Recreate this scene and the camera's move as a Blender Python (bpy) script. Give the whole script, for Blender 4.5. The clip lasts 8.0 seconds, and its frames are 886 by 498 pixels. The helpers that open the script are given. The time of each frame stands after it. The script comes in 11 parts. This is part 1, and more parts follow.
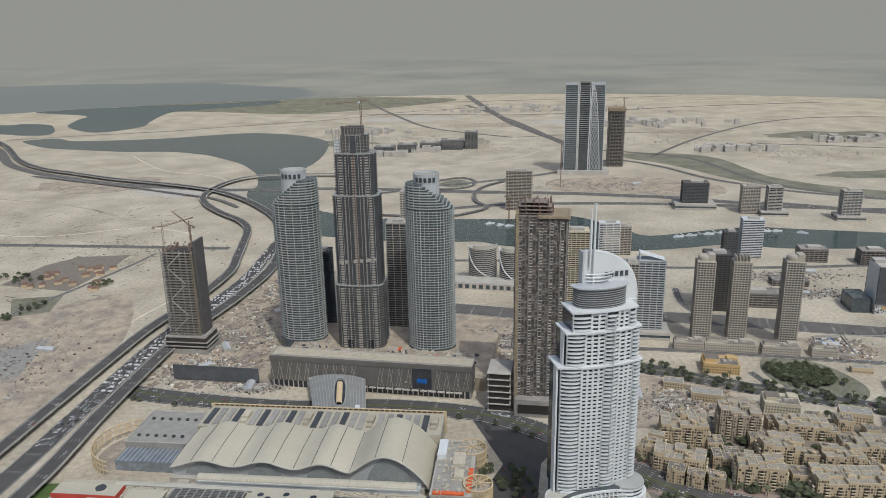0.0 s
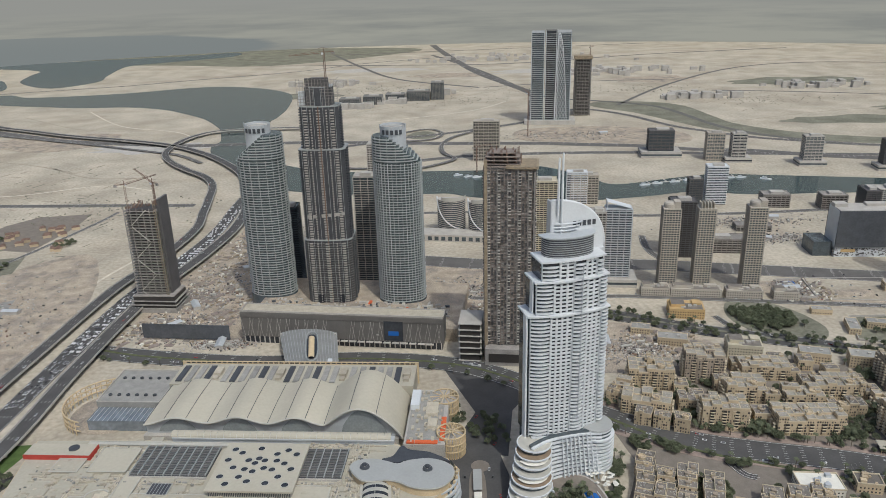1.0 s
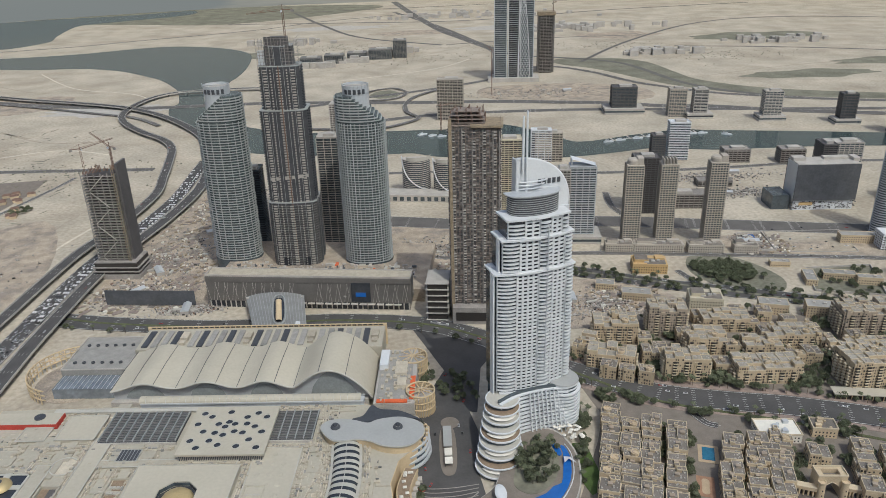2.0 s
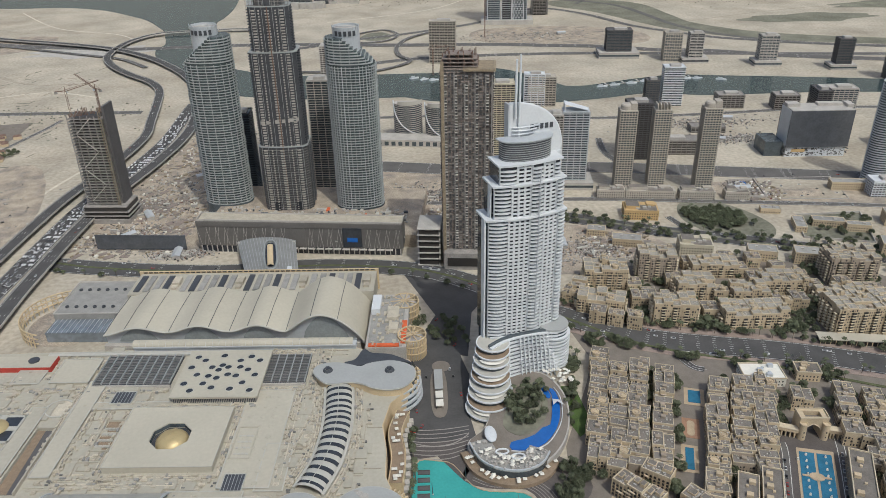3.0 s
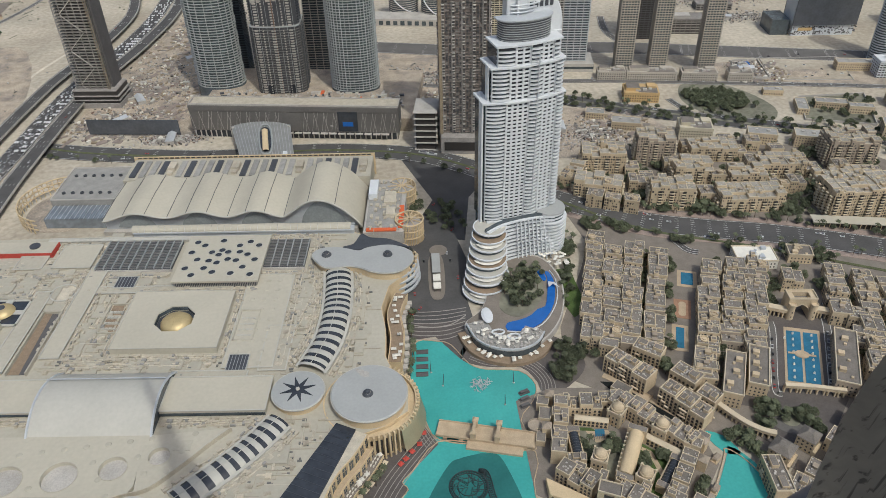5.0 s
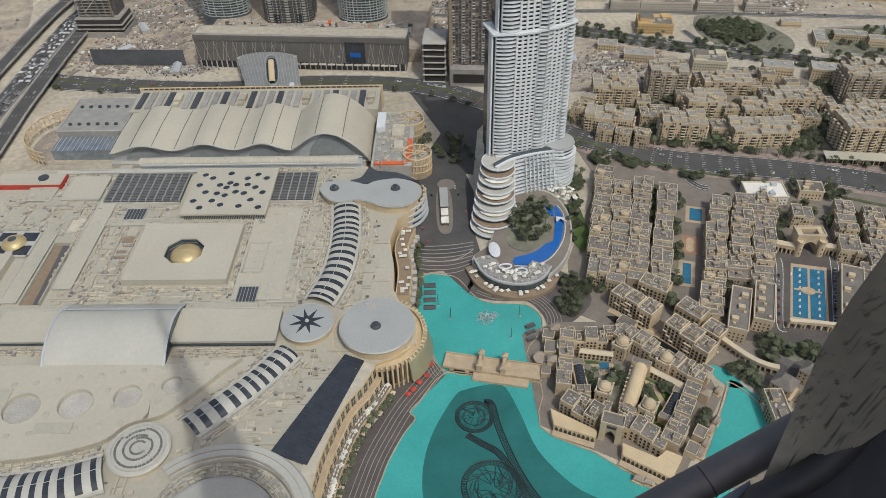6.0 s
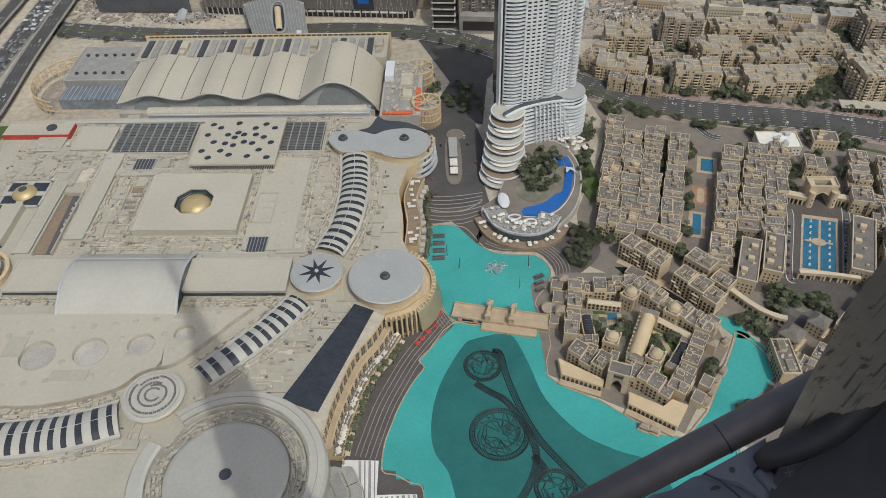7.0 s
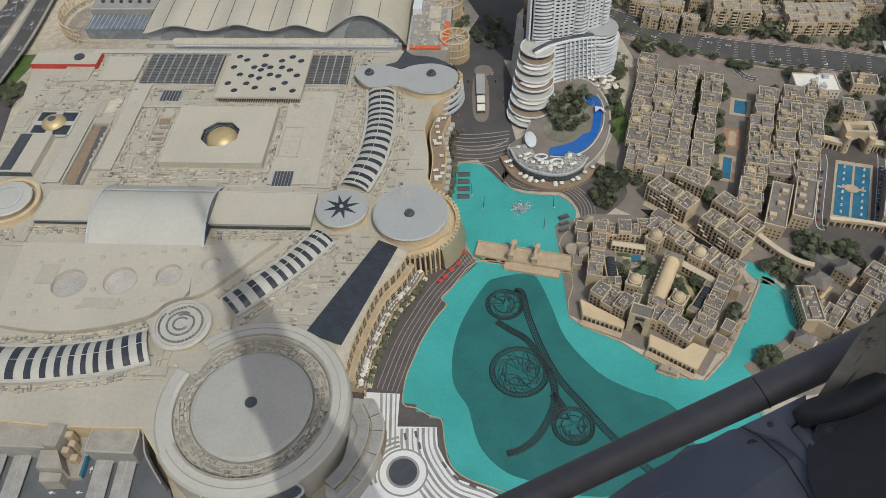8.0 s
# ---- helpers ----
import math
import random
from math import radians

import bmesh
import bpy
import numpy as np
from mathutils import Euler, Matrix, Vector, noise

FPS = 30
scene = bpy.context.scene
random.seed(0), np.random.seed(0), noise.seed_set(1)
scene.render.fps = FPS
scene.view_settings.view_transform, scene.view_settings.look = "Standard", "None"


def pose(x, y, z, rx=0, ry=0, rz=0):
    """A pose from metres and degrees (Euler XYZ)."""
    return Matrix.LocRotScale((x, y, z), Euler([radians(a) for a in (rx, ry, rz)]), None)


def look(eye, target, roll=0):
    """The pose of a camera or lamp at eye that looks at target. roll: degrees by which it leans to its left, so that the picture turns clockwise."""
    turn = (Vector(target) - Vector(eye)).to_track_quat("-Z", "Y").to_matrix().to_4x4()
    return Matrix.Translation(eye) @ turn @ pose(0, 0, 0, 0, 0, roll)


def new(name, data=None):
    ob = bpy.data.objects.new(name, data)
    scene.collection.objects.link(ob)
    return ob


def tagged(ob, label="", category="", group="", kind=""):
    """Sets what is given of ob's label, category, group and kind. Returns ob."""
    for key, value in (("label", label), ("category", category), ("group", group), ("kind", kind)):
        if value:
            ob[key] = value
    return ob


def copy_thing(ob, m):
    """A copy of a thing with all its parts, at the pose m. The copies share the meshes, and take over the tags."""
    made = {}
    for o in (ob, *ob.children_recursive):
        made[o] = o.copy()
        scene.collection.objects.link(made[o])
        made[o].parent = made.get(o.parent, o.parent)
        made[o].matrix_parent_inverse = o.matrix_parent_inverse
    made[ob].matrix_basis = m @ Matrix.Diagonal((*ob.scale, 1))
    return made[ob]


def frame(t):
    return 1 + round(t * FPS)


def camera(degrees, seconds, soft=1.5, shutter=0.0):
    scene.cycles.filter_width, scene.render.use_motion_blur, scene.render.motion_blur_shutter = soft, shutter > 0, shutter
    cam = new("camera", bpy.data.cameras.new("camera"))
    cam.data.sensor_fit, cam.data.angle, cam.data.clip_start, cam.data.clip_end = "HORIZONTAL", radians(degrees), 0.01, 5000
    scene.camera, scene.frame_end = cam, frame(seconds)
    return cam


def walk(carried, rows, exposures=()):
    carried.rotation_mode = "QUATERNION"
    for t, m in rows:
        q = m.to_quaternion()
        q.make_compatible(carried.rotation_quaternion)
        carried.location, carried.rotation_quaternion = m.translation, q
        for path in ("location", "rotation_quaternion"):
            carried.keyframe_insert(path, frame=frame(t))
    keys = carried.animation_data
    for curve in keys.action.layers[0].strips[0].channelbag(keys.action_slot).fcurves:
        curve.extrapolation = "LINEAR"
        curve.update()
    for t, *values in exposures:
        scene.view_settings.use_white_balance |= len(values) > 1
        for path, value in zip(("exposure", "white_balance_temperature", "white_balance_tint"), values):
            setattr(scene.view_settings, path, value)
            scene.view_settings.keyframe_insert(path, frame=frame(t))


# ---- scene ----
cam = camera(60.59, 8.0, soft=0.8)
H = 452.0  # the viewing deck above the plaza
# seconds, yaw, pitch, roll of the hand-held camera on the deck
TURNS = [
    (0.0, -0.34, -16.91, 0.99), (0.2, -0.81, -17.81, 1.06), (0.5, -1.53, -19.02, 1.01), (0.8, -2.23, -19.94, 1.34),
    (1.0, -2.95, -20.56, 1.40), (1.2, -3.76, -21.16, 1.42), (1.5, -4.55, -21.96, 1.52), (1.7, -5.15, -22.55, 1.56),
    (2.8, -6.23, -27.04, 1.07), (3.0, -6.22, -27.77, 1.00), (3.2, -6.39, -28.41, 1.10), (3.5, -6.38, -29.24, 0.85),
    (3.7, -6.41, -29.90, 0.85), (4.0, -6.54, -31.46, 1.25), (4.2, -6.42, -32.33, 1.38), (4.5, -6.59, -33.59, 1.32),
    (4.7, -6.62, -34.76, 1.10), (5.8, -6.04, -40.43, 1.22), (6.0, -5.82, -41.42, 1.14), (6.2, -5.48, -42.41, 1.33),
    (6.5, -5.09, -43.46, 1.32), (6.7, -5.10, -44.11, 1.48), (7.0, -5.27, -45.14, 1.54), (7.2, -4.92, -45.87, 1.82),
    (7.5, -4.10, -46.88, 2.22), (7.8, -3.13, -48.46, 2.24), (8.0, -3.05, -49.74, 1.98),
]
# small drift of the camera, in metres
DRIFT = [(0.0, 0.009, -0.006, -0.006), (4.5, 0.009, -0.006, -0.006), (6.0, 0.0315, -0.017, -0.016), (6.5, 0.0285, -0.013, -0.0115), (7.5, 0.013, -0.0065, -0.0057), (8.0, 0.0, 0.0, 0.0)]


def drift(t, i):
    return float(np.interp(t, [d[0] for d in DRIFT], [d[i] for d in DRIFT]))


walk(cam, [(t, pose(drift(t, 1), drift(t, 2), H + drift(t, 3), 90 + p, r, w)) for t, w, p, r in TURNS], [(0, -0.33, 6120, 4), (4.5, -0.28, 6220, 4), (8, -0.37, 6360, 4)])

# ---- world and sun ----
SUN_AZ, SUN_EL = radians(155.0), radians(56.6)
world = bpy.data.worlds.new("hazy_sky")
scene.world = world
world.use_nodes = True
sky = world.node_tree.nodes.new("ShaderNodeTexSky")
sky.sky_type = "NISHITA"
sky.sun_disc = False
sky.sun_elevation, sky.sun_rotation = SUN_EL, SUN_AZ
sky.altitude, sky.air_density, sky.dust_density, sky.ozone_density = 400, 1.0, 6.0, 1.0
world.node_tree.links.new(sky.outputs[0], world.node_tree.nodes["Background"].inputs[0])
world.node_tree.nodes["Background"].inputs[1].default_value = 0.15
sun = new("sun", bpy.data.lights.new("sun", "SUN"))
sun.data.energy, sun.data.angle, sun.data.color = 2.1, radians(0.53), (1.0, 0.965, 0.91)
sun_way = Vector((math.sin(SUN_AZ) * math.cos(SUN_EL), math.cos(SUN_AZ) * math.cos(SUN_EL), math.sin(SUN_EL)))
sun.matrix_world = look(sun_way * 900, (0, 0, 0))


# ---- materials ----
def surface(name, colour, rough=0.8, metal=0.0, big=0.12, fine=0.10, size=30.0, grain=1.2, bump=0.15, each=0.0, second=None, spec=0.3):
    """A node material: colour varied at two scales in metres, with relief; each: how far single pieces differ."""
    m = bpy.data.materials.new(name)
    m.use_nodes = True
    nt = m.node_tree
    out = nt.nodes["Principled BSDF"]
    link = nt.links.new
    geo = nt.nodes.new("ShaderNodeNewGeometry")
    low, high = nt.nodes.new("ShaderNodeTexNoise"), nt.nodes.new("ShaderNodeTexNoise")
    low.inputs["Scale"].default_value, low.inputs["Detail"].default_value = 1 / size, 5
    high.inputs["Scale"].default_value, high.inputs["Detail"].default_value = 1 / grain, 3
    link(geo.outputs["Position"], low.inputs["Vector"])
    link(geo.outputs["Position"], high.inputs["Vector"])
    a = nt.nodes.new("ShaderNodeMapRange")
    a.inputs["From Min"].default_value, a.inputs["From Max"].default_value = 0.3, 0.7
    a.inputs["To Min"].default_value, a.inputs["To Max"].default_value = 1 - big, 1 + big
    b = nt.nodes.new("ShaderNodeMapRange")
    b.inputs["From Min"].default_value, b.inputs["From Max"].default_value = 0.3, 0.7
    b.inputs["To Min"].default_value, b.inputs["To Max"].default_value = 1 - fine, 1 + fine
    link(low.outputs["Fac"], a.inputs["Value"])
    link(high.outputs["Fac"], b.inputs["Value"])
    k = nt.nodes.new("ShaderNodeMath")
    k.operation = "MULTIPLY"
    link(a.outputs[0], k.inputs[0])
    link(b.outputs[0], k.inputs[1])
    value = k.outputs[0]
    if each:
        info = nt.nodes.new("ShaderNodeObjectInfo")
        c = nt.nodes.new("ShaderNodeMapRange")
        c.inputs["To Min"].default_value, c.inputs["To Max"].default_value = 1 - each, 1 + each
        link(info.outputs["Random"], c.inputs["Value"])
        j = nt.nodes.new("ShaderNodeMath")
        j.operation = "MULTIPLY"
        link(value, j.inputs[0])
        link(c.outputs[0], j.inputs[1])
        value = j.outputs[0]
    hsv = nt.nodes.new("ShaderNodeHueSaturation")
    link(value, hsv.inputs["Value"])
    hsv.inputs["Color"].default_value = (*colour, 1)
    if second:
        mix = nt.nodes.new("ShaderNodeMix")
        mix.data_type = "RGBA"
        patch = nt.nodes.new("ShaderNodeTexNoise")
        patch.inputs["Scale"].default_value, patch.inputs["Detail"].default_value = 0.45 / size, 7
        patch.inputs["Roughness"].default_value = 0.62
        link(geo.outputs["Position"], patch.inputs["Vector"])
        ramp = nt.nodes.new("ShaderNodeMapRange")
        ramp.inputs["From Min"].default_value, ramp.inputs["From Max"].default_value = 0.46, 0.62
        link(patch.outputs["Fac"], ramp.inputs["Value"])
        link(ramp.outputs[0], mix.inputs["Factor"])
        mix.inputs[6].default_value, mix.inputs[7].default_value = (*colour, 1), (*second, 1)
        link(mix.outputs[2], hsv.inputs["Color"])
    link(hsv.outputs[0], out.inputs["Base Color"])
    out.inputs["Roughness"].default_value, out.inputs["Metallic"].default_value = rough, metal
    out.inputs["Specular IOR Level"].default_value = spec
    if bump:
        bp = nt.nodes.new("ShaderNodeBump")
        bp.inputs["Strength"].default_value, bp.inputs["Distance"].default_value = bump, grain * 0.3
        link(high.outputs["Fac"], bp.inputs["Height"])
        link(bp.outputs[0], out.inputs["Normal"])
    return m


SAND = surface("sand", (0.45, 0.40, 0.32), 0.95, big=0.16, fine=0.16, size=90, grain=6, second=(0.385, 0.335, 0.262))
SITE = surface("disturbed_earth", (0.40, 0.335, 0.26), 0.95, big=0.2, fine=0.28, size=16, grain=1.6, bump=0.5, second=(0.27, 0.235, 0.20))
DRYGRASS = surface("dry_scrub", (0.19, 0.185, 0.14), 0.95, big=0.25, fine=0.2, size=60, grain=6)
LAWN = surface("lawn", (0.075, 0.115, 0.035), 0.95, big=0.2, fine=0.2, size=12, grain=0.8)
ASPHALT = surface("asphalt", (0.085, 0.082, 0.08), 0.9, big=0.14, fine=0.08, size=25, grain=2, bump=0.05)
ASPHALT_OLD = surface("worn_asphalt", (0.13, 0.122, 0.115), 0.9, big=0.14, fine=0.08, size=25, grain=2, bump=0.05)
PAINT = surface("road_paint", (0.62, 0.61, 0.58), 0.7, big=0.1, fine=0.15, bump=0)
PAVING = surface("paving", (0.205, 0.178, 0.15), 0.85, big=0.12, fine=0.1, size=10, grain=1.0)
DARKPAVE = surface("dark_paving", (0.105, 0.092, 0.085), 0.7, big=0.12, fine=0.12, size=14, grain=1.2)
LIGHTPAVE = surface("light_paving_stripe", (0.30, 0.275, 0.25), 0.75, big=0.1, fine=0.1, size=12, grain=1.0)
WHITEPAVE = surface("white_paving", (0.72, 0.71, 0.69), 0.7, big=0.06, fine=0.05, size=12, grain=1.0)
CONCRETE = surface("concrete", (0.42, 0.395, 0.36), 0.85, big=0.12, fine=0.12, size=14, grain=1.0, each=0.06)
RAW = surface("raw_concrete", (0.27, 0.25, 0.23), 0.9, big=0.16, fine=0.16, size=9, grain=1.0, each=0.12)
RAWBROWN = surface("brown_raw_concrete", (0.235, 0.195, 0.17), 0.9, big=0.16, fine=0.18, size=9, grain=1.0, each=0.14)
ROOF = surface("cream_roof_membrane", (0.415, 0.385, 0.315), 0.75, big=0.07, fine=0.05, size=40, grain=3, bump=0.05, each=0.04)
ROOF2 = surface("pale_roof_panel", (0.46, 0.425, 0.345), 0.6, big=0.05, fine=0.04, size=45, grain=3, bump=0.03, each=0.03)
PALE = surface("pale_metal_sheet", (0.455, 0.438, 0.39), 0.45, big=0.05, fine=0.04, size=30, grain=3, bump=0.02)
GREYROOF = surface("grey_disc_roof", (0.365, 0.37, 0.36), 0.5, big=0.05, fine=0.04, size=25, grain=2, bump=0.02)
DISCGREY = surface("warm_grey_disc_roof", (0.385, 0.372, 0.335), 0.6, big=0.06, fine=0.05, size=25, grain=2, bump=0.02)
BLOCKROOF = surface("grey_buff_roof_felt", (0.315, 0.29, 0.245), 0.85, big=0.12, fine=0.08, size=9, grain=1.2, each=0.08)
TERRACE = surface("blue_grey_car_deck", (0.115, 0.12, 0.128), 0.85, big=0.15, fine=0.1, size=14, grain=1.2)
ROOFDUCT = surface("roof_plant", (0.44, 0.395, 0.315), 0.7, big=0.12, fine=0.1, size=6, grain=0.8, each=0.25)
STONE = surface("warm_limestone", (0.56, 0.44, 0.28), 0.8, big=0.08, fine=0.08, size=10, grain=0.8)
GOLD = surface("gold_dome", (0.52, 0.41, 0.22), 0.45, 0.35, big=0.06, fine=0.04, size=8, grain=0.8, bump=0.02)
VILLA = surface("beige_render", (0.49, 0.395, 0.27), 0.9, big=0.1, fine=0.1, size=12, grain=0.9, each=0.12)
VILLADARK = surface("brown_render", (0.33, 0.275, 0.215), 0.9, big=0.1, fine=0.1, size=12, grain=0.9, each=0.1)
VILLAROOF = surface("flat_roof_felt", (0.185, 0.165, 0.145), 0.9, big=0.16, fine=0.12, size=8, grain=1.0, each=0.14)
COPING = surface("cream_coping", (0.56, 0.475, 0.345), 0.85, big=0.06, fine=0.06, size=10, grain=0.8, each=0.06)
OLIVE = surface("olive_bronze_screen", (0.34, 0.31, 0.205), 0.5, 0.2, big=0.06, fine=0.05, size=10, grain=1)
# Near-black for windows, and for shade coloured into open interiors and arches.
HOLLOW = surface("dark_window_and_painted_shade", (0.05, 0.045, 0.042), 0.35, big=0.1, fine=0.1, bump=0, each=0.2)
WHITE = surface("white_cladding", (0.62, 0.635, 0.65), 0.45, big=0.04, fine=0.04, size=20, grain=2, bump=0.02)
SILVER = surface("silver_cladding", (0.50, 0.52, 0.54), 0.4, 0.2, big=0.05, fine=0.05, size=12, grain=2, bump=0.02)
RIBGREY = surface("grey_rib_cladding", (0.34, 0.355, 0.35), 0.5, 0.1, big=0.06, fine=0.06, size=12, grain=2, bump=0.02, each=0.05)
GLASS = surface("blue_grey_glass", (0.07, 0.085, 0.095), 0.15, 0.0, big=0.2, fine=0.15, size=9, grain=2.5, bump=0.02, each=0.15, spec=0.6)
TEALGLASS = surface("sea_green_glass", (0.085, 0.105, 0.105), 0.15, 0.0, big=0.2, fine=0.2, size=9, grain=2.5, bump=0.02, each=0.15, spec=0.6)
DARKGLASS = surface("dark_glass", (0.04, 0.044, 0.052), 0.12, 0.0, big=0.2, fine=0.1, size=9, grain=2.5, bump=0.01, each=0.1, spec=0.55)
SLATE = surface("dark_louvre", (0.075, 0.08, 0.09), 0.5, 0.2, big=0.1, fine=0.1, size=6, grain=1, bump=0.05, each=0.1)
CHAR = surface("charcoal_cladding", (0.105, 0.10, 0.10), 0.6, big=0.1, fine=0.08, size=12, grain=1.5, each=0.06)
PODIUM = surface("grey_mesh_cladding", (0.15, 0.14, 0.13), 0.6, 0.1, big=0.08, fine=0.08, size=14, grain=1.5)
HOTEL = surface("sandstone_cladding", (0.42, 0.38, 0.325), 0.85, big=0.08, fine=0.1, size=10, grain=1, each=0.05)
YELLOW = surface("ochre_render", (0.53, 0.37, 0.18), 0.85, big=0.08, fine=0.08, size=10, grain=1, each=0.05)
PALEYELLOW = surface("pale_yellow_render", (0.50, 0.45, 0.34), 0.85, big=0.08, fine=0.08, size=10, grain=1, each=0.05)
RED = surface("red_membrane", (0.42, 0.06, 0.045), 0.7, big=0.12, fine=0.1, size=6, grain=1)
ORANGE = surface("orange_barrier", (0.62, 0.13, 0.05), 0.7, big=0.12, fine=0.1, size=6, grain=1)
BLUE = surface("blue_pool_water", (0.018, 0.115, 0.40), 0.08, big=0.12, fine=0.06, size=8, grain=1.5, bump=0.05, spec=0.5)
PALEBLUE = surface("pale_pool_water", (0.038, 0.155, 0.25), 0.1, big=0.12, fine=0.1, size=8, grain=1.5, bump=0.05, spec=0.5)
LAKE = surface("turquoise_lake_water", (0.07, 0.36, 0.33), 0.12, big=0.10, fine=0.05, size=45, grain=2.0, bump=0.06, spec=0.4, second=(0.055, 0.32, 0.295))
DEEP = surface("deep_teal_lake_water", (0.032, 0.145, 0.135), 0.12, big=0.12, fine=0.05, size=25, grain=2.0, bump=0.06, spec=0.4)
CANALWATER = surface("grey_green_canal_water", (0.055, 0.078, 0.078), 0.15, big=0.1, fine=0.06, size=60, grain=4, bump=0.04, spec=0.4)
BLACKWATER = surface("black_canal_water", (0.02, 0.022, 0.022), 0.12, big=0.1, fine=0.06, size=20, grain=2, bump=0.04, spec=0.4)
FARGLASS = surface("silver_blue_glass", (0.20, 0.225, 0.25), 0.25, 0.1, big=0.2, fine=0.15, size=20, grain=5, bump=0.02, each=0.1, spec=0.6)
SHELLGREY = surface("grey_seamed_shell", (0.25, 0.25, 0.245), 0.55, 0.1, big=0.1, fine=0.08, size=12, grain=2, bump=0.03)
CAPGREY = surface("worn_grey_roofing", (0.30, 0.29, 0.27), 0.8, big=0.14, fine=0.1, size=9, grain=1.2, each=0.14)
MEDIAN = surface("dusty_median_planting", (0.10, 0.11, 0.055), 0.95, big=0.25, fine=0.25, size=9, grain=1.0)
FANGREY = surface("grey_grille", (0.19, 0.185, 0.175), 0.6, 0.1, big=0.1, fine=0.1, size=6, grain=1, each=0.15)
SPIRE = surface("charcoal_curtain_wall", (0.075, 0.077, 0.084), 0.45, 0.0, big=0.15, fine=0.15, size=10, grain=2, each=0.05)
TWINGREY = surface("pale_balcony_cladding", (0.38, 0.40, 0.395), 0.5, 0.05, big=0.06, fine=0.06, size=12, grain=2, bump=0.02, each=0.06)
TWINGLASS = surface("pale_sea_green_glass", (0.075, 0.095, 0.098), 0.2, 0.0, big=0.25, fine=0.25, size=7, grain=2.2, bump=0.02, each=0.1, spec=0.6)
SCREENGLASS = surface("smoked_grey_glass", (0.085, 0.09, 0.10), 0.22, 0.0, big=0.12, fine=0.1, size=14, grain=3, bump=0.01, spec=0.6)
STEEL = surface("dark_steel", (0.10, 0.10, 0.11), 0.45, 0.6, big=0.1, fine=0.08, size=5, grain=0.6)
RUST = surface("rust_red_steel", (0.20, 0.13, 0.10), 0.75, 0.1, big=0.2, fine=0.2, size=5, grain=0.6)
SCAFFOLD = surface("ochre_scaffold", (0.28, 0.225, 0.155), 0.8, big=0.2, fine=0.2, size=5, grain=0.8)
ARCHGLASS = surface("grey_translucent_glass", (0.27, 0.29, 0.29), 0.3, 0.0, big=0.12, fine=0.1, size=10, grain=2, bump=0.02, spec=0.5)
LEAF = surface("foliage", (0.075, 0.084, 0.05), 0.9, big=0.25, fine=0.3, size=7, grain=0.7, bump=0.3, each=0.35)
BARK = surface("bark", (0.12, 0.09, 0.065), 0.95, grain=0.3, size=3)
CARPAINT = surface("car_paint", (0.55, 0.55, 0.55), 0.3, big=0.02, fine=0.02, bump=0, each=0.35)
CARDARK = surface("dark_car_paint", (0.10, 0.10, 0.11), 0.3, big=0.02, fine=0.02, bump=0, each=0.4)
CARRED = surface("red_car_paint", (0.32, 0.03, 0.025), 0.3, big=0.02, fine=0.02, bump=0, each=0.3)
TYRE = surface("tyre_rubber", (0.02, 0.02, 0.02), 0.9, bump=0)
CANVAS = surface("pale_canvas", (0.68, 0.65, 0.58), 0.85, big=0.06, fine=0.05, size=5, grain=0.6, each=0.1)
TIMBER = surface("timber_deck", (0.26, 0.195, 0.135), 0.8, big=0.12, fine=0.15, size=4, grain=0.5)
BRIDGE = surface("buff_stone", (0.44, 0.345, 0.235), 0.85, big=0.1, fine=0.1, size=6, grain=0.7)


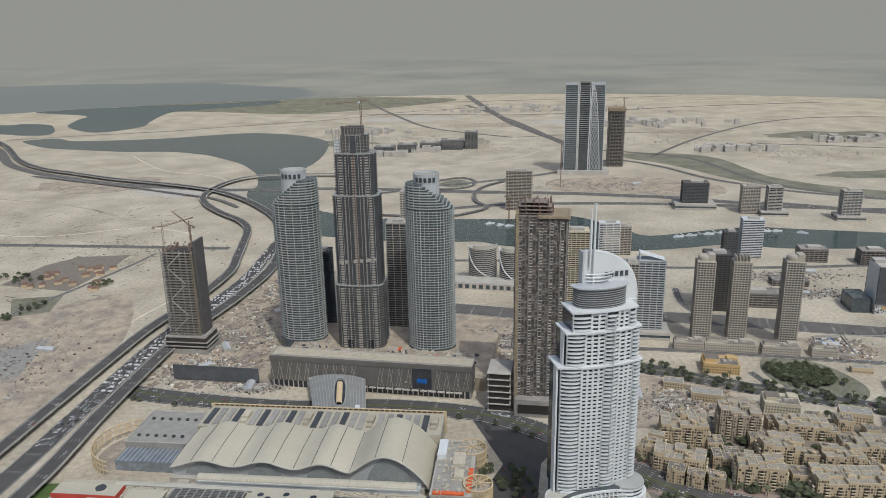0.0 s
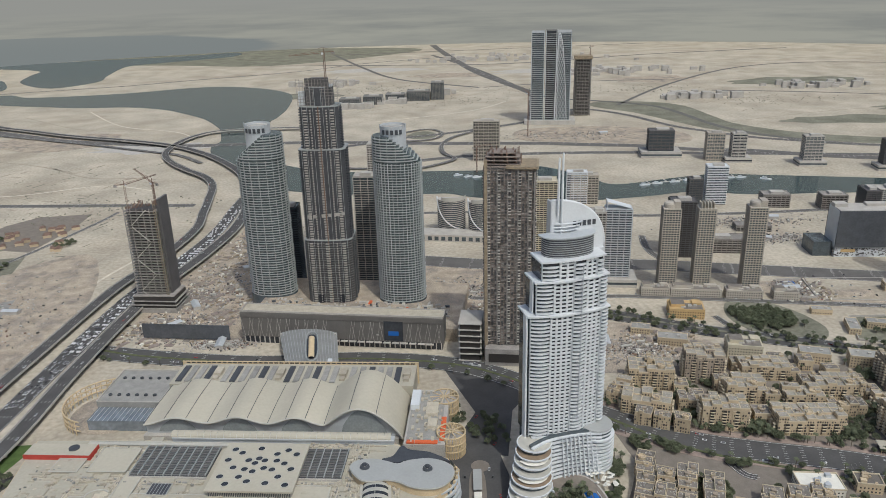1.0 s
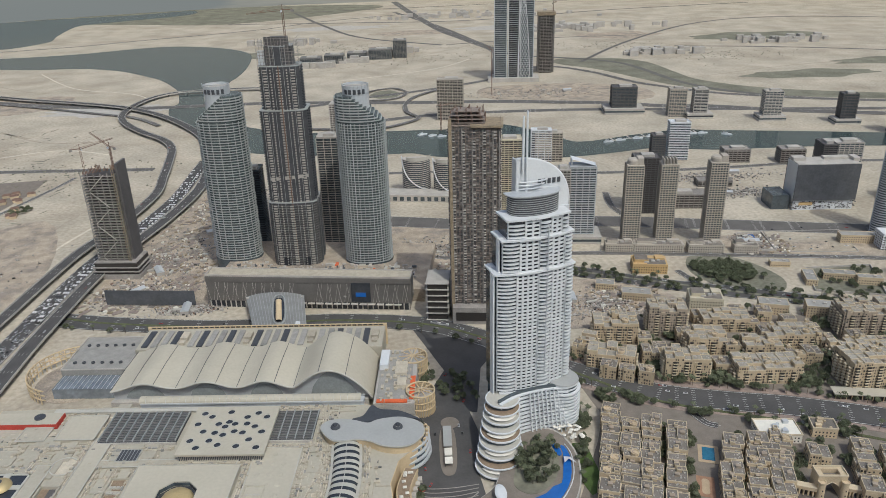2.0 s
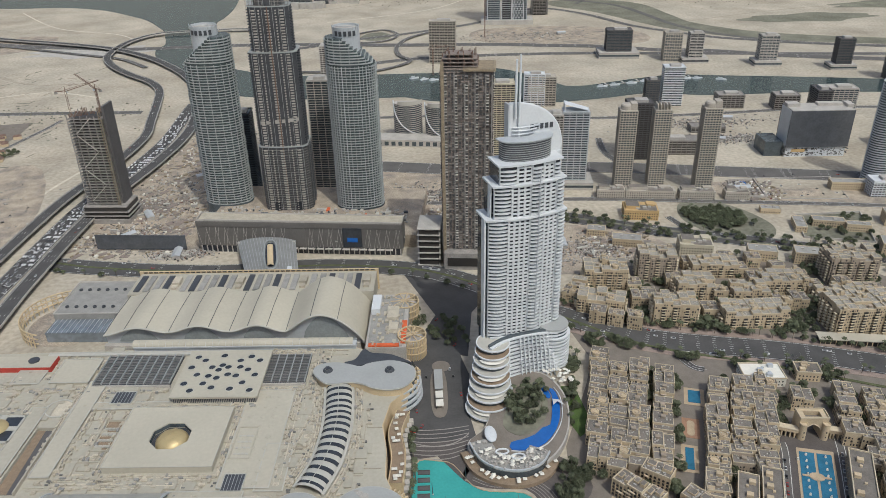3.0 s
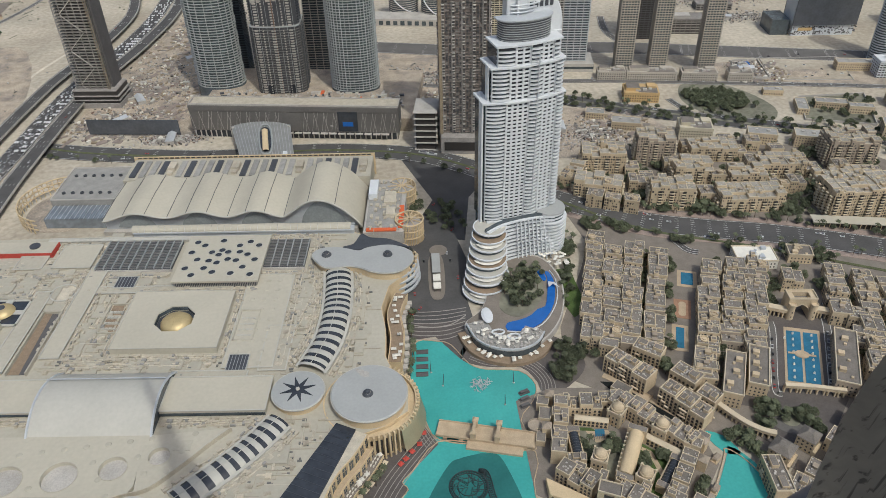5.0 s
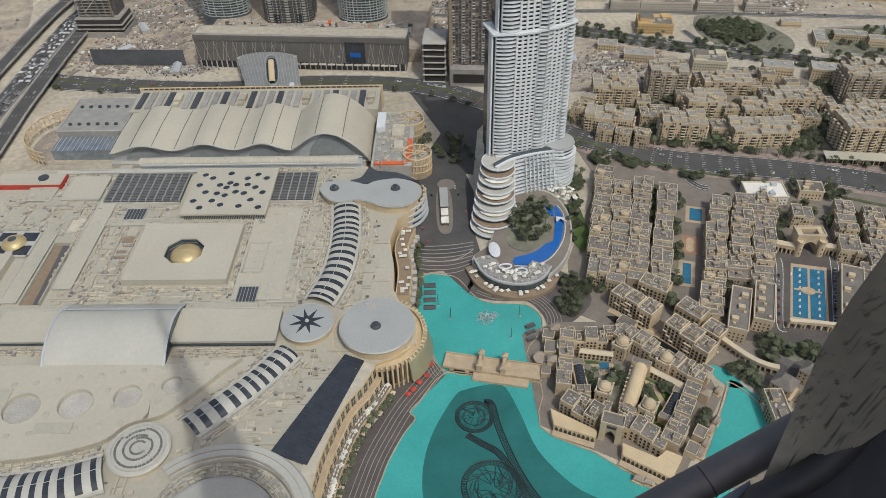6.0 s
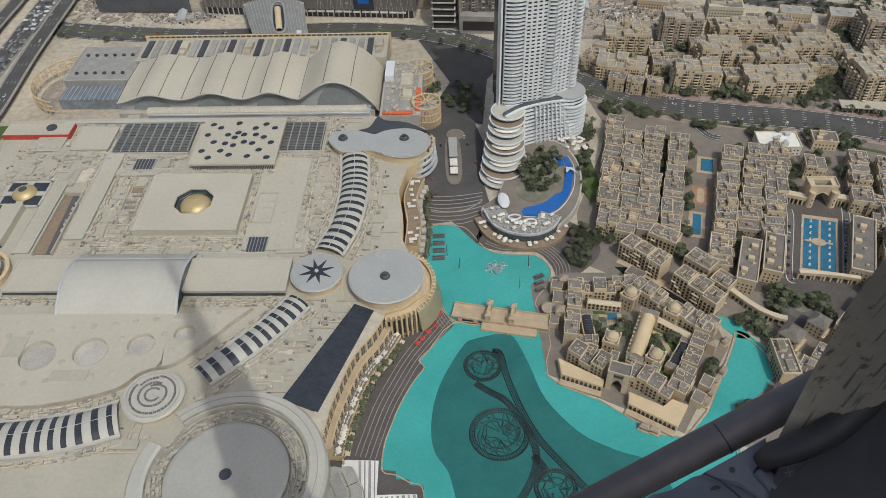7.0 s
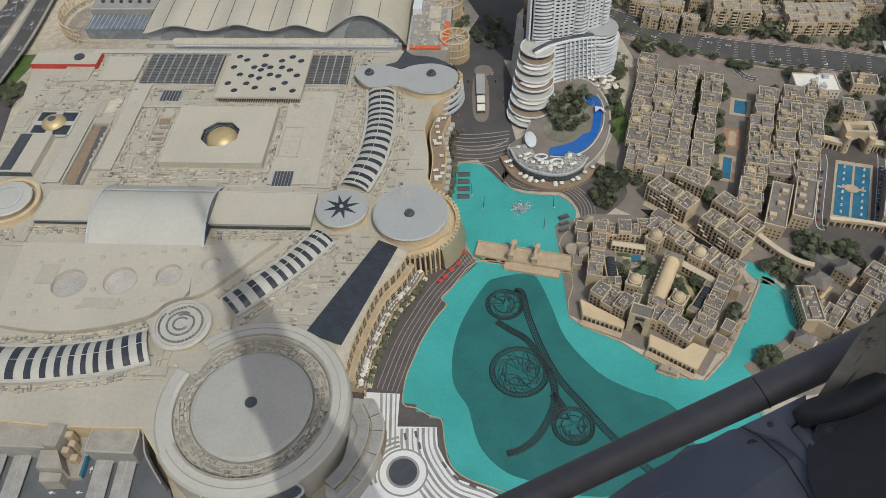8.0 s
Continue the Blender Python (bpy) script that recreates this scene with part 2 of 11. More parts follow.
# ---- building kit ----
class Kit:
    """Collects the faces of one mesh."""

    def __init__(self):
        self.v, self.f = [], []

    def prism(self, pts, z0, z1, top=None, cap=True):
        n, k = len(pts), len(self.v)
        self.v += [(x, y, z0) for x, y in pts]
        self.v += [(x, y, z1) for x, y in (top or pts)]
        self.f += [(k + i, k + (i + 1) % n, k + n + (i + 1) % n, k + n + i) for i in range(n)]
        if cap:
            self.f += [tuple(k + n + i for i in range(n)), tuple(k + i for i in reversed(range(n)))]
        return self

    def box(self, x, y, z, sx, sy, sz, rz=0.0):
        c, s = math.cos(radians(rz)), math.sin(radians(rz))
        pts = [(x + a * sx / 2 * c - b * sy / 2 * s, y + a * sx / 2 * s + b * sy / 2 * c) for a, b in ((-1, -1), (1, -1), (1, 1), (-1, 1))]
        return self.prism(pts, z, z + sz)

    def beam(self, a, b, w=1.0, h=None):
        """A square bar from a to b."""
        a, b, h = Vector(a), Vector(b), h or w
        d = (b - a).normalized()
        side = d.cross(Vector((0, 0, 1)))
        side = side.normalized() if side.length > 1e-4 else Vector((1, 0, 0))
        up = side.cross(d)
        k = len(self.v)
        for p in (a, b):
            for i, j in ((-1, -1), (1, -1), (1, 1), (-1, 1)):
                self.v.append(tuple(p + side * (i * w / 2) + up * (j * h / 2)))
        self.f += [(k + i, k + (i + 1) % 4, k + 4 + (i + 1) % 4, k + 4 + i) for i in range(4)]
        self.f += [(k + 3, k + 2, k + 1, k), (k + 4, k + 5, k + 6, k + 7)]
        return self

    def tube(self, path, r, n=8, close=False):
        pts = [Vector(p) for p in path]
        k, m = len(self.v), len(pts)
        for i, p in enumerate(pts):
            d = (pts[(i + 1) % m] - pts[i - 1]) if close else (pts[min(i + 1, m - 1)] - pts[max(i - 1, 0)])
            d.normalize()
            side = d.cross(Vector((0, 0, 1)))
            side = side.normalized() if side.length > 1e-4 else Vector((1, 0, 0))
            up = side.cross(d)
            rr = r[i] if isinstance(r, (list, tuple)) else r
            for j in range(n):
                a = 2 * math.pi * j / n
                self.v.append(tuple(p + side * (rr * math.cos(a)) + up * (rr * math.sin(a))))
        for i in range(m if close else m - 1):
            for j in range(n):
                self.f.append((k + i * n + j, k + i * n + (j + 1) % n, k + (i + 1) % m * n + (j + 1) % n, k + (i + 1) % m * n + j))
        if not close:
            self.f += [tuple(k + j for j in reversed(range(n))), tuple(k + (m - 1) * n + j for j in range(n))]
        return self

    def lathe(self, profile, n=32, cx=0.0, cy=0.0, a0=0.0, a1=360.0):
        """Turns (radius, z) pairs about an upright axis."""
        k, m, whole = len(self.v), len(profile), a1 - a0 >= 359.9
        cols = n if whole else n + 1
        for i in range(cols):
            a = radians(a0 + (a1 - a0) * i / n)
            for r, z in profile:
                self.v.append((cx + r * math.cos(a), cy + r * math.sin(a), z))
        for i in range(n):
            for j in range(m - 1):
                p, q = k + i * m + j, k + (i + 1) % cols * m + j
                self.f.append((p, q, q + 1, p + 1))
        return self

    def ribbon(self, path, width, z, thick=0.5, lift=None):
        """A flat strip along a line, with thickness; lift: heights along it."""
        pts = [Vector((p[0], p[1], 0)) for p in path]
        k, m = len(self.v), len(pts)
        for i, p in enumerate(pts):
            d = (pts[min(i + 1, m - 1)] - pts[max(i - 1, 0)]).normalized()
            side = Vector((-d.y, d.x, 0))
            zz = lift[i] if lift else z
            w = width[i] if isinstance(width, (list, tuple)) else width
            for s, h in ((1, zz), (-1, zz), (-1, zz - thick), (1, zz - thick)):
                q = p + side * (s * w / 2)
                self.v.append((q.x, q.y, h))
        for i in range(m - 1):
            a, b = k + 4 * i, k + 4 * i + 4
            self.f += [(a + j, a + (j + 1) % 4, b + (j + 1) % 4, b + j) for j in range(4)]
        self.f += [(k + 3, k + 2, k + 1, k), (k + 4 * m - 4, k + 4 * m - 3, k + 4 * m - 2, k + 4 * m - 1)]
        return self

    def surf(self, rows):
        """A skin through rows of points, all of one length."""
        k, m = len(self.v), len(rows[0])
        for row in rows:
            self.v += [tuple(p) for p in row]
        for i in range(len(rows) - 1):
            for j in range(m - 1):
                p = k + i * m + j
                self.f.append((p, p + 1, p + m + 1, p + m))
        return self

    def mesh(self, name, material, smooth=False):
        me = bpy.data.meshes.new(name)
        me.from_pydata(self.v, [], self.f)
        me.materials.append(material)
        me.update()
        bm = bmesh.new()
        bm.from_mesh(me)
        bmesh.ops.recalc_face_normals(bm, faces=bm.faces)
        bm.to_mesh(me)
        bm.free()
        if smooth:
            me.polygons.foreach_set("use_smooth", [True] * len(me.polygons))
        return me


def part(name, kit, material, parent, label="", at=None, smooth=False, kind=""):
    """ONE mesh object under a thing or a part; kit may be a mesh that is shared."""
    data = kit if isinstance(kit, bpy.types.Mesh) else kit.mesh(name, material, smooth)
    ob = new(name, data)
    ob.parent = parent
    if at is not None:
        ob.matrix_basis = at
    return tagged(ob, label, kind=kind)


def thing(name, label, category, at=None, group=""):
    ob = new(name)
    ob.empty_display_size = 1.0
    ob.matrix_basis = at or Matrix()
    return tagged(ob, label, category, group)


def solid(name, kit, material, label, category, at=None, group="", kind="", smooth=False):
    """A top-level thing of one mesh."""
    ob = new(name, kit if isinstance(kit, bpy.types.Mesh) else kit.mesh(name, material, smooth))
    ob.matrix_basis = at or Matrix()
    return tagged(ob, label, category, group, kind)


def setting(name, kit, material, label, smooth=False, parent=None):
    ob = solid(name, kit, material, label, "", kind="structure", smooth=smooth)
    ob.parent = parent
    return ob


def curve_through(pts, per=6, close=False):
    """Points of a smooth line through pts."""
    n, out = len(pts), []
    for i in range(n if close else n - 1):
        p = [Vector(pts[j % n] if close else pts[min(max(j, 0), n - 1)]) for j in (i - 1, i, i + 1, i + 2)]
        for s in range(per):
            t = s / per
            q = 0.5 * (2 * p[1] + (p[2] - p[0]) * t + (2 * p[0] - 5 * p[1] + 4 * p[2] - p[3]) * t * t + (3 * p[1] - p[0] - 3 * p[2] + p[3]) * t ** 3)
            out.append(tuple(q))
    if not close:
        out.append(tuple(pts[-1]))
    return out


def shifted(path, off):
    """The line moved sideways, to its left."""
    out, m = [], len(path)
    for i, p in enumerate(path):
        a, b = Vector(path[max(i - 1, 0)][:2]), Vector(path[min(i + 1, m - 1)][:2])
        d = (b - a).normalized()
        out.append((p[0] - d.y * off, p[1] + d.x * off))
    return out


def oval(rx, ry, n=32, power=2.0, cx=0.0, cy=0.0):
    """A rounded outline; a higher power is squarer."""
    out = []
    for i in range(n):
        a = 2 * math.pi * i / n
        c, s = math.cos(a), math.sin(a)
        out.append((cx + rx * math.copysign(abs(c) ** (2 / power), c), cy + ry * math.copysign(abs(s) ** (2 / power), s)))
    return out


def grown(pts, k, cx=0.0, cy=0.0):
    return [(cx + (x - cx) * k, cy + (y - cy) * k) for x, y in pts]


def rect(w, d, cx=0.0, cy=0.0):
    return [(cx - w / 2, cy - d / 2), (cx + w / 2, cy - d / 2), (cx + w / 2, cy + d / 2), (cx - w / 2, cy + d / 2)]


def clear_of(x, y, zones):
    return all((x - a) ** 2 + (y - b) ** 2 > r * r for a, b, r in zones)


# ---- ground, far distance, water ----
def ground_sheet():
    k = Kit()
    rings = [0, 300, 700, 1200, 1800, 2600, 3600, 5200]
    rows = []
    for r in rings:
        rows.append([(r * math.cos(2 * math.pi * i / 64), r * math.sin(2 * math.pi * i / 64), 0.0) for i in range(65)])
    k.surf(rows)
    return setting("ground", k, SAND, "pale desert sand reaching to the hazy horizon")


ground_sheet()


def far_distance():
    """The desert past five kilometres and the dusty sky above it, haze painted in: one plain glowing ring far behind
    everything.
    """
    m = bpy.data.materials.new("painted_haze_distance")
    m.use_nodes = True
    nt = m.node_tree
    nt.nodes.remove(nt.nodes["Principled BSDF"])
    link = nt.links.new
    geo, xyz = nt.nodes.new("ShaderNodeNewGeometry"), nt.nodes.new("ShaderNodeSeparateXYZ")
    link(geo.outputs["Position"], xyz.inputs[0])

    def maths(op, a, b):
        n = nt.nodes.new("ShaderNodeMath")
        n.operation = op
        for i, v in enumerate((a, b)):
            if isinstance(v, (int, float)):
                n.inputs[i].default_value = v
            else:
                link(v, n.inputs[i])
        return n.outputs[0]

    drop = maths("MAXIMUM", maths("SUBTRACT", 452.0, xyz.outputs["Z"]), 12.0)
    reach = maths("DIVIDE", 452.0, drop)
    flat = nt.nodes.new("ShaderNodeCombineXYZ")
    link(maths("MULTIPLY", xyz.outputs["X"], reach), flat.inputs[0])
    link(maths("MULTIPLY", xyz.outputs["Y"], reach), flat.inputs[1])
    patch = nt.nodes.new("ShaderNodeTexNoise")
    patch.inputs["Scale"].default_value, patch.inputs["Detail"].default_value = 1 / 1500, 7
    patch.inputs["Roughness"].default_value = 0.6
    link(flat.outputs[0], patch.inputs["Vector"])
    land = nt.nodes.new("ShaderNodeValToRGB")
    land.color_ramp.elements[0].position, land.color_ramp.elements[0].color = 0.38, (0.315, 0.305, 0.28, 1)
    land.color_ramp.elements[1].position, land.color_ramp.elements[1].color = 0.58, (0.43, 0.405, 0.35, 1)
    link(patch.outputs["Fac"], land.inputs[0])
    east = maths("DIVIDE", maths("ADD", maths("MULTIPLY", xyz.outputs["X"], reach), 2700.0), 1900.0)
    north = maths("DIVIDE", maths("SUBTRACT", maths("MULTIPLY", xyz.outputs["Y"], reach), 5000.0), 1250.0)
    wide = maths("ADD", maths("ADD", maths("MULTIPLY", east, east), maths("MULTIPLY", north, north)), maths("MULTIPLY", patch.outputs["Fac"], 0.9))
    shore = nt.nodes.new("ShaderNodeMapRange")
    shore.inputs["From Min"].default_value, shore.inputs["From Max"].default_value = 1.28, 1.42
    shore.inputs["To Min"].default_value, shore.inputs["To Max"].default_value = 1.0, 0.0
    link(wide, shore.inputs["Value"])
    wet = nt.nodes.new("ShaderNodeMix")
    wet.data_type = "RGBA"
    link(shore.outputs[0], wet.inputs["Factor"])
    link(land.outputs[0], wet.inputs[6])
    wet.inputs[7].default_value = (0.265, 0.275, 0.27, 1)
    # Haze put into the colour: land fades to flat grey with distance.
    haze_fac = nt.nodes.new("ShaderNodeMapRange")
    haze_fac.inputs["From Min"].default_value, haze_fac.inputs["From Max"].default_value = 1.0, 2.6
    haze_fac.inputs["To Min"].default_value, haze_fac.inputs["To Max"].default_value = 0.05, 1.0
    haze_fac.interpolation_type = "SMOOTHSTEP"
    link(reach, haze_fac.inputs["Value"])
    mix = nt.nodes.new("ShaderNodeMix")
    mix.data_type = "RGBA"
    link(haze_fac.outputs[0], mix.inputs["Factor"])
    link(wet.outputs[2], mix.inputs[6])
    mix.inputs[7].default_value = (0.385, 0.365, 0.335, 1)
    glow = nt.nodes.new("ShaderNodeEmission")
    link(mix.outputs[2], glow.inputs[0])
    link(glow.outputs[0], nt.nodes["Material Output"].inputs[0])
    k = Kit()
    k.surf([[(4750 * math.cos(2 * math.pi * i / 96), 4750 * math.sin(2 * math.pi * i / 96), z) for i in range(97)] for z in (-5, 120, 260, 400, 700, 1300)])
    ob = setting("backdrop", k, m, "glowing dusty desert horizon with grey haze painted in")
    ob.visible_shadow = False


far_distance()


def pool(name, pts, z, material, label, close=True, per=5, parent=None):
    line = curve_through(pts, per, close=True) if per > 1 else pts
    return setting(name, Kit().prism(line, z - 0.15, z), material, label, parent=parent)


# big desert lake, its arm and the canal that leaves it
pool("water", [(-1707, 3101), (-1653, 3155), (-1586, 3163), (-1495, 3091), (-1332, 3087), (-1114, 3122), (-904, 3207), (-765, 3222), (-609, 3154), (-484, 3031), (-428, 2896), (-412, 2643), (-421, 2482), (-432, 2385),
               (-397, 2127), (-360, 1960), (-330, 1860), (-250, 1780), (-330, 1740), (-430, 1830), (-477, 1913), (-518, 1980), (-541, 2087), (-529, 2138), (-563, 2288), (-587, 2353), (-655, 2485), (-738, 2588), (-850, 2701), (-997, 2777),
               (-1171, 2796), (-1342, 2853), (-1528, 2926)], 0.4, CANALWATER, "still grey lake among pale sand banks")
pool("water_arm", [(-2700, 3900), (-2104, 3652), (-2010, 3680), (-1868, 3640), (-1789, 3532), (-1704, 3358), (-1712, 3274), (-1830, 3288), (-1928, 3334), (-2500, 3500)], 0.4, CANALWATER, "grey lagoon arm between sand banks")
pool("canal", [(-330, 1760), (-150, 1745), (24, 1726), (116, 1720), (182, 1715), (305, 1735), (397, 1616), (443, 1556), (576, 1589), (682, 1610), (761, 1591), (943, 1546), (1150, 1490), (1400, 1430), (1700, 1370),
               (1700, 1270), (1400, 1330), (1100, 1400), (900, 1432), (696, 1446), (586, 1480), (475, 1460), (358, 1448), (250, 1466), (130, 1500), (80, 1534), (20, 1538), (-150, 1560), (-330, 1640)],
     0.45, CANALWATER, "wide grey-green canal between towers", per=4)
pool("lagoon", [(-1750, 4390), (-1300, 4470), (-985, 4600), (-960, 4384), (-1313, 4160), (-1428, 4048), (-1400, 3700), (-1370, 3495), (-1507, 3333), (-1729, 3543), (-1800, 3800), (-1849, 3989), (-2209, 4200)], 0.35, CANALWATER, "far shallow lagoon in the haze")


def patch(name, pts, material, label, z=0.2, per=4):
    return setting(name, Kit().prism(curve_through(pts, per, close=True) if per > 1 else pts, z - 0.19, z), material, label)


patch("marsh", [(-1900, 4250), (-1200, 4050), (-700, 3900), (-200, 4150), (100, 4500), (-500, 4700), (-1400, 4600)], DRYGRASS, "dark scrub flats by the lagoon", 0.2)
patch("verge", [(636, 2566), (804, 2548), (904, 2451), (930, 2256), (960, 2120), (1120, 1960), (1500, 1800), (1500, 1740), (1050, 1900), (867, 2060), (798, 2180), (714, 2360), (616, 2481)], DRYGRASS, "dry green verge beside the far highway", 0.25)
patch("verge_loop", [(-5, 2110), (30, 2075), (72, 2095), (80, 2140), (55, 2180), (15, 2168)], DRYGRASS, "green island inside a highway loop", 0.25)
patch("site_ground", [(-300, 905), (-210, 890), (-200, 1120), (-230, 1330), (-290, 1420), (-330, 1240), (-375, 1080), (-380, 930)], SITE, "churned earth of a building site", 0.25)
patch("site_ground_west", [(-900, 700), (-520, 640), (-500, 840), (-480, 1050), (-560, 1250), (-700, 1150), (-900, 1100)], SITE, "scattered building rubble on sand", 0.25)
patch("site_ground_east", [(0, 1010), (90, 960), (160, 950), (170, 1060), (60, 1120), (-30, 1120)], SITE, "excavated building plot", 0.25)
patch("site_ground_north", [(215, 770), (300, 790), (370, 770), (360, 850), (260, 900), (190, 860)], SITE, "sandy cleared plot with rubble", 0.25)
patch("site_ground_far", [(330, 2000), (700, 1920), (760, 2050), (600, 2160), (330, 2160)], SITE, "distant building plots", 0.25)
patch("garden_ground", [(418, 900), (440, 950), (500, 930), (530, 860), (500, 820), (440, 850)], DRYGRASS, "planted park with bare earth patches", 0.25)
patch("park_west", [(-704, 1150), (-747, 1234), (-664, 1248), (-650, 1170)], DRYGRASS, "dull green park beside the hedge", 0.26, per=1)
patch("compound_ground", [(-809, 1310), (-783, 1424), (-740, 1477), (-640, 1484), (-640, 1400), (-668, 1270)], PAVING, "dusty housing compound ground", 0.24, per=1)
patch("depot_ground", [(-660, 1010), (-594, 1064), (-575, 930), (-640, 900)], CAPGREY, "grey works depot yard", 0.27, per=1)
patch("plot_east", [(500, 1010), (600, 1000), (740, 940), (700, 900), (600, 925), (490, 975)], SITE, "open sand parking plot", 0.22)

# turquoise fountain lakes
UPPER = [(24, 478), (40, 476), (52, 470), (64, 446), (78, 437), (104, 432), (114, 415), (108, 398), (95, 380), (101, 352), (66, 360), (31, 370), (22, 392), (14, 430), (17, 460)]
LOWER = [(30, 368), (60, 362), (100, 350), (92, 312), (125, 287), (174, 253), (230, 322), (238, 335), (250, 320), (256, 293), (242, 278), (205, 247), (200, 200), (150, 150), (80, 165),
         (28, 187), (10, 195), (0, 205), (-3, 221), (-4, 236), (-12, 240), (-20, 246), (-29, 250), (-26.8, 269), (-21.8, 282.5), (-15.4, 298), (-4.5, 317), (4.5, 329), (1, 335.5), (9.5, 345)]
pool("water_upper", UPPER, 0.4, LAKE, "bright turquoise fountain lake", per=3)
pool("water_lower", grown(LOWER, 1.025, 110, 265), 0.4, LAKE, "bright turquoise fountain lake", per=3)
pool("water_deep", [(35, 346), (44, 351), (55, 353), (64, 353.5), (73.5, 349), (80.6, 323), (87, 293), (105, 264), (125, 249), (150, 233), (150, 190), (90, 178), (49, 191), (34, 198), (22.8, 210), (17.5, 223), (14, 244), (7, 258), (5, 272), (8, 294), (17, 318)],
     0.47, DEEP, "dark teal fountain basin under water", per=4)
pool("water_quay", [(228, 352), (241, 347), (248, 330), (236, 332)], 0.4, LAKE, "turquoise water beside a quay", per=3)
pool("moat", [(166, 412), (176, 410), (203, 386), (226, 358), (220, 350), (195, 378), (172, 402)], 0.45, BLACKWATER, "narrow dark canal between hotel wings", per=1)

# promenades
patch("plaza", [(-30, 620), (20, 640), (70, 560), (75, 500), (70, 470), (58, 452), (40, 482), (18, 480), (8, 440), (16, 395), (30, 366), (9.5, 345.2), (0.6, 335.3), (5.2, 328.8), (-4.5, 317), (-15.4, 298.2), (-21.8, 282.5), (-26.8, 269), (-30.2, 251), (-20.1, 248.8), (-20.3, 243), (-11.7, 242), (-11.9, 238), (-3, 236.7), (-3, 220), (1, 203), (10, 194.5), (21, 189), (60, 165), (40, 110), (-40, 140),
                (-70, 250), (-20, 350), (0, 420), (-10, 500)], DARKPAVE, "dark striped stone promenade round the lake", 0.55, per=1)
patch("plaza_east", [(58, 452), (70, 475), (100, 470), (140, 470), (160, 440), (150, 418), (120, 400), (116, 418), (106, 436), (80, 440)], DARKPAVE, "dark curved lakeside promenade", 0.55, per=3)
patch("plaza_white", [(-55, 260.7), (-31, 257.6), (-33, 233.6), (-7.4, 231.4), (-7.3, 218), (-2.5, 206), (5.6, 194.4), (21, 187.5), (60, 164), (50, 120), (-30, 130), (-60, 190)], WHITEPAVE, "white and grey swirled plaza paving", 0.6, per=1)
patch("forecourt", [(20, 640), (75, 640), (82, 590), (74, 530), (76, 500), (18, 500), (10, 560)], ASPHALT, "dark drop-off road between mall and hotel", 0.6, per=1)
patch("junction", [(30, 800), (60, 700), (30, 640), (85, 620), (100, 700), (130, 745)], ASPHALT, "dark asphalt slip roads and underpass", 0.3, per=1)
patch("courtyard_lawn", [(158, 520), (165, 560), (178, 560), (180, 500), (165, 490)], LAWN, "clipped green lawn beside a pool", 0.6, per=1)
patch("old_town_ground", [(140, 420), (160, 405), (230, 352), (262, 330), (290, 300), (400, 330), (500, 460), (480, 500), (290, 565), (215, 620), (190, 560), (150, 480)], PAVING, "sandy stone paving of the old quarter", 0.3, per=1)
patch("boulevard_verge", [(205, 605), (196, 664), (272, 629), (335, 606), (400, 587), (488, 552), (580, 506), (520, 455), (470, 500), (290, 560)], PAVING, "sandy stone paving beside the boulevard", 0.27, per=1)
patch("north_quarter_ground", [(205, 700), (280, 640), (480, 560), (600, 500), (640, 640), (580, 730), (420, 790), (240, 770)], PAVING, "sandy stone paving between apartment blocks", 0.3, per=1)
patch("island_ground", [(95, 400), (92, 314), (125, 289), (174, 256), (228, 322), (226, 350), (196, 378), (165, 405), (125, 410)], PAVING, "stone quay round the palace hotel", 0.7, per=1)
patch("spit_ground", [(203, 262), (240, 283), (258, 300), (300, 300), (280, 240), (215, 235)], PAVING, "stone quay and gardens at the lake's end", 0.7, per=1)

# wheel tracks across the sand
def track(pts, w, label="pale wheel track across the sand", m=None):
    return setting("sand_track", Kit().ribbon(curve_through(pts, 6), w, 0.16, 0.1), m or TRACK, label)


TRACK = surface("wheel_track", (0.36, 0.315, 0.25), 0.95, big=0.15, fine=0.15, size=20, grain=3)
PALETRACK = surface("pale_wheel_track", (0.60, 0.545, 0.44), 0.95, big=0.12, fine=0.1, size=20, grain=3)
WEST_TRACKS = [[(-1200, 1700), (-900, 1640), (-700, 1700), (-560, 1640)], [(-900, 1900), (-760, 1780), (-640, 1760)], [(-1400, 2100), (-1000, 1950), (-800, 1820)], [(-540, 700), (-520, 900), (-500, 1100), (-450, 1250)], [(-620, 640), (-580, 900), (-540, 1150), (-480, 1380)], [(-900, 1200), (-760, 1300), (-620, 1460)], [(-1100, 2700), (-900, 2420), (-700, 2300), (-620, 2200)], [(-1300, 2640), (-1000, 2380), (-760, 2330)], [(-200, 2500), (100, 2700), (400, 3000), (300, 3500)], [(-100, 2350), (200, 2480), (350, 2650)]]
EAST_TRACKS = [[(700, 2300), (1000, 2500), (1400, 2600), (2000, 2600)], [(900, 2150), (1400, 2300), (2000, 2300)], [(-350, 2900), (-100, 2800), (200, 2900)], [(900, 2900), (1400, 3000), (2200, 2950)], [(-800, 3400), (-300, 3500), (300, 3400)], [(600, 3400), (1300, 3500), (2200, 3400)], [(-270, 1090), (-300, 1220), (-280, 1400)], [(-240, 930), (-250, 1100), (-270, 1300)], [(220, 800), (300, 830), (350, 800)], [(520, 985), (620, 960), (720, 920)]]
for n, pts in enumerate(WEST_TRACKS + EAST_TRACKS):
    track(pts, 5 if n < 17 else 4, m=TRACK if n % 3 else PALETRACK)

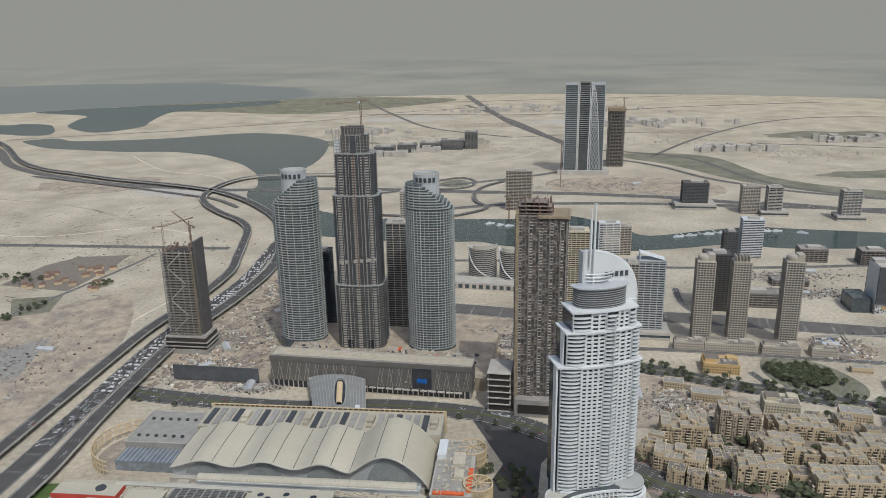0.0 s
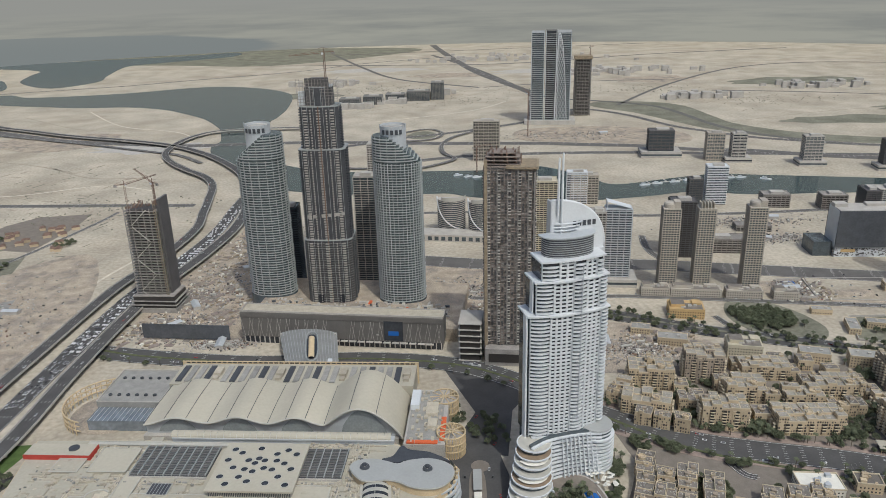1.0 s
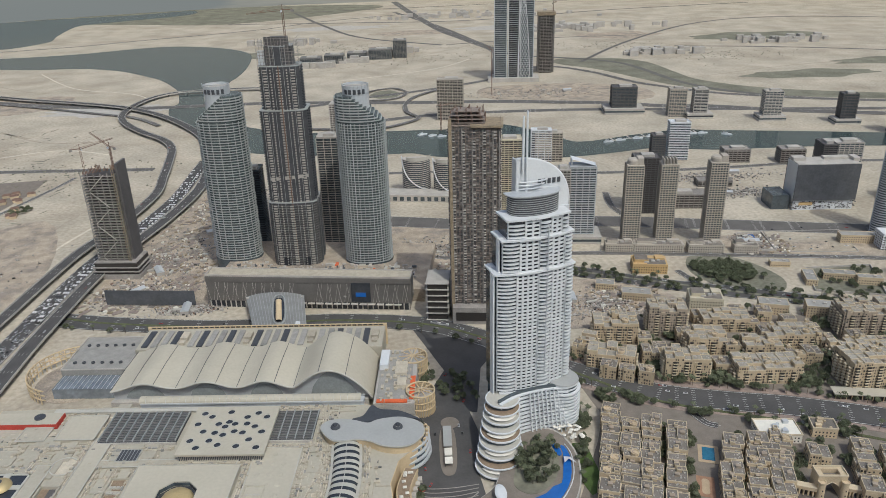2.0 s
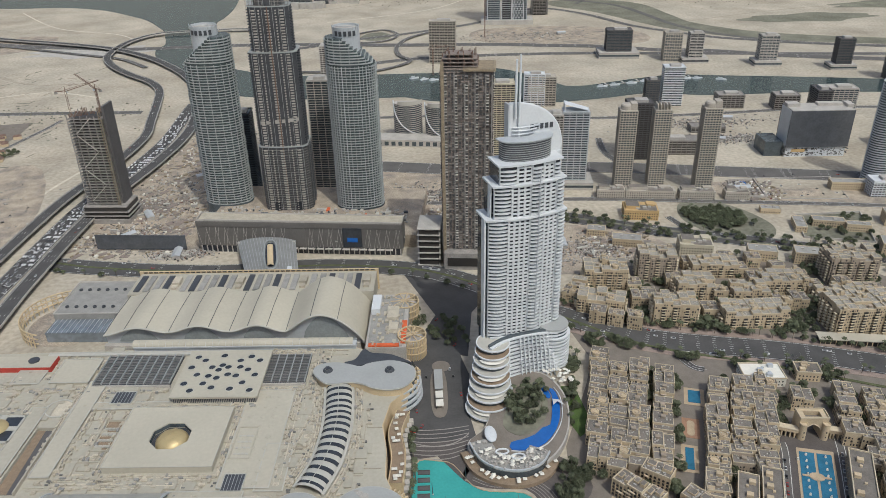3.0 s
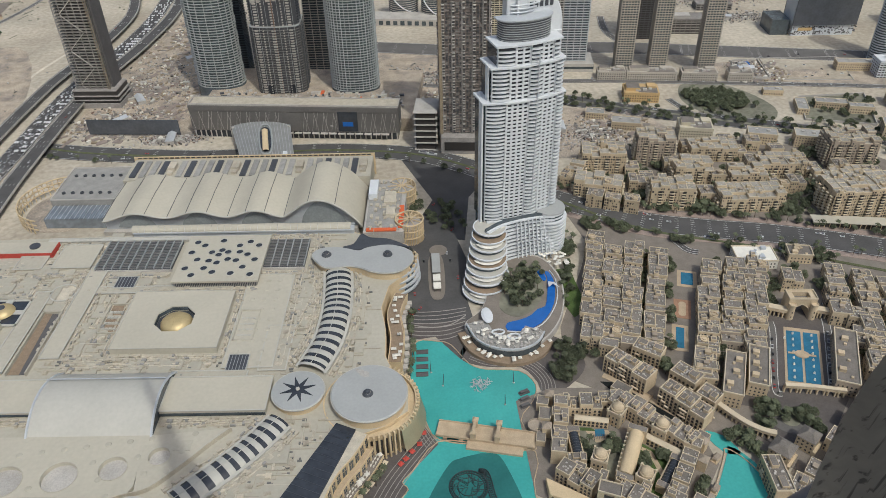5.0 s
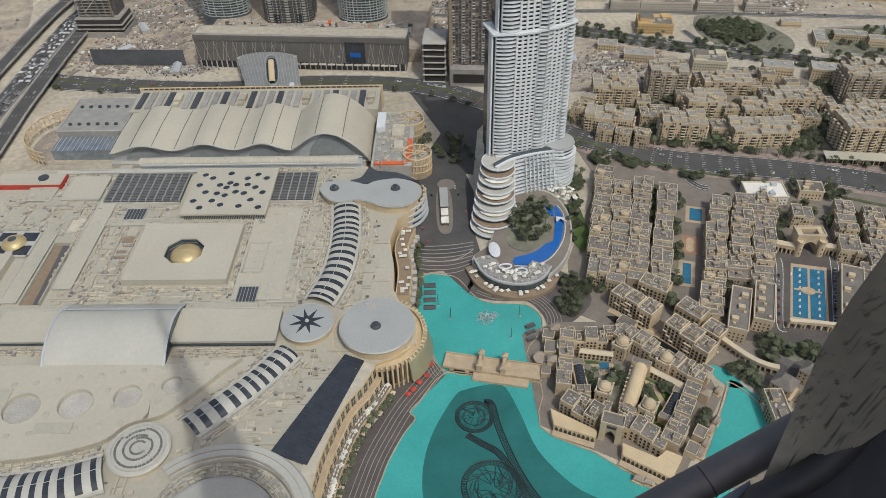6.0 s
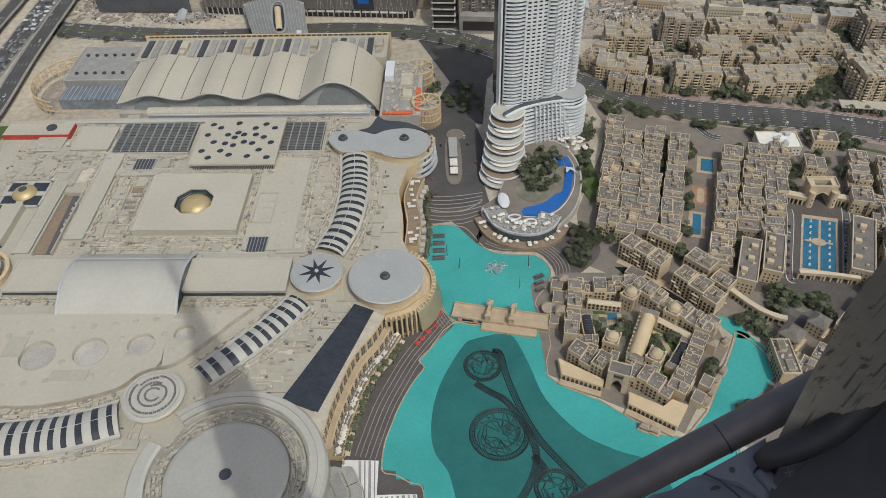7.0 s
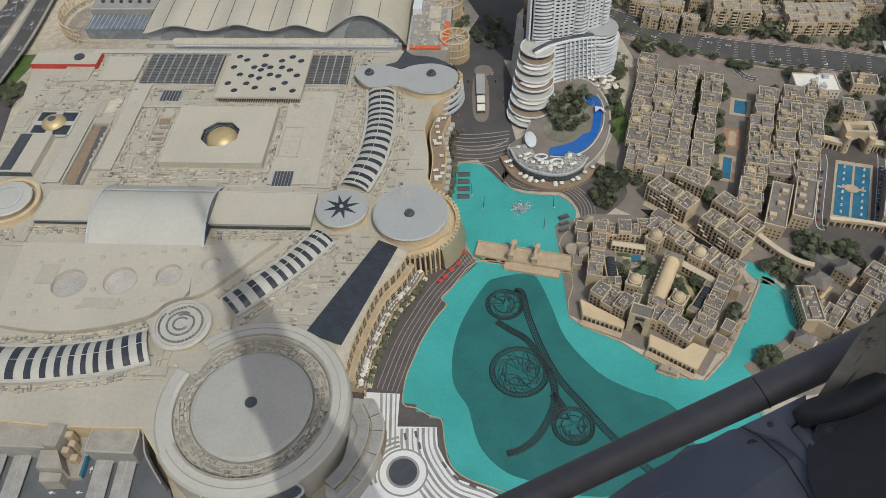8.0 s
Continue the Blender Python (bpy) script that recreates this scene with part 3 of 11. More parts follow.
patch("west_lawn", [(-392, 680), (-404, 640), (-412, 612), (-425, 615), (-425, 680)], LAWN, "green lawn beside the mall ramp", 0.3, per=1)
patch("west_ramp", [(-378, 640), (-398, 600), (-392, 540), (-380, 500), (-420, 500), (-420, 610)], ASPHALT, "dark ramp road beside the mall", 0.35, per=1)

# ---- roads ----
def road(name, pts, width, label, z=0.45, material=ASPHALT, edge=True, per=8, high=False):
    """A carriageway with pale edge lines; a high one has parapets and piers."""
    line = curve_through(pts, per)
    base = setting(name, Kit().ribbon(line, width, z, 1.4 if high else 0.4), material, label)
    if edge:
        marks = Kit()
        for off in (width / 2 - 1.0, -width / 2 + 1.0):
            marks.ribbon(shifted(line, off), 0.45, z + 0.06, 0.05)
        part("edge_line", marks, PAINT, base, "white painted edge lines")
        dash = Kit()
        lanes = max(int(width / 4.2), 1)
        for n in range(1, lanes):
            off = -width / 2 + 1 + (width - 2) * n / lanes
            side = shifted(line, off)
            for i in range(0, len(side) - 1, 2):
                a, b = Vector(side[i]), Vector(side[i + 1])
                for s in range(0, max(int((b - a).length / 12), 1)):
                    p = a + (b - a).normalized() * 12 * s
                    dash.ribbon([tuple(p), tuple(p + (b - a).normalized() * 4)], 0.3, z + 0.06, 0.05)
        if dash.f:
            part("lane_mark", dash, PAINT, base, "dashed white lane markings")
    if high:
        for off in (width / 2 + 0.2, -width / 2 - 0.2):
            part("parapet", Kit().ribbon(shifted(line, off), 0.5, z + 1.1, 2.6), CONCRETE, base, "pale concrete parapet")
        pier = Kit().box(0, 0, 0, width * 0.55, 2.2, z - 1.3).mesh("pier", CONCRETE)
        for i in range(2, len(line) - 2, 5):
            p, q = Vector(line[i]), Vector(line[i + 1])
            a = math.degrees(math.atan2((q - p).y, (q - p).x)) + 90
            part("pier", pier, None, base, at=pose(p.x, p.y, 0, 0, 0, a))
    return line


HIGHWAY_WEST = road("road_viaduct_west", [(-520, 520), (-497, 690), (-480, 836), (-452, 1063), (-418, 1200), (-398, 1340), (-408, 1440), (-419, 1532), (-437, 1645), (-473, 1723), (-531, 1792), (-584, 1865), (-622, 1937), (-640, 2004), (-638, 2097), (-617, 2180), (-570, 2245), (-479, 2264), (-335, 2264), (-210, 2230)],
                    17, "elevated dark asphalt carriageway of a highway", 8.0, high=True)
HIGHWAY_EAST = road("road_viaduct_east", [(-440, 540), (-418, 680), (-411, 827), (-390, 1035), (-348, 1208), (-325, 1350), (-330, 1484), (-350, 1600), (-385, 1720), (-440, 1830), (-530, 1960), (-648, 2076), (-800, 2165), (-984, 2252), (-1148, 2352), (-1303, 2450), (-1466, 2620), (-1700, 2960), (-2000, 3300)],
                    19, "elevated dark asphalt carriageway of a highway", 8.0, high=True)
HIGHWAY_LOW = road("road_low", [(-480, 540), (-458, 700), (-445, 836), (-422, 1050), (-385, 1200), (-360, 1340), (-354, 1482), (-350, 1560)], 26, "crowded road at ground level between viaducts", 0.5)
road("road_loop", [(-1278, 2345), (-1072, 2240), (-860, 2128), (-700, 2036), (-600, 1975), (-520, 1880)], 13, "curved highway ramp", 3.0, material=ASPHALT_OLD)
road("road_cross_far", [(-1900, 3000), (-1711, 2915), (-1480, 2580), (-1303, 2410), (-1148, 2310), (-984, 2212), (-792, 2146), (-613, 2096), (-450, 2090), (-305, 2085), (-141, 2060), (100, 2010), (330, 1976), (471, 1938), (608, 1900), (731, 1840), (857, 1807), (1032, 1720), (1400, 1600), (1700, 1520)], 34, "far highway crossing the desert", 1.0, material=ASPHALT_OLD)
road("road_cross_near", [(-60, 1800), (150, 1860), (465, 1850), (800, 1790), (1087, 1735), (1700, 1620)], 26, "far highway beside the canal district", 0.6, material=ASPHALT_OLD)
road("road_far_link", [(380, 2230), (390, 2310), (430, 2560), (460, 2790), (392, 3089), (310, 3455), (220, 4180), (170, 4690)], 40, "long straight desert highway", 0.6, material=ASPHALT_OLD)
road("road_far_diagonal", [(-220, 2010), (-141, 2029), (-34, 2093), (112, 2142), (285, 2225), (399, 2302), (500, 2420), (585, 2440), (683, 2321), (762, 2140), (849, 2032), (923, 1954), (1015, 1900), (1113, 1847), (1500, 1700)], 22, "curving far highway", 0.8, material=ASPHALT_OLD)
road("road_ramp_far", [(230, 2190), (194, 2150), (125, 2079), (90, 1989), (88, 1895), (112, 1829), (70, 1778), (0, 1745), (-150, 1770)], 12, "looping interchange ramp", 4.0, material=ASPHALT_OLD)
road("road_ramp_loop", [(-90, 2065), (29, 2051), (80, 2080), (98, 2140), (68, 2198), (20, 2186), (-25, 2140), (-40, 2100)], 10, "round interchange loop", 3.0, material=ASPHALT_OLD)
road("road_west", [(-1300, 1600), (-955, 1575), (-827, 1562), (-575, 1534), (-445, 1518)], 20, "desert side road", 0.5, material=ASPHALT_OLD)
road("road_west_track", [(-760, 1050), (-668, 1256), (-607, 1425), (-590, 1490)], 9, "narrow road along a hedge", 0.5, material=ASPHALT_OLD)
road("road_lake_shore", [(-1800, 3150), (-1520, 3246), (-1200, 3330), (-969, 3438), (-500, 3640), (-227, 3860), (200, 4050)], 14, "pale far shore road", 0.5, material=ASPHALT_OLD)
for i, pts in enumerate(([(148, 4150), (317, 3543), (429, 2993), (500, 2700)], [(560, 2640), (630, 2607), (816, 2448), (893, 2100), (1010, 1930), (1199, 1819), (1600, 1700)], [(-384, 4300), (-200, 3700), (-28, 3270), (283, 2980)], [(700, 2500), (998, 2899), (1433, 3308), (1862, 3404), (2400, 3195)],
                         [(-670, 3895), (-100, 3780), (500, 3700), (1200, 3900), (2000, 4000)], [(1110, 2735), (1500, 2600), (2100, 2300)], [(300, 2980), (700, 3050), (1090, 3030)], [(-384, 4300), (300, 4350), (1400, 4450)])):
    road("road_desert", pts, (22, 20, 18, 14, 18, 12, 10, 16)[i], "pale far desert highway", 0.4, material=ASPHALT_OLD, edge=False)
for i, (x, y, a, b) in enumerate(((-500, 2900, 260, 60), (1000, 3050, 160, 90), (700, 3400, 300, 90), (1500, 2900, 260, 90), (200, 3350, 180, 70), (-150, 3600, 240, 70), (1300, 2150, 200, 60), (-1000, 2200, 200, 110), (-700, 2080, 160, 60), (1700, 2300, 240, 60))):
    patch("far_flat", [(x + px_ * (1 + 0.2 * math.sin(3.1 * j + i)), y + py_ * (1 + 0.2 * math.cos(2.3 * j + i))) for j, (px_, py_) in enumerate(oval(a, b, 14, 2))], (DRYGRASS, SITE, CONCRETE)[i % 3], "levelled desert plot", 0.15 + 0.004 * i)
BOULEVARD_BACK = road("road_mall_back", [(-430, 890), (-336, 862), (-198, 834), (-75, 832), (40, 808), (110, 765), (160, 713), (206, 674), (272, 629), (335, 606), (400, 587), (488, 552), (580, 506), (700, 430)], 34, "wide divided boulevard with a planted median", 0.5)
setting("median", Kit().ribbon(curve_through([(-400, 884), (-336, 862), (-198, 834), (-75, 832), (40, 808), (110, 765), (160, 713), (206, 669), (272, 612), (371, 568), (468, 518), (560, 470)], 6), 3.6, 0.85, 0.4), MEDIAN, "planted green median strip")
ROAD_NORTH = road("road_north", [(110, 985), (237, 937), (368, 868), (502, 810), (616, 758), (760, 680)], 31, "divided street with trees", 0.5)
setting("median_north", Kit().ribbon(curve_through([(237, 937), (368, 872), (494, 810), (610, 735), (760, 640)], 6), 5, 0.85, 0.4), DRYGRASS, "planted median strip")
ROAD_BAY = road("road_bay", [(-150, 1190), (2, 1157), (180, 1112), (345, 1100), (527, 1056), (738, 1000), (950, 940)], 44, "broad multi-lane highway with pale verges", 0.5, material=ASPHALT_OLD)
road("road_bay_side", [(0, 1063), (80, 1000), (200, 990), (318, 978), (480, 945), (676, 905), (850, 860)], 12, "frontage street lined with parked cars", 0.5, material=ASPHALT_OLD)
road("road_quay", [(-20, 1410), (130, 1400), (300, 1370), (430, 1340), (640, 1330), (900, 1330), (1200, 1280)], 14, "quay road beside the canal", 0.5, material=ASPHALT_OLD)
road("road_link", [(400, 1230), (390, 1160), (400, 1110)], 12, "link road", 0.43, material=ASPHALT_OLD)
road("road_old_town", [(410, 582), (408, 556), (425, 530), (412, 496), (392, 474)], 11, "narrow street past the gatehouse", 0.44)
road("road_old_town_side", [(288, 622), (292, 600), (300, 575), (310, 568)], 9, "short side street", 0.43)
road("road_north_lane", [(402, 905), (412, 870), (425, 835)], 10, "short tree-lined lane", 0.43)


SIDEWALK = surface("rosy_pavement", (0.30, 0.235, 0.20), 0.85, big=0.16, fine=0.16, size=6, grain=0.8)
for off in (-21.5, 21.5):
    setting("pavement", Kit().ribbon(shifted(BOULEVARD_BACK, off)[44:], 8, 0.62, 0.5), SIDEWALK, "rosy patterned pavement along the boulevard")

# wheel tracks and shallow scrapes on the sand west of the highway
rnd = random.Random(404)
for n, (mat_, lab) in enumerate(((SITE, "darker scraped sand beside the highway"), (DRYGRASS, "scattered dry tufts and wheel tracks"))):
    k = Kit()
    for i in range(260):
        x, y = rnd.uniform(-1150, -480), rnd.uniform(760, 1900)
        if x > -400 - (y - 900) * 0.12 - 90:
            continue
        k.box(x, y, 0.02 + 0.001 * (i % 40), rnd.uniform(4, 34), rnd.uniform(0.8, 3.5), 0.16, rnd.choice((rnd.uniform(0, 180), 66, -20)))
    solid("sand_scrapes", k, mat_, lab, "ground marks", kind="stuff")

# ---- towers ----
def level(pts, z0, thick=0.8):
    return Kit().prism(pts, z0, z0 + thick)


def storeys(parent, outline, z0, z1, step, thick, material, name="floor_slab", lip=1.0):
    """Floor slabs one above another, each a part on one shared mesh."""
    data = level(grown(outline, lip), 0, thick).mesh(name, material)
    n = int((z1 - z0) / step + 0.5)
    for i in range(n):
        part(name, data, None, parent, at=pose(0, 0, z0 + i * step))


def uprights(parent, spots, z0, z1, w, d, material, name="column"):
    data = Kit().box(0, 0, 0, w, d, z1 - z0).mesh(name, material)
    for x, y, a in spots:
        part(name, data, None, parent, at=pose(x, y, z0, 0, 0, a))


def rim_spots(outline, every=1, inset=0.0):
    """Places on an outline, with the way they face."""
    out, n = [], len(outline)
    for i in range(0, n, every):
        x, y = outline[i]
        a, b = outline[i - 1], outline[(i + 1) % n]
        out.append((x * (1 - inset), y * (1 - inset), math.degrees(math.atan2(b[1] - a[1], b[0] - a[0]))))
    return out


def box_spots(w, d, nx, ny):
    out = []
    for i in range(nx + 1):
        x = -w / 2 + w * i / nx
        out += [(x, -d / 2, 0), (x, d / 2, 0)]
    for j in range(1, ny):
        y = -d / 2 + d * j / ny
        out += [(-w / 2, y, 90), (w / 2, y, 90)]
    return out


def plain_tower(label, x, y, rz, w, d, h, step=3.6, skin=HOTEL, glass=GLASS, nx=6, ny=4, crown=None, z0=0.0, thick=1.3, podium=None, colw=0.9, name="tower_block", group=""):
    """An office or hotel tower: glazed core, projecting floor bands, upright piers, roof plant."""
    t = thing(name, label, "building", pose(x, y, z0, 0, 0, rz), group)
    part("glazed_core", Kit().prism(rect(w - 1.6, d - 1.6), 0, h), glass, t, "dark window glazing")
    if y < 1060:
        storeys(t, rect(w, d), 2, h, step, thick, skin, "floor_band")
        if nx:
            uprights(t, box_spots(w, d, nx, ny), 0, h + 1, colw, colw, skin, "pier")
    else:
        bands, piers = Kit(), Kit()
        for i in range(int((h - 2) / step + 0.5)):
            bands.box(0, 0, 2 + i * step, w, d, thick)
        part("floor_band", bands, skin, t, "projecting floor bands", kind="stuff")
        if nx:
            for px_, py_, pa_ in box_spots(w, d, nx, ny):
                piers.box(px_, py_, 0, colw, colw, h + 1, pa_)
            part("pier", piers, skin, t, "upright piers", kind="stuff")
    part("roof_slab", Kit().prism(rect(w, d), h, h + 1.4), skin, t)
    if crown == "round":
        part("crown", Kit().lathe([(w * 0.36, h), (w * 0.36, h + 7), (w * 0.30, h + 9), (0.1, h + 9.5)], 20, -w * 0.1, 0), skin, t, "rounded stone crown")
        part("crown_block", Kit().box(w * 0.28, 0, h, w * 0.36, d * 0.7, 11), skin, t)
    elif crown == "fins":
        data = Kit().box(0, 0, 0, 1.2, d * 0.8, 9).mesh("crown_fin", skin)
        for i in range(5):
            part("crown_fin", data, None, t, at=pose(-w * 0.36 + i * w * 0.18, 0, h))
    elif crown == "slope":
        k = Kit().prism(rect(w * 0.9, d * 0.8), h, h + 1, None)
        k.surf([[(-w * 0.45, -d * 0.4, h + 12), (w * 0.45, -d * 0.4, h + 2)], [(-w * 0.45, d * 0.4, h + 12), (w * 0.45, d * 0.4, h + 2)]])
        part("crown", k, WHITE, t, "white sloping crown")
        part("crown_wall", Kit().box(-w * 0.44, 0, h, 1.2, d * 0.8, 12), WHITE, t)
    else:
        part("plant_room", Kit().box(w * 0.05, 0, h + 1, w * 0.5, d * 0.5, 4.5), CONCRETE, t, "grey rooftop plant room")
        part("parapet", Kit().box(0, d / 2 - 0.4, h + 1, w, 0.6, 1.6).box(0, -d / 2 + 0.4, h + 1, w, 0.6, 1.6).box(w / 2 - 0.4, 0, h + 1, 0.6, d, 1.6).box(-w / 2 + 0.4, 0, h + 1, 0.6, d, 1.6), skin, t)
    if podium:
        pw, pd, ph = podium
        part("podium", Kit().prism(rect(pw, pd), 0, ph), CONCRETE, t, "pale low podium")
        part("podium_glazing", Kit().box(0, 0, ph * 0.35, pw + 0.3, pd + 0.3, ph * 0.3), glass, t)
    return t


def crane(x, y, z, h, jib, rz, tilt=0.0, label="slender tower crane with a long jib"):
    """A lattice tower crane: mast, jib, counter jib, cab."""
    t = thing("tower_crane", label, "crane", pose(x, y, z, 0, 0, rz), "cranes on the building sites")
    mast = Kit()
    for a, b in ((-1, -1), (1, -1), (1, 1), (-1, 1)):
        mast.beam((a, b, 0), (a, b, h), 0.45)
    for i in range(int(h / 4)):
        s = 1 if i % 2 else -1
        mast.beam((-s, -1, i * 4), (s, -1, i * 4 + 4), 0.3)
        mast.beam((-1, s, i * 4), (-1, -s, i * 4 + 4), 0.3)
    part("mast", mast, RUST, t, "rusty lattice mast")
    up = math.tan(radians(tilt))
    arm = Kit().beam((-jib * 0.3, 0, h + 1), (0, 0, h + 1), 0.9).beam((0, -0.8, h), (jib, -0.8, h + jib * up), 0.5).beam((0, 0.8, h), (jib, 0.8, h + jib * up), 0.5).beam((0, 0, h + 2), (jib, 0, h + 1 + jib * up), 0.4)
    arm.beam((0, 0, h), (0, 0, h + 7), 0.7).beam((0, 0, h + 7), (jib * 0.7, 0, h + 1 + jib * 0.7 * up), 0.22).beam((0, 0, h + 7), (-jib * 0.3, 0, h + 1), 0.22)
    part("jib", arm, RUST, t, "lattice jib with stays")
    part("cab", Kit().box(1.6, 1.6, h - 2, 2, 2, 2.4), WHITE, t)
    part("counterweight", Kit().box(-jib * 0.27, 0, h - 2, 4, 2, 3), RAW, t)
    return t


def sign_bars(parent, n, w, h, z, place):
    """Plain dark bars in place of a maker's name."""
    for i in range(n):
        u = (i - (n - 1) / 2) / n * w
        x, y, a = place(u)
        part("sign_bar", Kit().box(0, 0, 0, w / n * 0.62, 0.5, h), SLATE, parent, "plain dark sign bar", at=pose(x, y, z, 0, 0, a))


def lens_tower(x, y, z, rz, flip, label):
    """A residential tower of curved plan with a stepped sloping top and a round sign drum."""
    t = thing("residential_tower", label, "tower", pose(x, y, z, 0, 0, rz), "twin curved towers")
    rx, ry, n = 32.0, 21.0, 40
    plan = oval(rx, ry, n, 2.2)
    full, step = 196.0, 3.55
    part("glazed_core", Kit().prism(grown(plan, 0.955), -14, full + 2), TWINGLASS, t, "sea-green window glazing")
    part("plinth", Kit().prism(grown(plan, 1.03), -14, 2), GLASS, t, "glazed plinth")
    rings = []
    for q in range(4):
        rings.append(Kit().prism([(px_ * (1.004 + 0.034 * max(0.0, math.sin(i * 1.257 + q * 1.9))), py_ * (1.004 + 0.05 * max(0.0, math.sin(i * 1.257 + q * 1.9)))) for i, (px_, py_) in enumerate(plan)], 0, 0.75).mesh("balcony_band", TWINGREY))
    for i in range(int((full - 2) / step + 0.5)):
        part("balcony_band", rings[(i * 7 + i // 3) % 4], None, t, at=pose(0, 0, 2 + i * step))
    if flip < 0:
        uprights(t, [s for i, s in enumerate(rim_spots(plan, 2)) if i % 3], 2, full, 0.8, 0.9, SILVER, "rib")
    uprights(t, rim_spots(grown(plan, 0.985), 2 if flip > 0 else 1), 2, full, 0.5, 1.5, TWINGREY, "mullion")
    # the stepped top: each floor is cut back on the low side
    floors = 9
    for i in range(floors):
        cut = -rx + (i + 1) * (1.25 * rx / floors)
        pts = [(max(px, cut) if flip > 0 else min(px, -cut), py) for px, py in plan]
        part("top_storey", Kit().prism(grown(pts, 0.96), full + 2 + i * step, full + 2 + (i + 1) * step), TWINGLASS, t)
        part("top_band", Kit().prism(grown(pts, 1.012), full + 2 + i * step, full + 3.3 + i * step), TWINGREY, t)
        bars = Kit()
        for bx, by, ba in rim_spots(grown(pts, 0.985), 2):
            bars.box(bx, by, full + 2 + i * step, 0.4, 0.6, step, ba)
        part("top_mullions", bars, TWINGREY, t, kind="stuff")
    top = full + 2 + floors * step
    cx = -1.0 if flip > 0 else -4.0
    part("sign_drum", Kit().lathe([(17.0, full - 4), (17.0, top + 12), (16.2, top + 12), (16.2, full - 4)], 28, cx, 4), SILVER, t, "pale metal sign drum", smooth=False)
    part("drum_cap", Kit().lathe([(0.1, top + 9), (16.5, top + 9)], 28, cx, 4), CONCRETE, t)
    ring = Kit()
    for i in range(9):
        a = radians(200 + i * 17)
        ring.box(cx + 17.6 * math.cos(a), 4 + 17.6 * math.sin(a), top + 9, 0.4, 0.4, 5)
    ring.tube([(cx + 17.4 * math.cos(radians(a)), 4 + 17.4 * math.sin(radians(a)), top + 14) for a in range(190, 351, 16)], 0.35, 6)
    part("crown_rail", ring, TWINGREY, t)
    sign_bars(t, 5, 30, 6.0, top + 2, lambda u: (cx + 17.9 * math.sin(u / 17.9), 4 - 17.9 * math.cos(u / 17.9), math.degrees(u / 17.9)))
    return t


TWIN_WEST = lens_tower(-200, 1012, 18, -4, 1, "curved apartment tower of silver balconies and sea-green glass")
TWIN_EAST = lens_tower(-16, 972, 18, -4, -1, "curved apartment tower of silver ribs and sea-green glass")


def bowed(hw, hd, n=8, swell=3.0):
    """A block outline whose fronts swell a little, with cut corners."""
    front = [(-hw + 4 + (2 * hw - 8) * i / n, -hd - swell * math.sin(math.pi * i / n)) for i in range(n + 1)]
    return front + [(hw, -hd + 5), (hw, hd - 5)] + [(-x, -y) for x, y in front] + [(-hw, hd - 5), (-hw, -hd + 5)]


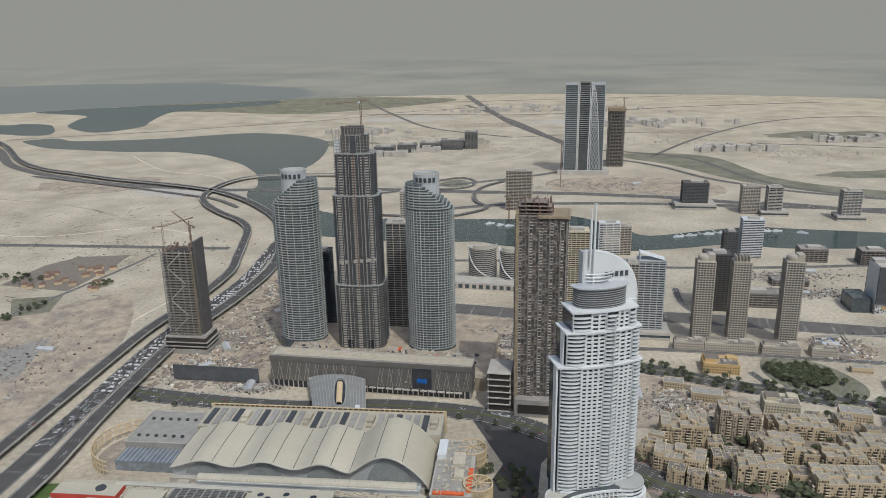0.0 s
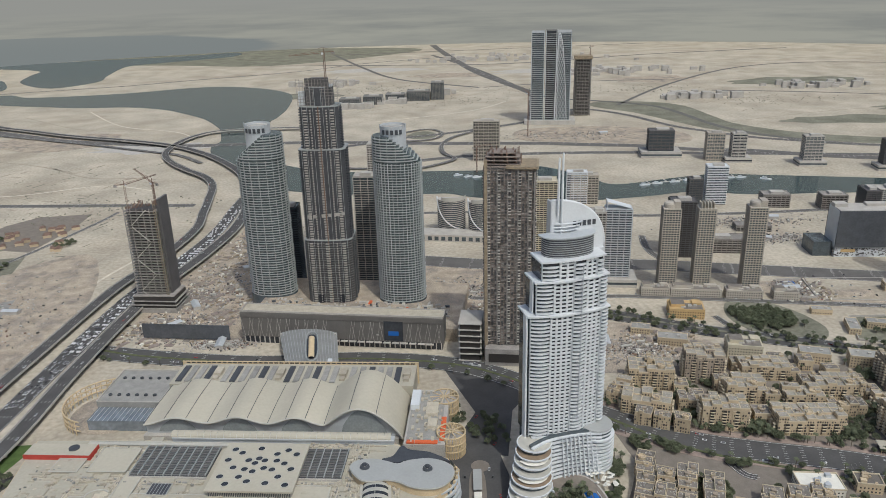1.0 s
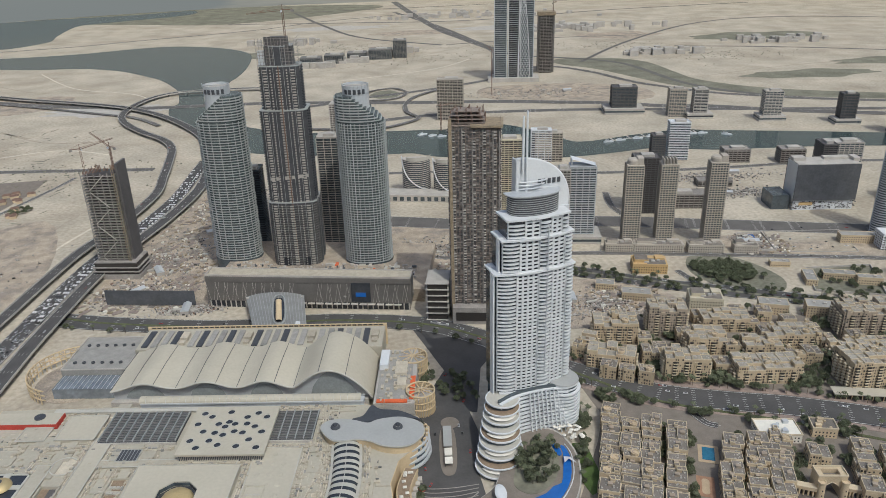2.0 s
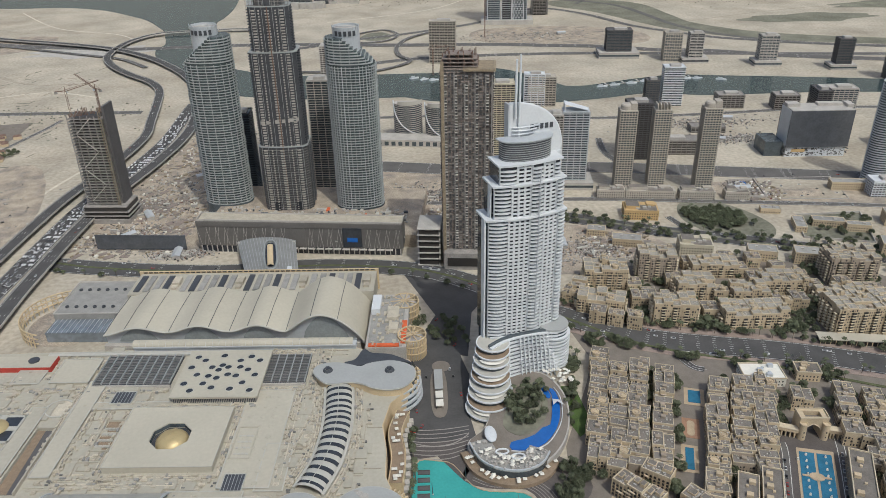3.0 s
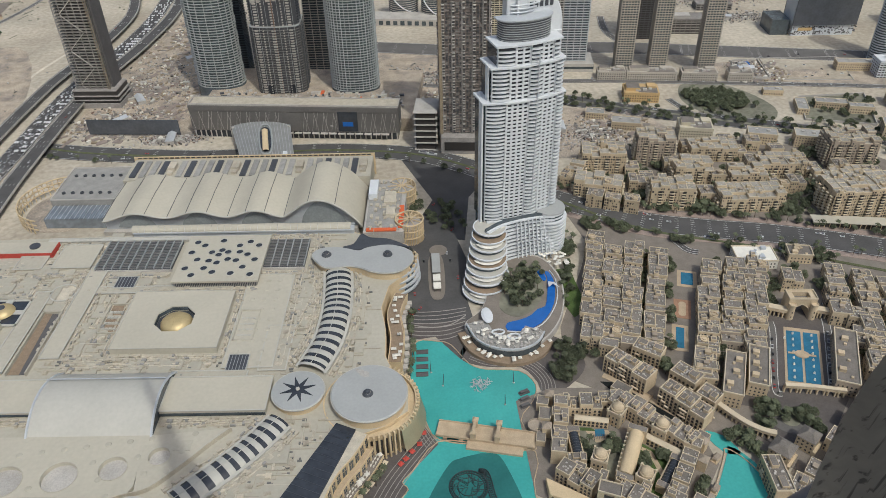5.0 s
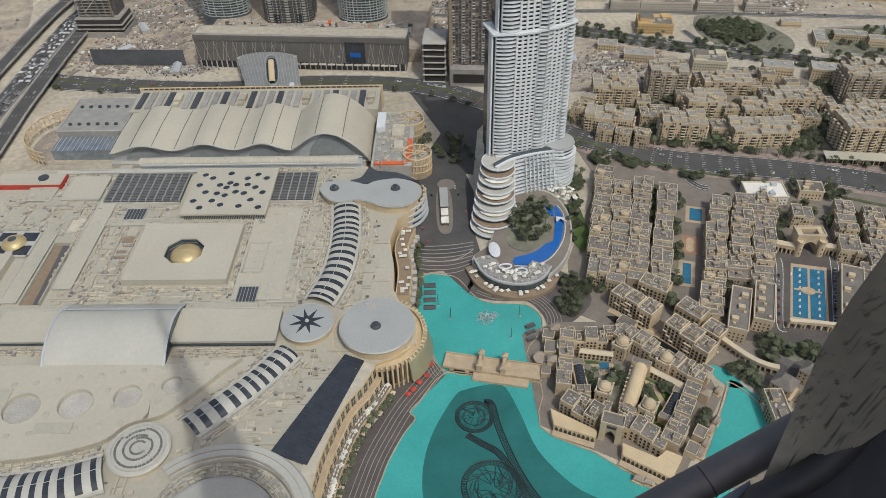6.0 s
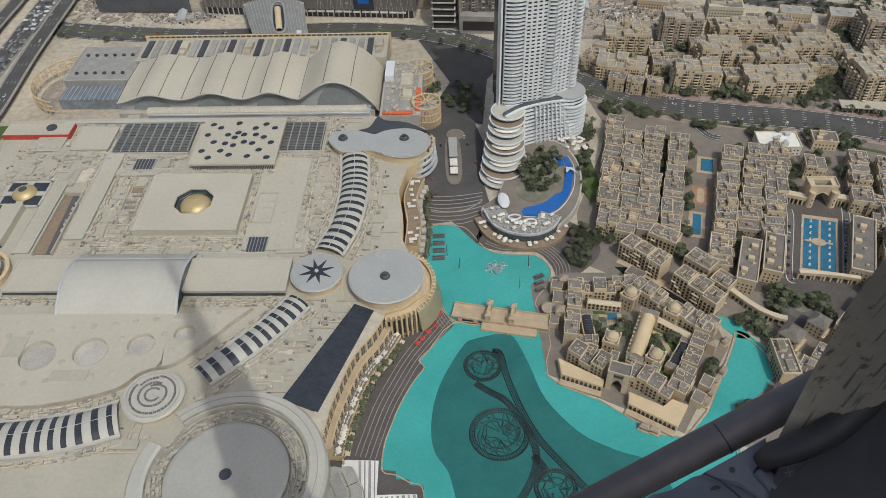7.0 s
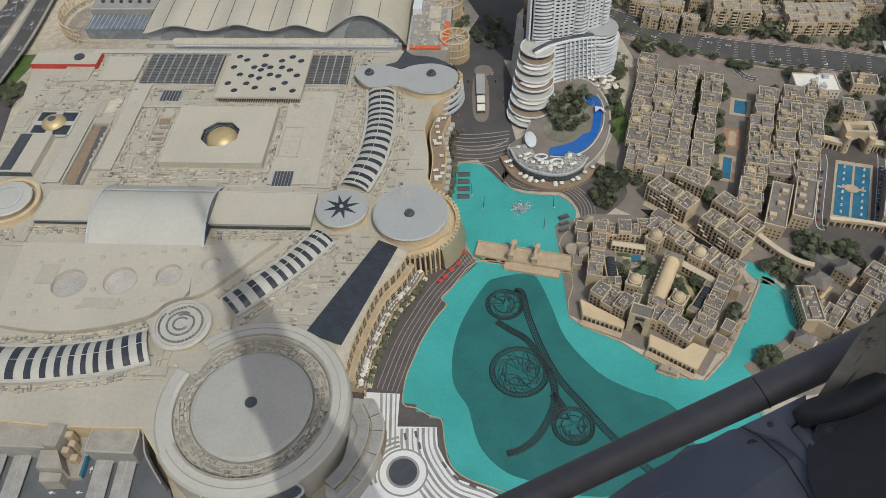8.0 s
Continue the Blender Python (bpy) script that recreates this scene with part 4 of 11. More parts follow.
def dark_spire():
    """The tall unfinished tower with three setbacks: dark cladding strips between columns of bare balconies."""
    t = thing("unfinished_tower", "tall unfinished tower of dark cladding strips and bare balconies", "tower", pose(-112, 990, 18, 0, 0, -5))
    tiers = [(32, 23, 0, 90, 3.5), (30.5, 20, 90, 213, 3.5), (26, 16, 213, 268, 3.5), (18, 12, 268, 292, 3.5)]
    for i, (hw, hd, z0, z1, step) in enumerate(tiers):
        plan = bowed(hw, hd)
        part("core", Kit().prism(grown(plan, 0.97), z0 - (14 if i == 0 else 0), z1), SPIRE, t, "dark cladding body")
        if i == 0:
            storeys(t, plan, z0 + 2, z1, step, 0.6, FANGREY, "floor_slab", 1.01)
        for j, u in enumerate([-0.92, -0.62, -0.28, 0.28, 0.62, 0.92]):
            x = u * (hw - 3)
            y = -hd - 3.0 * math.sin(math.pi * (u * 0.5 + 0.5)) - 0.2
            part("pale_line", Kit().box(x, y, z0, 0.4, 0.6, z1 - z0 + 2), RIBGREY, t)
        bal = Kit()
        for u, w in ((-0.76, 4.4), (-0.45, 1.6), (0.0, 5.0), (0.45, 1.6), (0.76, 4.4)):
            bal.box(u * (hw - 3), -hd - 3.0 * math.sin(math.pi * (u * 0.5 + 0.5)) - 0.6, 0, w, 2.4, 1.3)
        side = Kit()
        for y in (-hd * 0.5, 0.2 * hd):
            side.box(hw, y, 0, 2.4, 5, 1.3).box(-hw, y, 0, 2.4, 5, 1.3)
        front_mesh, side_mesh = bal.mesh("front_balcony", CONCRETE), side.mesh("side_balcony", SLATE)
        for k in range(int((z1 - z0) / step)):
            if i in (0, 1, 2):
                part("front_balcony", front_mesh, None, t, at=pose(0, 0, z0 + 1.5 + k * step), kind="stuff")
                part("side_balcony", side_mesh, None, t, at=pose(0, 0, z0 + 1.5 + k * step), kind="stuff")
        if i == 0:
            for u in (-0.45, 0.45):
                part("cladding_strip", Kit().box(u * hw, -hd - 3.4, 0, 7, 1.0, 12), DARKGLASS, t)
            uprights(t, rim_spots(plan, 1), 0, z1, 0.7, 0.7, CHAR, "column")
        part("setback_edge", Kit().prism(grown(plan, 1.01), z1, z1 + 0.8), RIBGREY, t)
        if i:
            part("belt", Kit().prism(grown(plan, 1.004), z0 + 0.5, z0 + 1.3), FANGREY, t, "grey setback edge")
    for u, w in ((-0.8, 5), (-0.55, 4), (-0.1, 5), (0.2, 4), (0.55, 7), (0.85, 4)):
        part("belt_panel", Kit().box(u * 27.5, -20.6 - 3.0 * math.sin(math.pi * (u * 0.5 + 0.5)), 123 + 2.5 * u, w, 1.6, 4.2), CONCRETE, t, "pale unclad panel")
    part("hoist_mast", Kit().box(1.5, -25.5, 0, 1.2, 1.2, 270), RUST, t, "rust-red hoist mast")
    for i in range(6):
        part("crown_wall", Kit().box(-13 + i * 5.2, -12.6, 268, 4.4, 1.2, 36), CHAR, t, "dark crown cladding")
    part("lift_core", Kit().box(0, 2, 290, 22, 16, 12), CHAR, t)
    part("site_hoarding", Kit().box(-21, -9, 270, 8, 6, 17), WHITE, t, "white wrapped hoist housing")
    lattice = Kit()
    for z in range(270, 306, 4):
        lattice.beam((-26, -14, z), (26, -14, z), 0.4)
        lattice.beam((24, -14, z), (24, 12, z), 0.4)
    for x in range(-26, 27, 4):
        lattice.beam((x, -14, 264), (x, -14, 300 + x % 5), 0.4)
    part("scaffold", lattice, RAW, t, "thin scaffold lattice", kind="stuff")
    return t


dark_spire()
crane(-102, 985, 300, 52, 44, 178, -4)
crane(-250, 1180, 0, 95, 40, 60)


def podium_wall():
    t = thing("podium_building", "long dark podium with slanting mesh cladding and a screen", "building", pose(-88, 905, 0, 0, 0, -10.5))
    w, d, h = 262, 78, 44
    part("body", Kit().prism(rect(w, 24, 0, -27), 10, h), PODIUM, t, "grey mesh cladding")
    part("recess", Kit().prism(rect(w - 4, 20, 0, -27), 0, 10), DARKGLASS, t, "dark glazed ground floor")
    part("roof_deck", Kit().prism(rect(w - 3, 22, 0, -27), h, h + 0.3), ROOFDUCT, t, "dusty unfinished roof deck")
    part("site_deck", Kit().prism(rect(w + 20, 150, 4, 61), 0, 17.6), SITE, t, "sandy building deck round the tower feet")
    rnd = random.Random(19)
    for mat_, n, lab in ((CONCRETE, 300, "stacked pale site material"), (SLATE, 150, "dark machinery and stacked steel"), (ORANGE, 26, "orange site barriers"), (PALE, 60, "white site cabins and lorries")):
        k = Kit()
        for i in range(n):
            s = rnd.uniform(1.0, 4.0)
            k.box(rnd.uniform(-0.49, 0.49) * w, rnd.choice((rnd.uniform(-36, -18), rnd.uniform(-10, 60), rnd.uniform(-10, 60))), 17.6, s * rnd.uniform(0.8, 2.6), s, rnd.uniform(0.5, 3.0), rnd.choice((0, 90, 20)))
        part("site_material", k, mat_, t, lab, kind="stuff")
    part("parapet", Kit().box(0, -d / 2 + 0.5, h, w, 1, 2.2).box(0, -15.5, h, w, 1, 1.6).box(w / 2 - 0.5, -27, h, 1, 24, 2.2).box(-w / 2 + 0.5, -27, h, 1, 24, 2.2), CONCRETE, t)
    for i in range(64):
        x = -w / 2 + 4 + i * (w - 8) / 63
        lean = 5 if i % 3 else -4
        part("slanting_rib", Kit().beam((x, -d / 2 - 0.3, 11), (min(max(x + lean, -w / 2), w / 2), -d / 2 - 0.3, h - 8), 0.32), CONCRETE, t)
    part("fascia", Kit().box(0, -d / 2 - 0.4, h - 7, w + 0.5, 0.8, 6.5), PODIUM, t)
    part("bare_panel", Kit().box(-3, -d / 2 - 0.5, 11, 22, 1.0, h - 19), PODIUM, t, "plain grey cladding panel")
    s = part("screen", Kit().box(68, -d / 2 - 0.9, 12, 24, 1.4, 26), DARKGLASS, t, "large dark advertising screen")
    part("screen_picture", Kit().box(68, -d / 2 - 1.7, 19, 13, 0.2, 6), BLUE, s, "dim blue picture on the screen")
    for i in range(15):
        part("canopy", Kit().box(-40 + i * 11, -d / 2 - 2, 8.5, 9, 4, 0.8), CONCRETE, t)
    for i in range(40):
        part("column", Kit().box(-w / 2 + 3 + i * (w - 6) / 39, -d / 2 + 0.5, 0, 1.2, 1.2, 10), CONCRETE, t)
    return t


podium_wall()


def metro_roof():
    """A broad seamed shell over the boulevard with a long oval skylight."""
    t = thing("entrance_canopy", "grey curved shell canopy with a long oval skylight", "building")

    def at_(u, v, lift=0.0):
        left = (-152 - 20 * v, 786 + 84 * v)
        right_ = (-92 - 8 * v, 782 + 82 * v)
        z = 15 + 9 * v + 2.6 * math.sin(math.pi * u) - 3.0 * abs(2 * u - 1) ** 3
        return (left[0] + (right_[0] - left[0]) * u, left[1] + (right_[1] - left[1]) * u, z + lift)
    part("shell", Kit().surf([[at_(i / 16, j / 10) for i in range(17)] for j in range(11)]).surf([[at_(i / 16, j / 10, -1.2) for i in range(17)] for j in range(11)]), SHELLGREY, t, "grey standing-seam shell", smooth=True)
    for i in range(19):
        part("seam", Kit().tube([at_(i / 18, j / 10, 0.15) for j in range(11)], 0.28, 4), RIBGREY, t)
    part("front_fascia", Kit().tube([at_(i / 16, 0, -0.6) for i in range(17)], 1.2, 6), CONCRETE, t, "pale rolled edge", smooth=True)
    ring = [(-127 + px_ * 0.995 + py_ * -0.09, 826 + py_) for px_, py_ in oval(7.5, 31, 28, 3)]
    slope = lambda p, lift: (p[0], p[1], 16.5 + 9 * (p[1] - 784) / 82 + lift)
    part("skylight_rim", Kit().tube([slope(p, 2.4) for p in ring], 1.1, 6, True), RIBGREY, t, "raised oval skylight rim", smooth=True)
    inner = grown(ring, 0.84, -127, 826)
    k = Kit()
    k.v = [slope(p, 2.2) for p in inner]
    k.f = [tuple(range(len(inner)))]
    part("skylight_glass", k, DARKGLASS, t, "dark skylight glass")
    vault_rows = [[(-127 + 3.6 * math.cos(th) - 0.09 * v, 822 + v, 17 + 9 * (822 + v - 784) / 82 + 2.6 + 2.2 * math.sin(th)) for th in [math.pi * j / 8 for j in range(9)]] for v in (-22, -11, 0, 11, 22)]
    part("skylight_vault", Kit().surf(vault_rows), STONE, t, "cream vaulted skylight ridge", smooth=True)
    for x, y in ((-150, 790), (-94, 786), (-170, 866), (-102, 860), (-124, 788), (-134, 864)):
        part("pier", Kit().box(x, y, 0, 3, 3, 14 if y < 820 else 22), CONCRETE, t)
    part("kiosk", Kit().box(-103, 796, 17, 5, 8, 2.6), WHITE, t, "small white roof plant box")
    return t


metro_roof()


def frame_tower(label, x, y, rz, w, d, h, nx, ny, step, concrete, core, braces=False, name="unfinished_tower", inner=0.78, z0=0, thick=0.9, colw=1.0):
    """A bare concrete frame: slabs, columns, lift core."""
    t = thing(name, label, "tower", pose(x, y, z0, 0, 0, rz))
    # Solid core stands in for the interior; HOLLOW cores put its shade into colour.
    part("shaded_core", Kit().prism(rect(w * inner, d * inner), 0, h - 3), core, t, "solid core in place of the open interior")
    storeys(t, rect(w, d), 3, h, step, thick, concrete, "floor_slab")
    uprights(t, box_spots(w - 0.6, d - 0.6, nx, ny), 0, h, colw, colw, concrete, "column")
    if braces:
        n = int(h / 24)
        for i in range(n):
            a, b = (-w * 0.30, w * 0.2) if i % 2 else (w * 0.2, -w * 0.30)
            part("brace", Kit().beam((a, -d / 2 - 0.5, 8 + i * 24), (b, -d / 2 - 0.5, 30 + i * 24), 1.0), CONCRETE, t, "diagonal concrete brace")
    return t


lt = frame_tower("unfinished brown concrete frame tower with diagonal braces", -367, 1020, -8, 46, 34, 152, 5, 4, 4.0, RAW, HOLLOW, True)
part("shear_wall", Kit().box(24.5, 3, 0, 3.2, 27, 163), CHAR, lt, "dark blank end wall")
part("podium_frame", Kit().box(3, -4, 0, 66, 44, 7).box(3, -4, 11, 66, 44, 1).box(3, -4, 17, 66, 44, 1).box(3, -4, 24, 60, 40, 1), RAW, lt, "unfinished podium decks")
# Dark solid between the decks; its colour plays their shade.
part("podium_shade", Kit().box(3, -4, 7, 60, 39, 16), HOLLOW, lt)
stubs = Kit()
for i in range(26):
    stubs.box(-20 + (i * 7.3) % 42, -14 + (i * 4.7) % 28, 150, 0.8, 0.8, 4 + (i * 3) % 9)
part("rebar_stubs", stubs, RUST, lt, "bare columns and formwork on top")
hoist = Kit()
for z in range(0, 160, 4):
    hoist.beam((21, -18.5, z), (24, -18.5, z + 4), 0.4)
hoist.beam((21, -18.5, 0), (21, -18.5, 164), 0.5).beam((24, -18.5, 0), (24, -18.5, 164), 0.5)
part("hoist_mast", hoist, SCAFFOLD, lt, "ochre builders' hoist mast")
crane(-386, 1010, 150, 34, 42, 20, 12)
crane(-355, 1030, 150, 30, 40, 140, 20)

bt = frame_tower("unfinished brown concrete residential tower with bare slabs", 113, 826, -10, 58, 36, 243, 15, 9, 3.4, RAWBROWN, RAW, False, "unfinished_tower", 0.9, 0, 0.5, 0.6)
part("upper_deck", Kit().box(-8, 0, 243, 40, 28, 1).box(-8, 0, 247, 40, 28, 1).box(-8, 0, 251, 38, 26, 1).box(-8, 0, 255, 30, 22, 1), RAWBROWN, bt)
top = Kit()
for i in range(40):
    top.box(-27 + (i * 5.9) % 40, -13 + (i * 7.1) % 26, 243, 0.9, 0.9, 8 + (i * 5) % 11)
part("rebar_stubs", top, RUST, bt, "bare columns and shuttering on top")
part("hoist_tower", Kit().box(-26.5, -19.2, 0, 3.4, 2.6, 250), SCAFFOLD, bt, "ochre hoist tower")
part("safety_deck", Kit().box(14, -1, 240, 36, 40, 2.4), SCAFFOLD, bt, "ochre safety deck round the top")
for x, z, n_ in ((-25, 0, 236), (-13.5, 0, 240), (-2, 0, 226), (9.5, 0, 240), (21, 0, 238), (28, 0, 236)):
    part("shear_pier", Kit().box(x, -18.6, z, 1.5, 1.6, n_), RAW, bt, "grey shear pier")
part("side_block", Kit().box(-46, -2, 0, 28, 40, 1).box(-46, -2, 9, 28, 40, 1).box(-46, -2, 17, 28, 40, 1).box(-46, -2, 25, 28, 40, 1).box(-46, -2, 33, 28, 40, 1).box(-46, -2, 41, 28, 40, 1).box(-46, -2, 49, 28, 40, 1), CONCRETE, bt, "pale unfinished side block")
# Near-black fill between the side slabs, coloured as their shade.
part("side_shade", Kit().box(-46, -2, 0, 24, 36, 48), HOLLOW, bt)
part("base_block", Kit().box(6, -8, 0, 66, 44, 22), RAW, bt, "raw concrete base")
# Dark sheet on the base wall, painted as a shaded opening.
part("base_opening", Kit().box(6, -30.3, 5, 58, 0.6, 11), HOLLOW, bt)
fill, gaps, shade_boxes = Kit(), Kit(), Kit()
rnd = random.Random(3)
for f in range(69):
    z = 3.5 + 3.4 * f
    for i in range(15):
        x = -27 + 3.87 * i
        for y in (-17.6, 17.6):
            pick = rnd.random()
            if pick < 0.42:
                shade_boxes.box(x + rnd.uniform(-0.3, 0.3), y, z, rnd.uniform(1.4, 3.0), 2.2, rnd.uniform(1.9, 2.9))
            elif pick < 0.7:
                fill.box(x, y, z, rnd.uniform(2.0, 3.4), 0.7, rnd.uniform(0.9, 2.8))
            if i % 3 == 1 and rnd.random() < 0.8:
                gaps.box(x, y * 1.07, z - 0.4, 3.0, 2.2, rnd.uniform(0.5, 1.2))
    for j in range(9):
        y = -15 + 3.7 * j
        for x in (-28.6, 28.6):
            if rnd.random() < 0.55:
                shade_boxes.box(x, y, z, 2.2, rnd.uniform(1.4, 2.8), rnd.uniform(1.8, 2.8))
            if j % 3 == 1 and rnd.random() < 0.7:
                gaps.box(x * 1.04, y, z - 0.4, 2.0, 2.8, rnd.uniform(0.5, 1.1))
# Charcoal boxes on the fronts; their dark colour is the open bays' shade.
part("bay_void", shade_boxes, CHAR, bt, "dark boxes painted as shaded open bays", kind="stuff")
part("block_infill", fill, RAW, bt, "grey blockwork infill between slabs", kind="stuff")
part("bare_balcony", gaps, CONCRETE, bt, "bare concrete balconies", kind="stuff")
crane(330, 2060, 0, 120, 45, 100, 10)
crane(155, 1700, 0, 60, 40, 30)

# towers behind and around
plain_tower("slender dark glass tower with a rounded side", -180, 1085, -6, 26, 30, 122, skin=GLASS, glass=DARKGLASS, nx=0)
plain_tower("pale slab apartment tower behind the curved ones", -66, 1085, -6, 32, 26, 165, skin=CONCRETE, glass=GLASS, nx=3, ny=2, thick=0.8)
plain_tower("dark unfinished block with a grey top", -72, 1125, -6, 30, 28, 58, skin=CHAR, glass=HOLLOW, nx=5)
plain_tower("tall brown apartment tower far behind", -150, 1180, -6, 24, 24, 205, skin=RAW, glass=HOLLOW, nx=4)
plain_tower("grey unfinished office block", -130, 1120, -6, 40, 26, 150, skin=CHAR, glass=HOLLOW, nx=6)
plain_tower("beige hotel tower with rows of small windows", 190, 1815, -10, 62, 30, 96, skin=HOTEL, glass=HOLLOW, nx=10)
plain_tower("white office tower beyond the curved towers", -60, 1500, -8, 44, 34, 120, skin=CONCRETE, glass=HOLLOW, nx=8)
plain_tower("pale yellow scaffolded apartment tower", 218, 1190, -6, 44, 30, 118, skin=PALEYELLOW, glass=HOLLOW, nx=6)
for i, (x, y, h, c, pod) in enumerate([(369, 1010, 121, "round", None), (424, 1020, 116, "fins", None), (485, 992, 124, "round", None)]):
    plain_tower("sandstone hotel tower with a teal glass strip", x, y, -9, 24, 22, h, 3.5, HOTEL, GLASS, 6, 5, c, name="hotel_tower", group="sandstone hotel towers")
strip = plain_tower("blue glass tower with a white sloping crown", 300, 1035, -9, 38, 24, 116, 3.6, SILVER, GLASS, 4, 3, "slope", podium=(60, 44, 12))
plain_tower("bronze-grey slab office block behind the hotels", 432, 1135, -9, 40, 30, 92, 3.6, CHAR, HOLLOW, 6, 4)
plain_tower("rounded grey apartment tower beside the white hotel", 262, 1005, -9, 22, 24, 122, 3.4, CONCRETE, HOLLOW, 4, 4)
plain_tower("beige residential block on the canal quay", 345, 1440, -9, 54, 26, 56, 3.4, HOTEL, HOLLOW, 8, 3)
plain_tower("dark twin-finned tower by the canal", 330, 1440, -9, 40, 22, 62, 3.6, WHITE, DARKGLASS, 3, 2)
plain_tower("white banded tower with a curved side by the water", 595, 1402, -9, 40, 26, 74, 3.4, WHITE, GLASS, 0, 0)
plain_tower("slim dark office tower by the water", 552, 1395, -9, 26, 24, 52, 3.5, CHAR, GLASS, 4, 3)
plain_tower("dark glass office tower with a stepped top", 615, 1800, -9, 60, 34, 62, 3.6, CHAR, GLASS, 6, 3, podium=(96, 60, 14))
plain_tower("beige ribbed tower beyond the canal", 726, 1740, -9, 40, 28, 64, 3.5, HOTEL, GLASS, 7, 4)
plain_tower("dark glass tower with a pale edge", 772, 1715, -9, 32, 28, 66, 3.5, CONCRETE, DARKGLASS, 2, 2, podium=(60, 40, 12))
plain_tower("grey tower with pale corner piers", 922, 1662, -9, 40, 28, 66, 3.5, CONCRETE, GLASS, 5, 3, podium=(60, 44, 12))
plain_tower("dark slim tower beyond the canal", 1068, 1600, -9, 34, 26, 66, 3.5, CHAR, GLASS, 4, 3, podium=(56, 40, 12))
plain_tower("dark tower at the end of the canal", 1130, 1500, -9, 40, 30, 80, 3.5, CHAR, GLASS, 4, 3)
plain_tower("low unfinished block on the near bank", 700, 1370, -9, 50, 30, 24, 3.8, RAW, HOLLOW, 6, 3, name="low_block")
plain_tower("low unfinished block beside the canal", 800, 1345, -9, 46, 30, 26, 3.8, RAW, HOLLOW, 6, 3, name="low_block")
plain_tower("grey apartment block with a slanting roof", 850, 1255, -9, 50, 30, 62, 3.5, CONCRETE, GLASS, 6, 3)
plain_tower("tall dark office slab", 790, 1220, -9, 24, 40, 72, 3.5, CHAR, DARKGLASS, 3, 4)
plain_tower("pale office block with deep window bays", 880, 1110, -9, 60, 36, 50, 4.2, HOTEL, HOLLOW, 5, 3, name="low_block")
plain_tower("low rough frame of a car park under construction", 480, 1150, -9, 130, 30, 22, 4.2, RAW, HOLLOW, 16, 4, name="low_block")
plain_tower("low rust-roofed works sheds on bare ground", 600, 1240, -9, 60, 26, 9, 4.5, RAW, HOLLOW, 8, 3, name="low_block")
for x, y, w, h in ((-196, 2660, 70, 24), (-118, 2690, 66, 26), (-40, 2720, 66, 26), (42, 2735, 80, 32), (112, 2750, 46, 58)):
    plain_tower("dark lattice-clad office block beyond the highway", x, y, -4, w, 50, h, 4.0, FANGREY, GLASS, 9, 5, name="low_block")
plain_tower("white low building with square windows", 735, 935, -9, 46, 26, 22, 3.6, WHITE, HOLLOW, 10, 5, name="low_block")


def ring_tower(label, x, y, r, h, step=3.6, band=SILVER, glass=TEALGLASS, z0=0.0, squash=0.8, rz=0.0):
    t = thing("round_tower", label, "tower", pose(x, y, z0, 0, 0, rz))
    plan = oval(r, r * squash, 28)
    part("glazed_core", Kit().prism(grown(plan, 0.94), 0, h), glass, t, "curved window glazing")
    storeys(t, plan, 1, h, step, 1.4, band, "balcony_band")
    part("roof_slab", Kit().prism(plan, h, h + 1.5), band, t)
    part("plant_room", Kit().lathe([(r * 0.5, h + 1), (r * 0.5, h + 5), (0.1, h + 5)], 20), CONCRETE, t)
    return t


ring_tower("round tower of silver balcony rings", 755, 985, 22, 150, rz=-10)
def crescent_tower(label, x, y, rz, r, h):
    """A curved slab tower with thin floor lines, a tall end wall and a white sweeping edge band."""
    t = thing("curved_tower", label, "tower", pose(x, y, 0, 0, 0, rz), "curved quay towers")
    outer = [(r * math.cos(radians(a)), r * math.sin(radians(a))) for a in range(190, 351, 10)]
    plan = outer + [(r * 0.75, 2), (-r * 0.75, 2)]
    part("glazed_core", Kit().prism(grown(plan, 0.97, 0, -r * 0.4), 0, h), GLASS, t, "curved window glazing")
    storeys(t, plan, 2, h, 3.6, 1.1, CONCRETE, "floor_band", 1.0)
    part("roof_slab", Kit().prism(plan, h, h + 1.2), CONCRETE, t)
    part("crown_wall", Kit().surf([[(x * 1.01, y * 1.01, z) for x, y in outer[4:]] for z in (h, h + 7)]), PALE, t, "pale crown screen")
    sweep = []
    for i in range(17):
        a = radians(200 + 140 * (i / 16) ** 1.6)
        sweep.append((r * 1.02 * math.cos(a), r * 1.02 * math.sin(a), 6 + h * (1 - i / 16) ** 1.5))
    part("sweep_band", Kit().tube(sweep, 1.1, 6), WHITE, t, "white sweeping edge band", smooth=True)
    return t


crescent_tower("curved grey quay tower with a white sweeping edge", 72, 1298, -6, 26, 62)
crescent_tower("smaller curved grey quay tower with a sweeping edge", 120, 1272, -14, 20, 62)


def quay_podium():
    t = thing("quay_podium", "curved pale podium with window arcades below white towers", "building", pose(75, 1255, 0, 0, 0, -12))
    part("body", Kit().prism(rect(150, 36), 0, 12), CONCRETE, t)
    for i in range(12):
        part("window", Kit().box(-66 + i * 12, -18.2, 2, 7, 0.5, 7), GLASS, t)


quay_podium()


